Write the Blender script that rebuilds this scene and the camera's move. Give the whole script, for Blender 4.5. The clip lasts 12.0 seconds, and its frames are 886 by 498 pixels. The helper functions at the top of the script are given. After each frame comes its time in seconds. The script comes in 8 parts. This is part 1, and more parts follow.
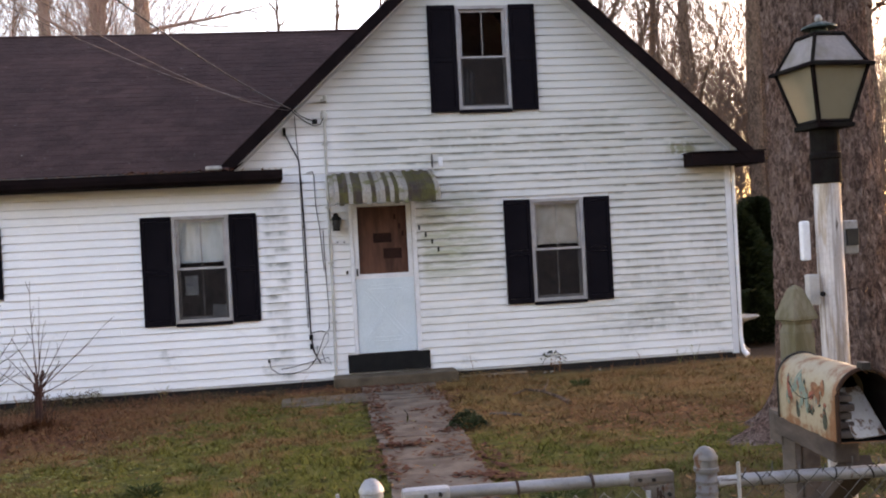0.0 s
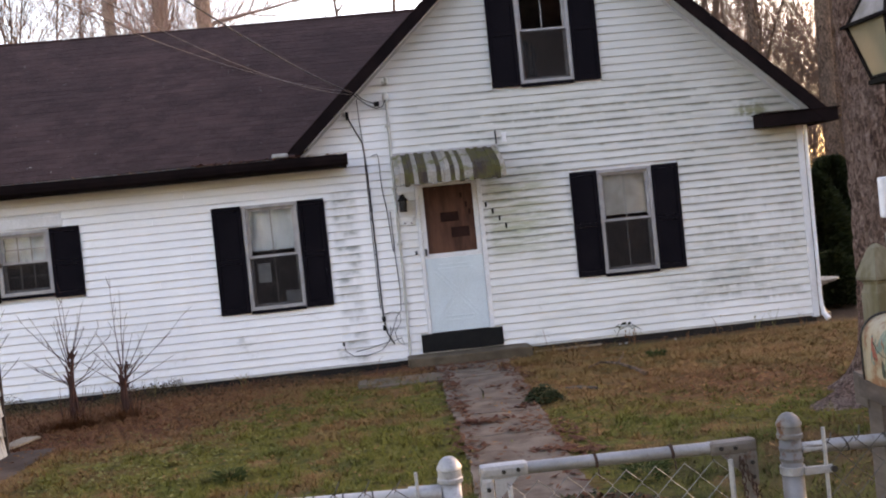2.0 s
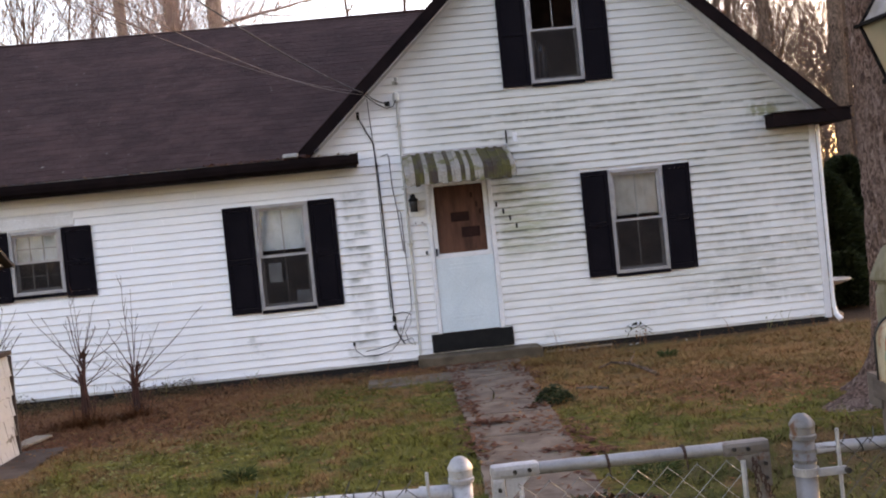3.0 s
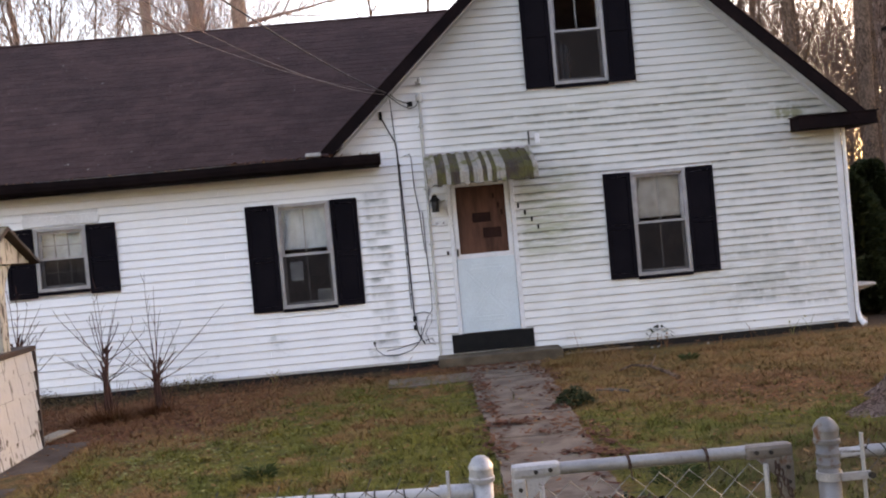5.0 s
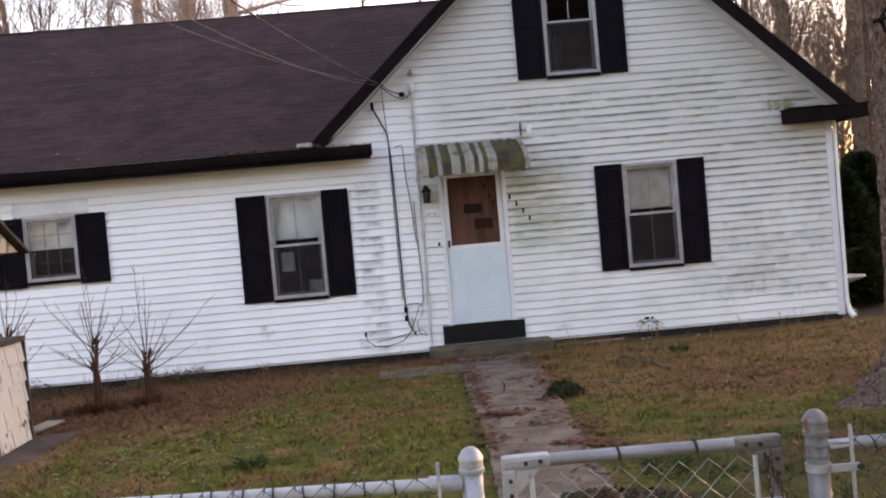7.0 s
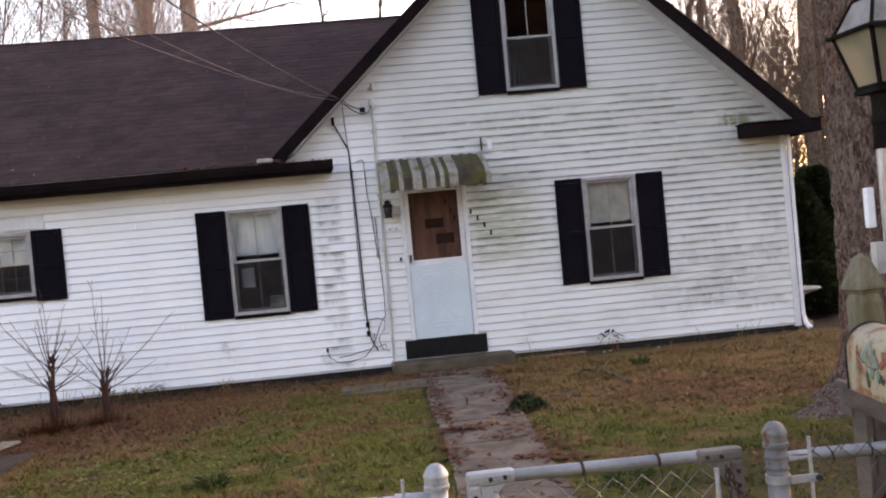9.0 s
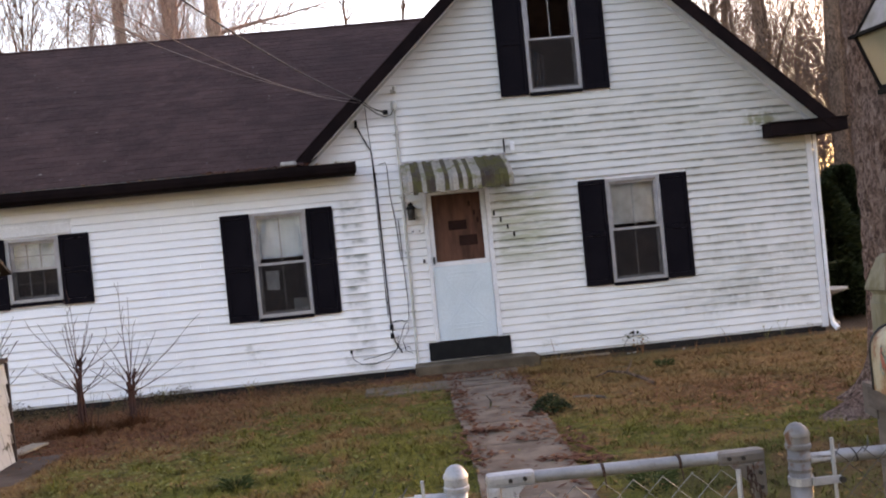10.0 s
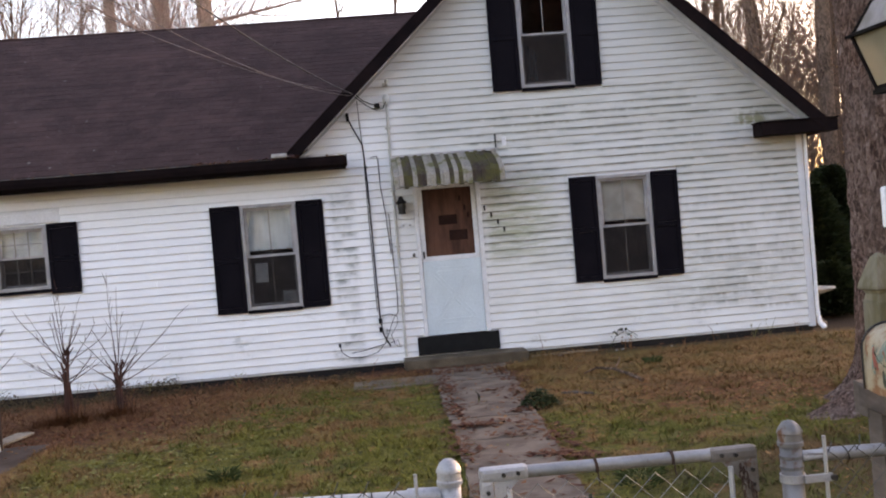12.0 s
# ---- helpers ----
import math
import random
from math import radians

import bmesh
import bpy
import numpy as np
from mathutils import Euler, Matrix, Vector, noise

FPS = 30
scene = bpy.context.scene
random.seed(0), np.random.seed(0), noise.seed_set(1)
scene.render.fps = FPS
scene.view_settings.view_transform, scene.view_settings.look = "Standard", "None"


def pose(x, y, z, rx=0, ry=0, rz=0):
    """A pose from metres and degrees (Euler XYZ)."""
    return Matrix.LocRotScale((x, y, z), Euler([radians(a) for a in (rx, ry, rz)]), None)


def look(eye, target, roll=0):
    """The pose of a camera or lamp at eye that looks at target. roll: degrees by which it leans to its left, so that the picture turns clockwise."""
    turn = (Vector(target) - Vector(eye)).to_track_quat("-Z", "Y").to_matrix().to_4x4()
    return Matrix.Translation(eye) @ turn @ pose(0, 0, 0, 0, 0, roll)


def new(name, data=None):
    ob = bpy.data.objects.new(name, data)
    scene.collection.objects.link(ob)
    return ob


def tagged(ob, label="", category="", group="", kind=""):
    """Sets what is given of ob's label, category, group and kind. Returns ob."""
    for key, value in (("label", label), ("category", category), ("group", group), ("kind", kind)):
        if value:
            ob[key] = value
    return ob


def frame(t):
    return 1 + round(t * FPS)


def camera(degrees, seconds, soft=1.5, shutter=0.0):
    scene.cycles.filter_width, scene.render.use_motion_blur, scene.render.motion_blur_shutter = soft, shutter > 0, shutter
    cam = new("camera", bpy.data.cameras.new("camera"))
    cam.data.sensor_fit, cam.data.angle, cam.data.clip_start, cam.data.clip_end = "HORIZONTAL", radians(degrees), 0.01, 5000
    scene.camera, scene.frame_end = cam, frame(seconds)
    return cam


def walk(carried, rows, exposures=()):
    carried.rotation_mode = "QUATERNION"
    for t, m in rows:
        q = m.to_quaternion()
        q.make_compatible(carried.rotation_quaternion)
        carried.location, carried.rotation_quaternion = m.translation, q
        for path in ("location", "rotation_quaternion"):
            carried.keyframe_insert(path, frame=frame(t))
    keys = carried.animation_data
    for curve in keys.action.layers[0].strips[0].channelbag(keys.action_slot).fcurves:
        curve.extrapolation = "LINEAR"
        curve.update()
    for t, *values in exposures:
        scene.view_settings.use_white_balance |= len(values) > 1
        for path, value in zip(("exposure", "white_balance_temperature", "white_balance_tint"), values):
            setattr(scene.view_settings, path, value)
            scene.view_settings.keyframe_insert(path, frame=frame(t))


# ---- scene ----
cam = camera(49.5, 12.0, soft=2.0)
PATH = [
    (0, (-0.652, -13.056, 1.755), (-0.368, -11.076, 1.748), -3.0),
    (0.1, (-0.652, -13.045, 1.75), (-0.37, -11.065, 1.742), -2.9),
    (0.2, (-0.654, -13.055, 1.734), (-0.382, -11.074, 1.677), -2.6),
    (0.3, (-0.648, -13.055, 1.726), (-0.379, -11.08, 1.561), -2.4),
    (0.4, (-0.643, -13.04, 1.732), (-0.343, -11.08, 1.468), -2.4),
    (0.5, (-0.644, -13.036, 1.741), (-0.341, -11.079, 1.464), -2.9),
    (0.6, (-0.65, -13.025, 1.742), (-0.369, -11.062, 1.481), -3.9),
    (0.7, (-0.651, -13.027, 1.741), (-0.45, -11.048, 1.529), -5.3),
    (0.8, (-0.643, -13.032, 1.746), (-0.475, -11.048, 1.556), -5.7),
    (0.9, (-0.634, -13.038, 1.749), (-0.485, -11.05, 1.59), -6.2),
    (1, (-0.637, -13.041, 1.751), (-0.493, -11.05, 1.623), -6.4),
    (1.2, (-0.636, -13.039, 1.745), (-0.514, -11.045, 1.664), -6.2),
    (1.5, (-0.64, -13.043, 1.748), (-0.504, -11.048, 1.694), -6.0),
    (2, (-0.645, -13.042, 1.75), (-0.506, -11.047, 1.708), -5.8),
    (2.5, (-0.645, -13.032, 1.748), (-0.521, -11.036, 1.706), -5.8),
    (4.5, (-0.658, -13.044, 1.748), (-0.558, -11.047, 1.72), -5.4),
    (5, (-0.654, -13.038, 1.744), (-0.579, -11.04, 1.71), -5.2),
    (5.5, (-0.653, -13.035, 1.743), (-0.584, -11.037, 1.704), -5.1),
    (6, (-0.651, -13.031, 1.742), (-0.574, -11.033, 1.696), -5.0),
    (6.5, (-0.65, -13.028, 1.741), (-0.561, -11.031, 1.692), -4.9),
    (7, (-0.651, -13.029, 1.743), (-0.56, -11.031, 1.689), -5.0),
    (7.2, (-0.648, -13.029, 1.743), (-0.559, -11.031, 1.693), -5.7),
    (8.8, (-0.645, -13.038, 1.744), (-0.443, -11.049, 1.712), -5.4),
    (9, (-0.658, -13.037, 1.752), (-0.484, -11.045, 1.72), -5.3),
    (9.5, (-0.66, -13.041, 1.75), (-0.574, -11.043, 1.741), -5.1),
    (10, (-0.643, -13.042, 1.749), (-0.519, -11.046, 1.726), -5.6),
    (10.5, (-0.65, -13.039, 1.747), (-0.529, -11.043, 1.708), -5.9),
    (11, (-0.657, -13.039, 1.749), (-0.533, -11.043, 1.708), -5.3),
    (11.5, (-0.659, -13.032, 1.747), (-0.518, -11.037, 1.707), -4.9),
    (12, (-0.664, -13.034, 1.747), (-0.517, -11.039, 1.711), -4.8),
]
walk(cam, [(t, look(eye, target, roll)) for t, eye, target, roll in PATH], [(0.0, 2.63, 7850, 33), (0.3, 2.67, 7900, 33), (0.5, 2.78, 8150, 33), (1.0, 3.08, 7950, 33), (1.5, 2.92, 7850, 33), (2.0, 2.65, 7850, 33), (12.0, 2.65, 7850, 33)])

# ---------- world, sun, exposure ----------
SUN_AZ, SUN_EL = radians(55), radians(10)      # to the right of straight behind the house
sky_world = bpy.data.worlds.new("dusk_sky")
scene.world = sky_world
sky_world.use_nodes = True
wn, wl = sky_world.node_tree.nodes, sky_world.node_tree.links
sky = wn.new("ShaderNodeTexSky")
sky.sky_type, sky.sun_disc = "NISHITA", False
sky.sun_elevation, sky.sun_rotation = SUN_EL, SUN_AZ
sky.air_density, sky.dust_density, sky.ozone_density = 1.0, 1.2, 1.0
wl.new(sky.outputs[0], wn["Background"].inputs[0])
wn["Background"].inputs[1].default_value = 0.15
sun = new("sun", bpy.data.lights.new("sun", "SUN"))
sun.data.energy, sun.data.angle, sun.data.color = 0.07, radians(20), (1.0, 0.84, 0.70)
sun_dir = Vector((math.sin(SUN_AZ) * math.cos(SUN_EL), math.cos(SUN_AZ) * math.cos(SUN_EL), math.sin(SUN_EL)))
sun.matrix_world = look(sun_dir * 60, (0, 0, 0))

# ---------- helpers ----------
rnd = random.Random(7)


def link_part(name, mesh, material, parent=None, label="", kind="", smooth=False):
    ob = new(name, mesh)
    if material is not None and not mesh.materials:
        mesh.materials.append(material)
    if smooth:
        mesh.shade_smooth()
        mesh.set_sharp_from_angle(angle=0.75)
    if parent is not None:
        ob.parent = parent
        if parent.parent is None:
            ob.matrix_parent_inverse = parent.matrix_basis.inverted()
    return tagged(ob, label, kind=kind)


def part(name, bm, material, parent=None, label="", kind="", smooth=False):
    """One bmesh, in world metres, as one mesh object under a thing or a part."""
    mesh = bpy.data.meshes.new(name)
    bmesh.ops.recalc_face_normals(bm, faces=bm.faces)
    bm.to_mesh(mesh)
    bm.free()
    return link_part(name, mesh, material, parent, label, kind, smooth)


def raw(name, V, F, material, parent=None, label="", kind="", smooth=False):
    mesh = bpy.data.meshes.new(name)
    mesh.from_pydata(V, [], F)
    mesh.update()
    return link_part(name, mesh, material, parent, label, kind, smooth)


def thing(name, place, label, category, group="", kind=""):
    ob = new(name)
    ob.empty_display_size = 0.1
    ob.matrix_basis = Matrix.Translation(place)
    return tagged(ob, label, category, group, kind)


def box(bm, x0, x1, y0, y1, z0, z1, b=0.0, m=None):
    vs = [bm.verts.new((x, y, z)) for x in (x0, x1) for y in (y0, y1) for z in (z0, z1)]
    fs = [bm.faces.new([vs[i] for i in q]) for q in ((0, 1, 3, 2), (4, 6, 7, 5), (0, 4, 5, 1), (2, 3, 7, 6), (0, 2, 6, 4), (1, 5, 7, 3))]
    if m is not None:
        bmesh.ops.transform(bm, matrix=m, verts=vs)
    if b > 0:
        es = list({e for f in fs for e in f.edges})
        bmesh.ops.bevel(bm, geom=es, offset=b, segments=2, affect="EDGES", profile=0.6)
    return bm


def newbox(*a, **k):
    return box(bmesh.new(), *a, **k)


def tube_into(V, F, pts, radii, sides=6, cap=True):
    """A tube along points, appended to the lists V and F."""
    pts = [Vector(p) for p in pts]
    n0 = len(V)
    for i, p in enumerate(pts):
        d = pts[min(i + 1, len(pts) - 1)] - pts[max(i - 1, 0)]
        d = d.normalized() if d.length > 1e-9 else Vector((0, 0, 1))
        u = d.cross(Vector((0, 0, 1)) if abs(d.z) < 0.95 else Vector((1, 0, 0))).normalized()
        w = d.cross(u)
        r = radii[i] if isinstance(radii, (list, tuple)) else radii
        for k in range(sides):
            a = 2 * math.pi * k / sides
            V.append(tuple(p + u * (r * math.cos(a)) + w * (r * math.sin(a))))
    for i in range(len(pts) - 1):
        for k in range(sides):
            k2 = (k + 1) % sides
            a = n0 + i * sides
            F.append((a + k, a + k2, a + sides + k2, a + sides + k))
    if cap:
        F.append(tuple(n0 + k for k in reversed(range(sides))))
        F.append(tuple(n0 + (len(pts) - 1) * sides + k for k in range(sides)))


def tubes(name, lines, material, parent=None, sides=8, label="", kind="", smooth=True):
    V, F = [], []
    for pts, radii in lines:
        tube_into(V, F, pts, radii, sides)
    return raw(name, V, F, material, parent, label, kind, smooth)


def lathe(bm, profile, centre, steps=20):
    """Turn (radius, z) rows round a vertical axis."""
    rings = []
    for r, z in profile:
        rings.append([bm.verts.new((centre[0] + r * math.cos(2 * math.pi * k / steps), centre[1] + r * math.sin(2 * math.pi * k / steps), centre[2] + z)) for k in range(steps)])
    for a, b in zip(rings, rings[1:]):
        for k in range(steps):
            bm.faces.new((a[k], a[(k + 1) % steps], b[(k + 1) % steps], b[k]))
    bm.faces.new(rings[0])
    bm.faces.new(rings[-1])
    return bm


def fbm(x, y, s, seed=0.0):
    return noise.noise(Vector((x * s + seed, y * s - seed, seed * 0.37)))


# ---------- materials ----------
class Mat:
    """A node material and short ways to add nodes to it."""

    def __init__(self, name, rough=0.7, metal=0.0, spec=0.5):
        self.m = bpy.data.materials.new(name)
        self.m.use_nodes = True
        self.n, self.l = self.m.node_tree.nodes, self.m.node_tree.links
        self.p = self.n["Principled BSDF"]
        self.p.inputs["Roughness"].default_value = rough
        self.p.inputs["Metallic"].default_value = metal
        self.p.inputs["Specular IOR Level"].default_value = spec
        self.pos = self.n.new("ShaderNodeTexCoord").outputs["Object"]

    def scaled(self, s):
        v = self.n.new("ShaderNodeVectorMath")
        v.operation = "MULTIPLY"
        self.l.new(self.pos, v.inputs[0])
        v.inputs[1].default_value = s if isinstance(s, (tuple, list)) else (s, s, s)
        return v.outputs[0]

    def noise(self, s, detail=4.0, rough=0.6, distort=0.0):
        t = self.n.new("ShaderNodeTexNoise")
        self.l.new(self.scaled(s), t.inputs["Vector"])
        t.inputs["Scale"].default_value = 1.0
        t.inputs["Detail"].default_value, t.inputs["Roughness"].default_value, t.inputs["Distortion"].default_value = detail, rough, distort
        return t.outputs["Fac"]

    def ramp(self, fac, lo, hi, a=0.0, b=1.0):
        r = self.n.new("ShaderNodeMapRange")
        r.interpolation_type = "SMOOTHSTEP"
        self.l.new(fac, r.inputs["Value"])
        for key, v in (("From Min", lo), ("From Max", hi), ("To Min", a), ("To Max", b)):
            r.inputs[key].default_value = v
        return r.outputs[0]

    def math(self, op, a, b=None):
        t = self.n.new("ShaderNodeMath")
        t.operation = op
        for i, v in enumerate((a, b)):
            if v is None:
                continue
            if isinstance(v, (int, float)):
                t.inputs[i].default_value = v
            else:
                self.l.new(v, t.inputs[i])
        return t.outputs[0]

    def along(self, x, row, s, seed):
        """Noise that runs along a board and starts anew on each row of boards."""
        v = self.n.new("ShaderNodeCombineXYZ")
        self.l.new(self.math("MULTIPLY", x, s), v.inputs[0])
        self.l.new(self.math("ADD", self.math("MULTIPLY", row, 7.31), seed), v.inputs[1])
        t = self.n.new("ShaderNodeTexNoise")
        self.l.new(v.outputs[0], t.inputs["Vector"])
        t.inputs["Scale"].default_value, t.inputs["Detail"].default_value, t.inputs["Roughness"].default_value = 1.0, 4.0, 0.6
        return t.outputs["Fac"]

    def axis(self, k):
        s = self.n.new("ShaderNodeSeparateXYZ")
        self.l.new(self.pos, s.inputs[0])
        return s.outputs[k]

    def mix(self, fac, a, b):
        t = self.n.new("ShaderNodeMix")
        t.data_type = "RGBA"
        for i, v in ((0, fac), (6, a), (7, b)):
            if isinstance(v, (int, float)):
                t.inputs[i].default_value = v
            elif isinstance(v, tuple):
                t.inputs[i].default_value = (*v, 1.0)
            else:
                self.l.new(v, t.inputs[i])
        return t.outputs[2]

    def island(self):
        return self.n.new("ShaderNodeNewGeometry").outputs["Random Per Island"]

    def single(self):
        return self.n.new("ShaderNodeObjectInfo").outputs["Random"]

    def colour(self, c):
        if isinstance(c, tuple):
            self.p.inputs["Base Color"].default_value = (*c, 1.0)
        else:
            self.l.new(c, self.p.inputs["Base Color"])
        return self

    def rough(self, fac, lo, hi):
        self.l.new(self.ramp(fac, 0.3, 0.7, lo, hi), self.p.inputs["Roughness"])
        return self

    def bump(self, fac, strength=0.3, distance=0.01):
        b = self.n.new("ShaderNodeBump")
        b.inputs["Strength"].default_value, b.inputs["Distance"].default_value = strength, distance
        self.l.new(fac, b.inputs["Height"])
        self.l.new(b.outputs[0], self.p.inputs["Normal"])
        return self


def worn(name, a, b, s=6.0, fine=60.0, rough=0.7, metal=0.0, bump=0.25, lo=0.35, hi=0.65, stretch=None, spec=0.35):
    """A surface of two colours at two scales with fine relief."""
    k = Mat(name, rough, metal, spec)
    big = k.noise(s if stretch is None else tuple(s * q for q in stretch), 5)
    small = k.noise(fine if stretch is None else tuple(fine * q for q in stretch), 4)
    c = k.mix(k.ramp(big, lo, hi), a, b)
    c = k.mix(k.ramp(small, 0.3, 0.75, 0.0, 0.35), c, tuple(q * 0.55 for q in a))
    k.colour(c).bump(small, bump, 0.004)
    k.rough(big, max(0.05, rough - 0.12), min(1.0, rough + 0.12))
    return k.m


def siding_material():
    k = Mat("painted_siding", 0.55)
    x, z = k.axis(0), k.axis(2)
    streak = k.noise((1.3, 3.0, 7.5), 6, 0.7, 0.3)
    blotch = k.noise((0.55, 1.0, 0.8), 4, 0.6)
    fine = k.noise((14, 14, 60), 3)
    # algae on the weather side and low on the gable
    side = k.math("MULTIPLY", k.ramp(x, -0.2, 1.6), k.ramp(z, 5.2, 3.0))
    low = k.ramp(z, 0.1, 0.7, 0.35, 1.0)
    area = k.math("MULTIPLY", k.math("MULTIPLY", side, low), k.ramp(blotch, 0.32, 0.62))
    # place on each board; the film is darkened at the lip as shade would be
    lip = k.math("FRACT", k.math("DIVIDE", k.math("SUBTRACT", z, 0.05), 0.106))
    film = k.math("MULTIPLY", k.ramp(streak, 0.43, 0.60), area)
    algae_lip_shade = k.math("MULTIPLY", film, k.ramp(lip, 0.75, 0.05, 0.15, 1.0))
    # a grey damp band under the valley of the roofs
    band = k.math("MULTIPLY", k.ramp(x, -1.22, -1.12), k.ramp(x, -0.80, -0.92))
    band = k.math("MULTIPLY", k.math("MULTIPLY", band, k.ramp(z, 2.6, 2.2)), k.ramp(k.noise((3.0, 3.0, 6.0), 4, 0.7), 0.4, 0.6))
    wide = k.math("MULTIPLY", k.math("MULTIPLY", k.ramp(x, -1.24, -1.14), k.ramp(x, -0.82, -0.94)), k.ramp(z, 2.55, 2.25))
    spots = k.math("MULTIPLY", k.ramp(k.noise((2.2, 2.0, 3.2), 5, 0.7), 0.58, 0.72), k.ramp(z, 1.2, 0.5))
    base = k.mix(k.ramp(blotch, 0.3, 0.7), (0.85, 0.855, 0.87), (0.80, 0.81, 0.83))
    # gable boards toned darker than the wing, more with height and to the right
    gable_tone = k.math("MULTIPLY", k.ramp(x, -0.7, 0.2), k.ramp(z, 0.3, 3.4, 0.45, 1.25))
    gable_tone = k.math("ADD", gable_tone, k.math("MULTIPLY", k.ramp(x, 2.6, 4.2, 0.0, 0.32), k.ramp(z, 0.3, 0.9)))
    base = k.mix(k.math("MULTIPLY", gable_tone, 0.72), base, (0.51, 0.515, 0.495))
    base = k.mix(k.ramp(fine, 0.35, 0.8, 0.0, 0.12), base, (0.5, 0.5, 0.5))
    base = k.mix(k.math("MULTIPLY", k.single(), 0.10), base, (0.60, 0.61, 0.62))
    green = k.mix(k.ramp(k.noise(0.9, 3), 0.4, 0.6), (0.24, 0.245, 0.18), (0.21, 0.21, 0.19))
    c = k.mix(k.math("MULTIPLY", algae_lip_shade, 0.45), base, green)
    c = k.mix(k.math("MULTIPLY", area, 0.22), c, (0.54, 0.55, 0.49))
    # dark mildew low on the weather corner, and a green stain beside the door
    corner = k.math("MULTIPLY", k.math("MULTIPLY", k.ramp(x, 3.2, 3.8), k.ramp(x, 5.3, 5.0)), k.math("MULTIPLY", k.ramp(z, 0.3, 0.5), k.ramp(z, 1.55, 0.95)))
    dirt = k.noise((1.9, 2.0, 13.0), 6, 0.75, 0.3)
    c = k.mix(k.math("MULTIPLY", k.math("MULTIPLY", corner, k.ramp(dirt, 0.46, 0.58)), 0.30), c, (0.24, 0.25, 0.22))
    beside = k.math("MULTIPLY", k.math("MULTIPLY", k.ramp(x, 0.88, 1.0), k.ramp(x, 2.1, 1.5)), k.math("MULTIPLY", k.ramp(z, 1.0, 1.6), k.ramp(z, 2.6, 2.3)))
    c = k.mix(k.math("MULTIPLY", k.math("MULTIPLY", beside, k.ramp(dirt, 0.36, 0.60)), 0.75), c, (0.30, 0.32, 0.20))
    moss = k.math("MULTIPLY", k.math("MULTIPLY", k.ramp(x, 4.42, 4.62), k.ramp(x, 5.02, 4.86)), k.math("MULTIPLY", k.ramp(z, 2.86, 2.90), k.ramp(z, 3.10, 3.00)))
    c = k.mix(k.math("MULTIPLY", k.math("MULTIPLY", moss, k.ramp(k.noise(9.0, 4), 0.36, 0.58)), 0.85), c, (0.17, 0.17, 0.075))
    # mildew in long dashes on single boards; shade below the laps painted in too
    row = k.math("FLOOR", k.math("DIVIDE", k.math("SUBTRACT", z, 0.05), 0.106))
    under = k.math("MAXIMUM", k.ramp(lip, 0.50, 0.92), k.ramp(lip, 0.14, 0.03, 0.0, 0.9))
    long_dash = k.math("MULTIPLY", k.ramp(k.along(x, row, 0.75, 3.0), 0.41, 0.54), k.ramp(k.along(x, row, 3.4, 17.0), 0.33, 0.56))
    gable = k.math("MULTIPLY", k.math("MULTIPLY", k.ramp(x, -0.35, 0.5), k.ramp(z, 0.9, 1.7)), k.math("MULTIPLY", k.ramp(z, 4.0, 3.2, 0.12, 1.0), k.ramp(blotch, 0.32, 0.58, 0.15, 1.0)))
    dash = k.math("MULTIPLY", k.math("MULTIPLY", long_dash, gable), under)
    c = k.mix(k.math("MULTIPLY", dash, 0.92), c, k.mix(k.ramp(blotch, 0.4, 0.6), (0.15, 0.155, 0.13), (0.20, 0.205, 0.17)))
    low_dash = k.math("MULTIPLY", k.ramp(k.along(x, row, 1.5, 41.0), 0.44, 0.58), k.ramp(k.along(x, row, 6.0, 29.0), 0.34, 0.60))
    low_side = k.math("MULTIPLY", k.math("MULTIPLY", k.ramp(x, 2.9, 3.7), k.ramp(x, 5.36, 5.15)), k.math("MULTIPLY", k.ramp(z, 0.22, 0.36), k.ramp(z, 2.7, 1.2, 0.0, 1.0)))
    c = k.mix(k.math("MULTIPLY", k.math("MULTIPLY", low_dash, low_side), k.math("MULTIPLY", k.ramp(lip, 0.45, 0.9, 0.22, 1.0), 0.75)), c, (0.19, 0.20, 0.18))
    # the damp band: a smear on each board, darkest below the lap
    smear = k.math("MULTIPLY", k.ramp(k.along(x, row, 2.0, 61.0), 0.36, 0.58), k.ramp(lip, 0.05, 0.95, 0.25, 1.0))
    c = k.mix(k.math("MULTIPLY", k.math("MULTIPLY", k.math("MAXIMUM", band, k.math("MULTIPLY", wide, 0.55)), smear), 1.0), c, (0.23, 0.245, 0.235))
    c = k.mix(k.math("MULTIPLY", spots, 0.6), c, (0.36, 0.37, 0.36))
    k.colour(c).bump(k.noise((5, 40, 90), 3), 0.12, 0.003)
    return k.m


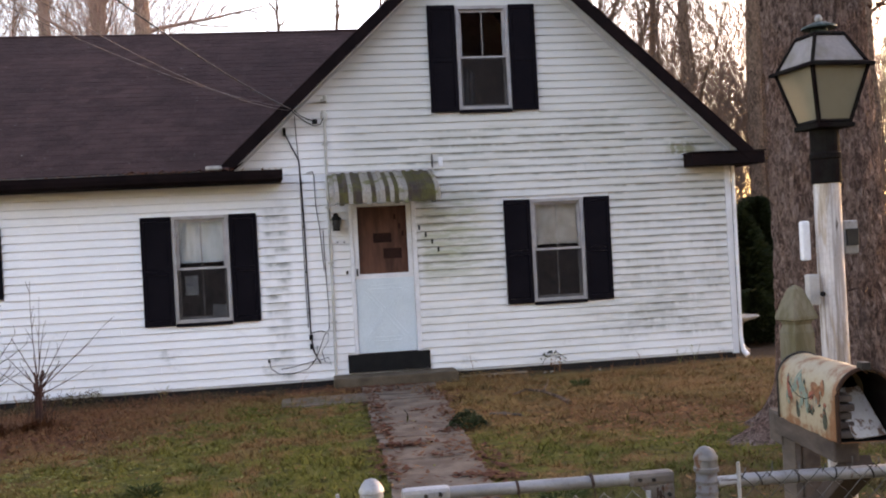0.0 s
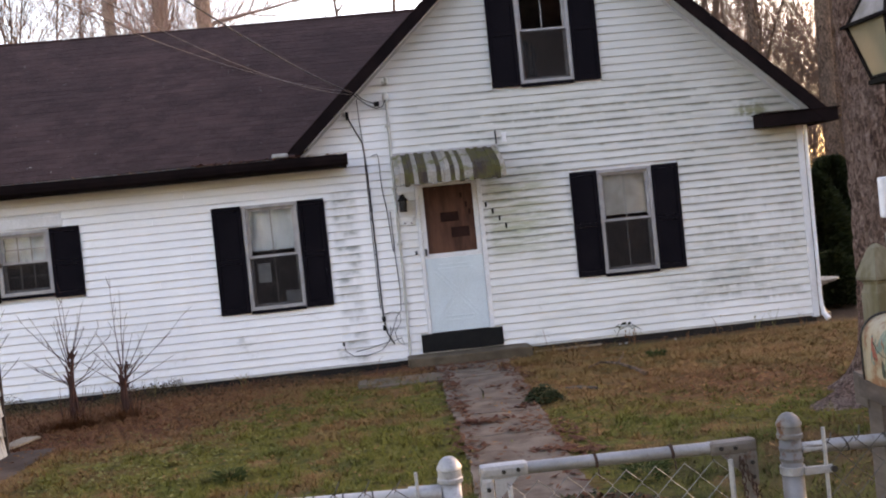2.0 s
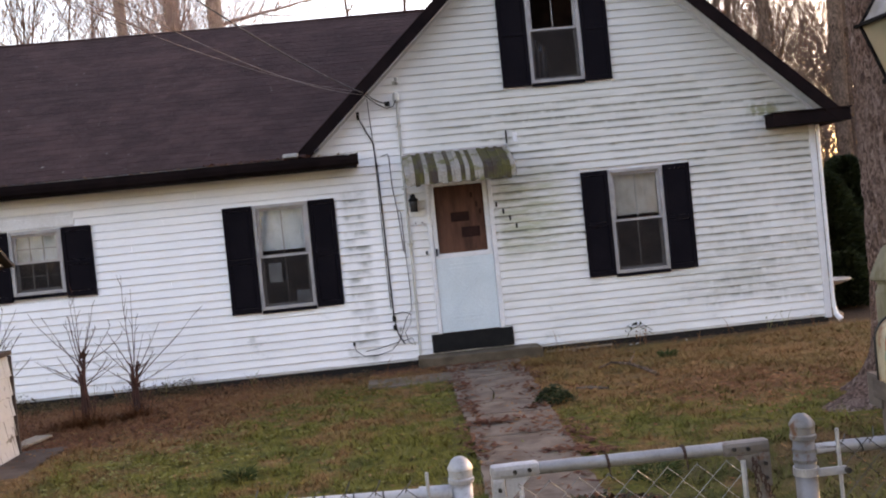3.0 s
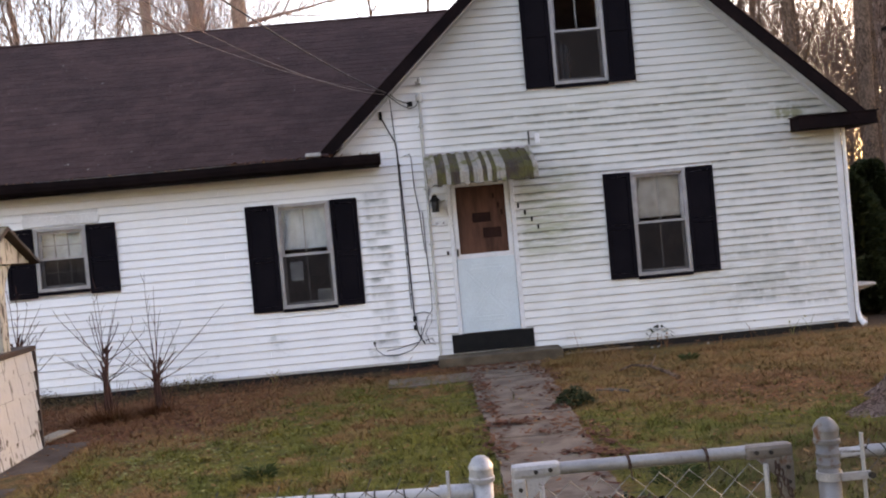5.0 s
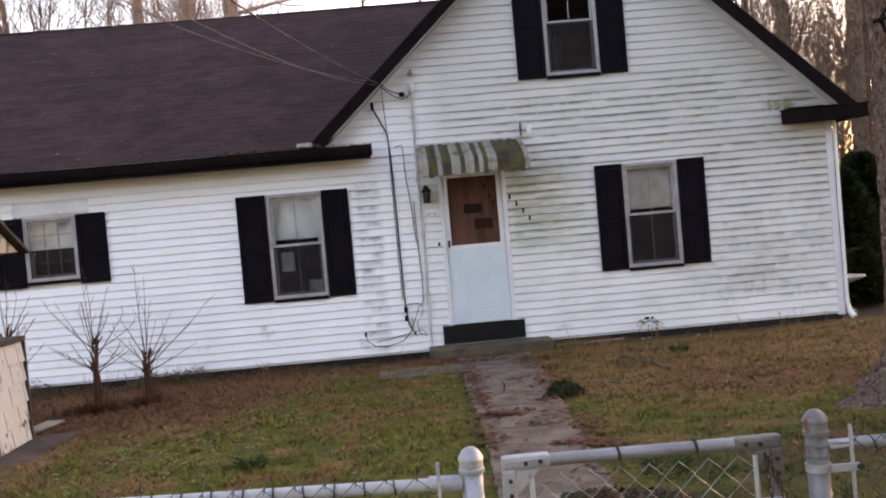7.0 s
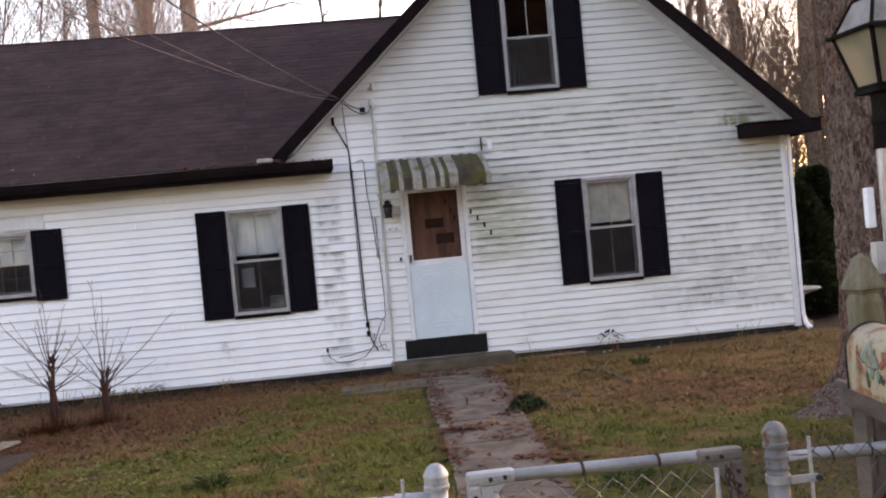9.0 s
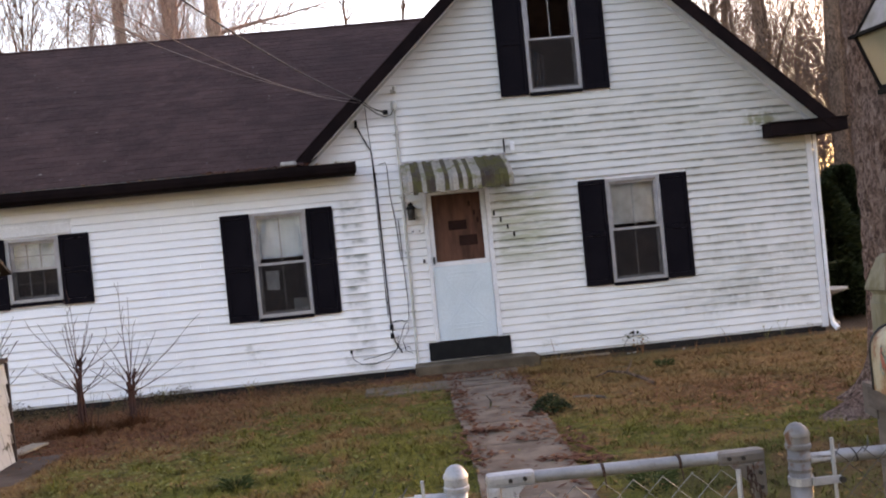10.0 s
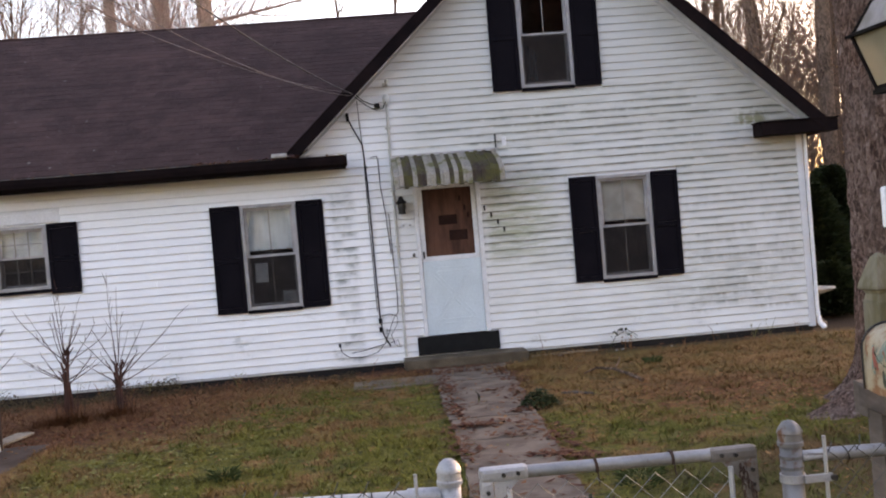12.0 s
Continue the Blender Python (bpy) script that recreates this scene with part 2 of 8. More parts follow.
def lawn_zones(k):
    """Where the lawn is green, where leaf litter lies, and the straw between."""
    x, y = k.axis(0), k.axis(1)
    n1, n2 = k.noise(0.55, 4), k.noise(1.9, 4)
    xx = k.math("ADD", x, k.math("MULTIPLY", k.math("SUBTRACT", n2, 0.5), 2.4))
    yy = k.math("ADD", y, k.math("ADD", k.math("MULTIPLY", k.math("SUBTRACT", n1, 0.5), 6.5), k.math("MULTIPLY", k.math("SUBTRACT", n2, 0.5), 3.5)))
    left = k.ramp(x, 0.65, 0.2)
    near = k.math("MULTIPLY", k.math("MULTIPLY", k.ramp(yy, -2.8, -4.8), left), k.math("MAXIMUM", k.ramp(xx, -4.2, -1.6, 0.35, 1.0), k.ramp(y, -5.5, -8.0)))
    door = k.math("MULTIPLY", k.math("MULTIPLY", k.ramp(xx, -2.7, -1.5), k.ramp(y, -1.2, -1.7)), left)
    right = k.math("MULTIPLY", k.ramp(yy, -1.5, -6.6), k.ramp(x, 0.4, 0.8))
    green = k.math("MAXIMUM", k.math("MAXIMUM", near, door), right)
    green = k.math("MULTIPLY", green, k.ramp(k.math("ADD", n2, k.math("MULTIPLY", n1, 0.5)), 0.60, 0.84, 0.15, 1.0))
    litter = k.math("MULTIPLY", k.ramp(xx, -1.9, -3.2), k.ramp(yy, -4.4, -3.0))
    strip = k.math("MULTIPLY", k.ramp(y, -1.0, -0.45), k.ramp(x, 1.4, 0.9))
    rust = k.math("MULTIPLY", k.math("MULTIPLY", k.ramp(xx, 1.5, 2.2), k.ramp(xx, 4.0, 3.2)), k.math("MULTIPLY", k.ramp(y, -5.0, -4.4), k.ramp(y, -2.9, -3.6)))
    tree = k.math("MULTIPLY", k.ramp(xx, 1.2, 2.2), k.ramp(y, -5.2, -6.6))
    litter = k.math("MAXIMUM", k.math("MAXIMUM", litter, strip), k.math("MULTIPLY", k.math("MAXIMUM", rust, tree), 0.65))
    # tree shade near the fence, painted into the soil and blade colours
    shaded = k.math("MULTIPLY", k.ramp(xx, 0.3, 1.3), k.ramp(y, -5.6, -7.0))
    return green, litter, shaded


def ground_material():
    k = Mat("lawn_soil", 0.95, 0, 0.15)
    mid, fine, tuft, wide = k.noise(3.0, 5), k.noise(26.0, 4), k.noise(9.0, 4), k.noise(1.1, 4)
    green, litter, shaded = lawn_zones(k)
    straw = k.mix(k.ramp(fine, 0.3, 0.7), (0.120, 0.061, 0.022), (0.224, 0.119, 0.045))
    straw = k.mix(k.ramp(wide, 0.42, 0.62, 0, 0.7), straw, (0.108, 0.073, 0.020))
    g = k.mix(k.ramp(mid, 0.35, 0.65), (0.087, 0.079, 0.013), (0.143, 0.118, 0.021))
    g = k.mix(k.ramp(tuft, 0.56, 0.40, 0, 0.6), g, (0.038, 0.044, 0.010))
    red = k.mix(k.ramp(fine, 0.3, 0.7), (0.078, 0.027, 0.016), (0.172, 0.064, 0.035))
    c = k.mix(k.ramp(k.math("ADD", green, k.math("MULTIPLY", mid, 0.5)), 0.42, 0.82), straw, g)
    c = k.mix(litter, c, red)
    c = k.mix(k.ramp(mid, 0.62, 0.74, 0, 0.45), c, (0.204, 0.143, 0.065))
    c = k.mix(k.ramp(tuft, 0.48, 0.34, 0, 0.6), c, (0.038, 0.026, 0.013))
    # dark and bleached clumps
    c = k.mix(k.ramp(k.noise(2.6, 4, 0.65), 0.56, 0.68, 0, 0.55), c, (0.036, 0.042, 0.014))
    c = k.mix(k.ramp(k.noise(4.3, 4, 0.65), 0.58, 0.70, 0, 0.55), c, (0.235, 0.172, 0.082))
    # soil dimmed where that shade is painted
    c = k.mix(k.math("MULTIPLY", shaded, 0.6), c, (0.046, 0.036, 0.016))
    # darker strip along the house wall, and dark ground beyond it
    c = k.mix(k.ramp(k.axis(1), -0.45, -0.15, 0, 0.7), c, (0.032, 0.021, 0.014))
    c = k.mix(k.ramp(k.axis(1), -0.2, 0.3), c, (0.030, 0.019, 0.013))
    # ground behind the camera, darkened to quiet the window reflections
    c = k.mix(k.ramp(k.axis(1), -13.2, -14.5), c, (0.040, 0.036, 0.033))
    k.colour(c).bump(k.math("ADD", fine, tuft), 0.8, 0.03)
    return k.m


def grass_material():
    k = Mat("grass_blades", 0.75, 0, 0.18)
    green, litter, shaded = lawn_zones(k)
    isle, wide = k.island(), k.noise(1.1, 4)
    dry = k.mix(isle, (0.146, 0.073, 0.026), (0.299, 0.161, 0.062))
    dry = k.mix(k.ramp(wide, 0.42, 0.62, 0, 0.65), dry, k.mix(isle, (0.092, 0.070, 0.018), (0.209, 0.140, 0.043)))
    red = k.mix(isle, (0.105, 0.040, 0.020), (0.224, 0.092, 0.048))
    lush = k.mix(isle, (0.082, 0.084, 0.011), (0.184, 0.154, 0.026))
    lush = k.mix(k.ramp(wide, 0.56, 0.42, 0, 0.5), lush, (0.065, 0.084, 0.015))
    c = k.mix(k.math("MULTIPLY", litter, 0.85), dry, red)
    c = k.mix(k.ramp(k.math("ADD", green, k.math("MULTIPLY", isle, 0.35)), 0.42, 0.78), c, lush)
    # dark and bleached clumps
    c = k.mix(k.ramp(k.noise(2.6, 4, 0.65), 0.56, 0.68, 0, 0.55), c, (0.044, 0.042, 0.014))
    c = k.mix(k.ramp(k.noise(4.3, 4, 0.65), 0.58, 0.70, 0, 0.55), c, (0.235, 0.172, 0.082))
    # blades dimmed by the same painted shade
    k.colour(k.mix(k.math("MULTIPLY", shaded, 0.55), c, (0.057, 0.054, 0.018)))
    return k.m


def leaf_material(name, cols, rough=0.8):
    k = Mat(name, rough, 0, 0.2)
    isle = k.island()
    c = k.mix(k.ramp(isle, 0.0, 0.5), cols[0], cols[1])
    c = k.mix(k.ramp(isle, 0.5, 1.0), c, cols[2])
    k.colour(k.mix(k.ramp(k.noise(70.0, 3), 0.35, 0.7, 0, 0.4), c, tuple(q * 0.4 for q in cols[0])))
    return k.m


def bark_material(name, a, b, s=1.0):
    k = Mat(name, 0.95, 0, 0.12)
    ridge = k.noise((17 * s, 17 * s, 10 * s), 6, 0.74, 1.4)
    crack = k.noise((10 * s, 10 * s, 4.6 * s), 5, 0.7, 1.6)
    patch = k.noise((2.2 * s, 2.2 * s, 1.4 * s), 4)
    fine = k.noise(70 * s, 4)
    c = k.mix(k.ramp(ridge, 0.38, 0.56), tuple(q * 0.28 for q in a), a)
    c = k.mix(k.ramp(ridge, 0.55, 0.70, 0, 0.75), c, b)
    c = k.mix(k.ramp(crack, 0.47, 0.38, 0, 0.8), c, tuple(q * 0.18 for q in a))
    c = k.mix(k.ramp(patch, 0.45, 0.66, 0, 0.45), c, tuple(q * 0.55 for q in b))
    c = k.mix(k.ramp(fine, 0.35, 0.75, 0.0, 0.35), c, tuple(q * 0.4 for q in a))
    k.colour(c).bump(k.math("ADD", k.math("ADD", ridge, crack), k.math("MULTIPLY", fine, 0.35)), 1.0, 0.035)
    return k.m


def big_bark_material():
    """Flaky plates, pinkish grey on the ridges and red-brown between."""
    k = Mat("rough_flaky_bark", 0.95, 0, 0.10)
    ridge = k.noise((30, 30, 13), 5, 0.72, 0.9)
    crack = k.noise((15, 15, 5.5), 5, 0.7, 1.2)
    fine, patch, red = k.noise(95, 4), k.noise((3.0, 3.0, 1.6), 4), k.noise((1.6, 1.6, 1.0), 4)
    c = k.mix(k.ramp(ridge, 0.40, 0.54), (0.072, 0.043, 0.035), (0.225, 0.150, 0.122))
    c = k.mix(k.ramp(red, 0.48, 0.62, 0, 0.6), c, k.mix(k.ramp(ridge, 0.42, 0.56), (0.060, 0.028, 0.020), (0.215, 0.115, 0.080)))
    c = k.mix(k.ramp(ridge, 0.55, 0.66, 0, 0.8), c, (0.40, 0.30, 0.265))
    c = k.mix(k.ramp(crack, 0.44, 0.36, 0, 0.85), c, (0.042, 0.025, 0.021))
    c = k.mix(k.ramp(patch, 0.52, 0.68, 0, 0.35), c, (0.13, 0.092, 0.078))
    c = k.mix(k.ramp(fine, 0.35, 0.75, 0.0, 0.30), c, (0.10, 0.066, 0.054))
    k.colour(c).bump(k.math("ADD", k.math("ADD", ridge, crack), k.math("MULTIPLY", fine, 0.35)), 1.0, 0.035)
    return k.m


def post_material():
    """Old white paint on a grained post: grey streaks, tan bare wood and dark nicks."""
    k = Mat("peeling_white_post", 0.7, 0, 0.3)
    grain, wide, fine = k.noise((55, 55, 2.2), 5, 0.7), k.noise((10, 10, 1.3), 5, 0.7, 0.4), k.noise(80, 4)
    c = k.mix(k.ramp(grain, 0.42, 0.62), (0.60, 0.575, 0.565), (0.34, 0.305, 0.29))
    c = k.mix(k.ramp(wide, 0.47, 0.57, 0, 0.8), c, k.mix(k.ramp(grain, 0.4, 0.6), (0.44, 0.35, 0.26), (0.22, 0.155, 0.11)))
    c = k.mix(k.ramp(k.noise((26, 26, 9), 4, 0.7), 0.63, 0.69, 0, 0.85), c, (0.085, 0.062, 0.05))
    k.colour(k.mix(k.ramp(fine, 0.4, 0.75, 0, 0.25), c, (0.25, 0.22, 0.20))).bump(k.math("ADD", grain, wide), 0.5, 0.005)
    return k.m


def shingle_material():
    k = Mat("asphalt_shingles", 0.95, 0, 0.15)
    isle = k.island()
    patch, blot = k.noise(0.45, 4), k.noise(2.2, 5, 0.7)
    streak = k.noise((1.6, 7.0, 7.0), 5, 0.7)
    fine, grain = k.noise(220.0, 2), k.noise(48.0, 3, 0.7)
    c = k.mix(isle, (0.037, 0.0182, 0.0172), (0.064, 0.0330, 0.0305))
    c = k.mix(k.ramp(patch, 0.36, 0.64, 0, 0.65), c, (0.027, 0.0140, 0.0140))
    c = k.mix(k.ramp(streak, 0.46, 0.66, 0, 0.55), c, (0.064, 0.037, 0.034))
    c = k.mix(k.ramp(blot, 0.56, 0.40, 0, 0.5), c, (0.019, 0.0100, 0.0098))
    c = k.mix(k.ramp(grain, 0.50, 0.68, 0, 0.55), c, (0.074, 0.047, 0.043))
    # pale lichen dots, thicker in some places
    dots = k.math("MULTIPLY", k.ramp(k.noise(17.0, 2), 0.70, 0.75), k.ramp(k.noise(0.8, 3), 0.50, 0.62))
    c = k.mix(k.math("MULTIPLY", dots, 0.85), c, (0.30, 0.28, 0.25))
    k.colour(k.mix(k.ramp(fine, 0.4, 0.8, 0, 0.25), c, (0.11, 0.08, 0.07))).bump(k.math("ADD", fine, grain), 0.6, 0.004)
    return k.m


def metal_material(name, a, rust=0.25, rough=0.45):
    k = Mat(name, rough, 0.55)
    spots = k.noise(18.0, 5, 0.7)
    fine = k.noise(120.0, 3)
    big = k.noise(5.0, 3)
    c = k.mix(k.ramp(big, 0.35, 0.65), a, tuple(q * 0.72 for q in a))
    c = k.mix(k.ramp(fine, 0.45, 0.75, 0, 0.3), c, (0.12, 0.12, 0.12))
    c = k.mix(k.ramp(spots, 0.62 - rust * 0.3, 0.76 - rust * 0.3), c, (0.13, 0.058, 0.030))
    k.colour(c).bump(fine, 0.25, 0.002).rough(spots, rough - 0.1, rough + 0.25)
    return k.m


def peeling_material(name, paint, wood, amount=0.5, stretch=(9, 9, 1.6)):
    k = Mat(name, 0.7)
    n = k.noise(stretch, 6, 0.7, 0.5)
    fine = k.noise((60, 60, 8), 4)
    bare = k.ramp(n, 0.70 - 0.25 * amount, 0.74 - 0.25 * amount)
    c = k.mix(k.ramp(fine, 0.35, 0.75, 0, 0.35), paint, tuple(q * 0.6 for q in paint))
    c = k.mix(bare, c, k.mix(k.ramp(fine, 0.3, 0.7), wood, tuple(q * 0.45 for q in wood)))
    k.colour(c).bump(k.math("SUBTRACT", fine, bare), 0.35, 0.004)
    return k.m


def glass_material(name, tint=(1, 1, 1), rough=0.02):
    k = Mat(name, rough)
    k.p.inputs["Transmission Weight"].default_value = 1.0
    k.p.inputs["IOR"].default_value = 1.28
    k.p.inputs["Specular IOR Level"].default_value = 0.5
    k.colour(k.mix(k.ramp(k.noise(6.0, 4), 0.35, 0.7), tint, tuple(q * 0.82 for q in tint)))
    return k.m


def mailbox_material():
    """Cream paint, rusting along the seams."""
    k = Mat("painted_mailbox", 0.55, 0.1)
    y, z = k.axis(1), k.axis(2)
    rust = k.noise(9.0, 6, 0.7)
    fine = k.noise(90.0, 3)
    c = k.mix(k.ramp(fine, 0.4, 0.8, 0, 0.3), (0.36, 0.300, 0.205), (0.20, 0.135, 0.08))
    c = k.mix(k.ramp(k.noise(5.0, 4), 0.4, 0.62, 0, 0.75), c, (0.34, 0.265, 0.16))
    c = k.mix(k.ramp(k.noise(26.0, 4, 0.7), 0.58, 0.70, 0, 0.8), c, (0.16, 0.095, 0.045))
    edge = k.math("MAXIMUM", k.ramp(z, 0.045, 0.01, 0, 0.14), k.ramp(y, -0.36, -0.43, 0, 0.16))
    c = k.mix(k.ramp(k.math("ADD", rust, edge), 0.50, 0.63), c, (0.215, 0.092, 0.038))
    k.colour(c).bump(k.math("ADD", fine, rust), 0.25, 0.003)
    return k.m


def awning_material():
    k = Mat("weathered_awning", 0.65, 0.15)
    moss = k.noise((3.2, 3.0, 3.0), 4)
    fine = k.noise(60.0, 4)
    c = k.mix(k.ramp(fine, 0.3, 0.75), (0.33, 0.30, 0.265), (0.19, 0.165, 0.13))
    c = k.mix(k.ramp(moss, 0.50, 0.62), c, (0.125, 0.120, 0.035))
    c = k.mix(k.ramp(k.noise((30, 4, 2), 3), 0.58, 0.72, 0, 0.6), c, (0.10, 0.085, 0.055))
    k.colour(c).bump(fine, 0.3, 0.003)
    return k.m


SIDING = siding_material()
WHITE = worn("white_trim_paint", (0.76, 0.77, 0.80), (0.66, 0.67, 0.69), 3, 40, 0.5, bump=0.1)
WINDOW_GREY = worn("aluminium_window_frame", (0.41, 0.395, 0.40), (0.32, 0.31, 0.315), 6, 60, 0.5, 0.2, 0.1)
SHUTTER = worn("black_shutter_paint", (0.0058, 0.0049, 0.0078), (0.0098, 0.0082, 0.0112), 3, 40, 0.8, bump=0.15, spec=0.05)
FASCIA = worn("dark_fascia_paint", (0.0065, 0.0038, 0.0045), (0.0140, 0.0085, 0.0090), 3, 50, 0.8, bump=0.3, spec=0.06)
SOFFIT = worn("soffit_paint", (0.55, 0.55, 0.56), (0.44, 0.44, 0.44), 2, 30, 0.7, bump=0.1)
SHINGLE = shingle_material()
WET_CONCRETE = worn("dark_damp_concrete", (0.098, 0.064, 0.046), (0.058, 0.038, 0.028), 2.5, 45, 0.85, bump=0.5)
CONCRETE = worn("old_concrete", (0.165, 0.123, 0.092), (0.088, 0.062, 0.046), 3.2, 45, 0.9, bump=0.5)
STEP = worn("mossy_concrete", (0.118, 0.090, 0.060), (0.066, 0.048, 0.031), 3.5, 45, 0.9, bump=0.5)
FOUNDATION = worn("foundation_block", (0.012, 0.009, 0.0085), (0.024, 0.018, 0.016), 3, 40, 0.95, bump=0.5)
DOOR_BLUE = worn("pale_blue_door_paint", (0.62, 0.71, 0.76), (0.56, 0.65, 0.70), 2.5, 50, 0.5, bump=0.08)
PLYWOOD = worn("weathered_plywood", (0.112, 0.045, 0.026), (0.046, 0.018, 0.012), 2.2, 30, 0.8, bump=0.3, stretch=(3, 3, 0.5))
DARK_BOARD = worn("dark_patch_board", (0.020, 0.009, 0.008), (0.034, 0.016, 0.013), 4, 40, 0.8, spec=0.08)
BLACK = worn("black_rubber", (0.007, 0.007, 0.008), (0.015, 0.015, 0.015), 8, 60, 0.8, spec=0.15)
CABLE_GREY = worn("grey_conduit_paint", (0.55, 0.55, 0.53), (0.40, 0.40, 0.37), 4, 50, 0.6)
BARE_WIRE = worn("dull_aluminium_wire", (0.16, 0.125, 0.115), (0.09, 0.07, 0.065), 9, 60, 0.6, 0.3)
# dark cable; pale flecks in its colour stand for glints
GLINT_CABLE = worn("service_cable_painted_glints", (0.040, 0.033, 0.032), (0.26, 0.22, 0.21), 14, 60, 0.7, lo=0.56, hi=0.66)
IRON = worn("dark_iron", (0.030, 0.028, 0.026), (0.055, 0.050, 0.045), 9, 80, 0.5, 0.6)
SHADE_WHITE = worn("white_cloth", (0.52, 0.57, 0.61), (0.48, 0.53, 0.57), 2, 60, 0.9, bump=0.1)
SHADE_CREAM = worn("cream_roller_shade", (0.42, 0.38, 0.35), (0.39, 0.35, 0.32), 2, 60, 0.9, bump=0.1)
PAPER = worn("white_paper", (0.74, 0.76, 0.80), (0.66, 0.68, 0.72), 8, 70, 0.85)
ROOM = worn("dim_room_plaster", (0.25, 0.225, 0.235), (0.19, 0.17, 0.18), 2, 30, 0.9)
MUNTIN = worn("dull_muntin", (0.27, 0.265, 0.26), (0.20, 0.195, 0.19), 6, 60, 0.6)
GLASS = glass_material("window_glass", (0.92, 0.95, 0.95))
LAMP_GLASS = glass_material("dirty_lantern_glass", (0.19, 0.172, 0.12), 0.45)
LAMP_GLASS.node_tree.nodes["Principled BSDF"].inputs["Transmission Weight"].default_value = 0.08
SCREEN = worn("insect_screen", (0.046, 0.038, 0.037), (0.032, 0.027, 0.027), 5, 80, 0.9, spec=0.1)
SCREEN.node_tree.nodes["Principled BSDF"].inputs["Alpha"].default_value = 0.34
AWNING = awning_material()
AWNING_DARK = worn("dark_green_awning_stripe", (0.042, 0.027, 0.019), (0.088, 0.080, 0.022), 5, 60, 0.7, 0.1)
GALV = metal_material("galvanised_steel", (0.33, 0.32, 0.315), 0.08)
AGED_STEEL = metal_material("aged_steel", (0.215, 0.200, 0.190), 0.24, 0.5)
WIRE = worn("dull_fence_wire", (0.30, 0.29, 0.27), (0.17, 0.15, 0.13), 8, 60, 0.6, 0.4)
WIRE_DARK = worn("dark_fence_wire", (0.045, 0.040, 0.034), (0.12, 0.110, 0.098), 8, 60, 0.7, 0.3)
GALV_RUST = metal_material("rusty_galvanised_steel", (0.19, 0.165, 0.145), 0.30, 0.55)
PAINTED_POST = metal_material("silver_painted_steel", (0.46, 0.45, 0.45), 0.04, 0.5)
RUST = metal_material("rusted_iron", (0.075, 0.040, 0.028), 0.25, 0.8)
RAIL_PAINT = peeling_material("peeling_rail_paint", (0.42, 0.41, 0.405), (0.13, 0.10, 0.085), 0.52, (4, 16, 16))
LAMP_PAINT = post_material()
LAMP_METAL = worn("brown_black_lantern_metal", (0.0085, 0.0050, 0.0052), (0.016, 0.015, 0.013), 12, 90, 0.85, 0.0, spec=0.03)
VERDIGRIS = worn("verdigris_cap", (0.045, 0.085, 0.078), (0.018, 0.026, 0.025), 20, 90, 0.6, 0.4)
OLD_WOOD = worn("greenish_weathered_wood", (0.165, 0.143, 0.098), (0.095, 0.082, 0.038), 9, 45, 0.9, bump=0.7, stretch=(2, 2, 0.5))
GREY_WOOD = worn("grey_weathered_wood", (0.130, 0.102, 0.083), (0.075, 0.058, 0.047), 5, 45, 0.9, bump=0.5, stretch=(2, 0.6, 2))
TAN_WOOD = worn("bleached_tan_wood", (0.34, 0.27, 0.20), (0.24, 0.185, 0.135), 6, 45, 0.9, bump=0.5)
ARM_WOOD = worn("damp_brown_wood", (0.100, 0.076, 0.062), (0.052, 0.038, 0.031), 5, 45, 0.9, bump=0.5, stretch=(2, 0.6, 2))
RIM_RUST = worn("dark_rusted_rim", (0.030, 0.017, 0.013), (0.060, 0.030, 0.018), 20, 80, 0.85, spec=0.1)
DARK_WOOD = worn("dark_wet_wood", (0.042, 0.028, 0.022), (0.068, 0.048, 0.038), 6, 45, 0.85, bump=0.4)
MAILBOX = mailbox_material()
WELL_OLD = peeling_material("flaking_mossy_cream_paint", (0.40, 0.385, 0.33), (0.075, 0.060, 0.040), 0.72, (16, 16, 6))
WELL_PAINT = peeling_material("peeling_cream_shingle", (0.455, 0.45, 0.435), (0.115, 0.095, 0.07), 0.52, (7, 7, 4))
BARK = big_bark_material()
BARK_TAN = bark_material("pale_tan_bark", (0.62, 0.45, 0.34), (0.72, 0.55, 0.44), 0.7)
BARK_BROWN = bark_material("brown_bark", (0.23, 0.150, 0.108), (0.30, 0.205, 0.150), 0.7)
TWIG_TAN = worn("pinkish_tan_twigs", (0.46, 0.30, 0.24), (0.36, 0.235, 0.19), 3, 20, 0.9)
TWIG = worn("bare_twigs", (0.135, 0.082, 0.058), (0.19, 0.12, 0.085), 3, 20, 0.9)
TWIG_RED = worn("reddish_shoots", (0.055, 0.024, 0.019), (0.100, 0.044, 0.032), 6, 40, 0.85)
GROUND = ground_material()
GRASS = grass_material()
FALLEN = leaf_material("fallen_leaves_brown", ((0.155, 0.055, 0.021), (0.22, 0.086, 0.032), (0.29, 0.160, 0.066)))
PALE_LEAF = leaf_material("pale_yellow_leaves", ((0.21, 0.19, 0.055), (0.15, 0.15, 0.045), (0.27, 0.23, 0.085)))
RED_LEAF = leaf_material("fallen_leaves_red", ((0.070, 0.022, 0.012), (0.105, 0.036, 0.018), (0.15, 0.064, 0.031)))
DRY_LEAF = leaf_material("dry_hanging_leaves", ((0.30, 0.16, 0.08), (0.38, 0.22, 0.11), (0.24, 0.13, 0.07)))
NEEDLE = leaf_material("evergreen_needles", ((0.014, 0.022, 0.007), (0.024, 0.035, 0.010), (0.038, 0.050, 0.016)))
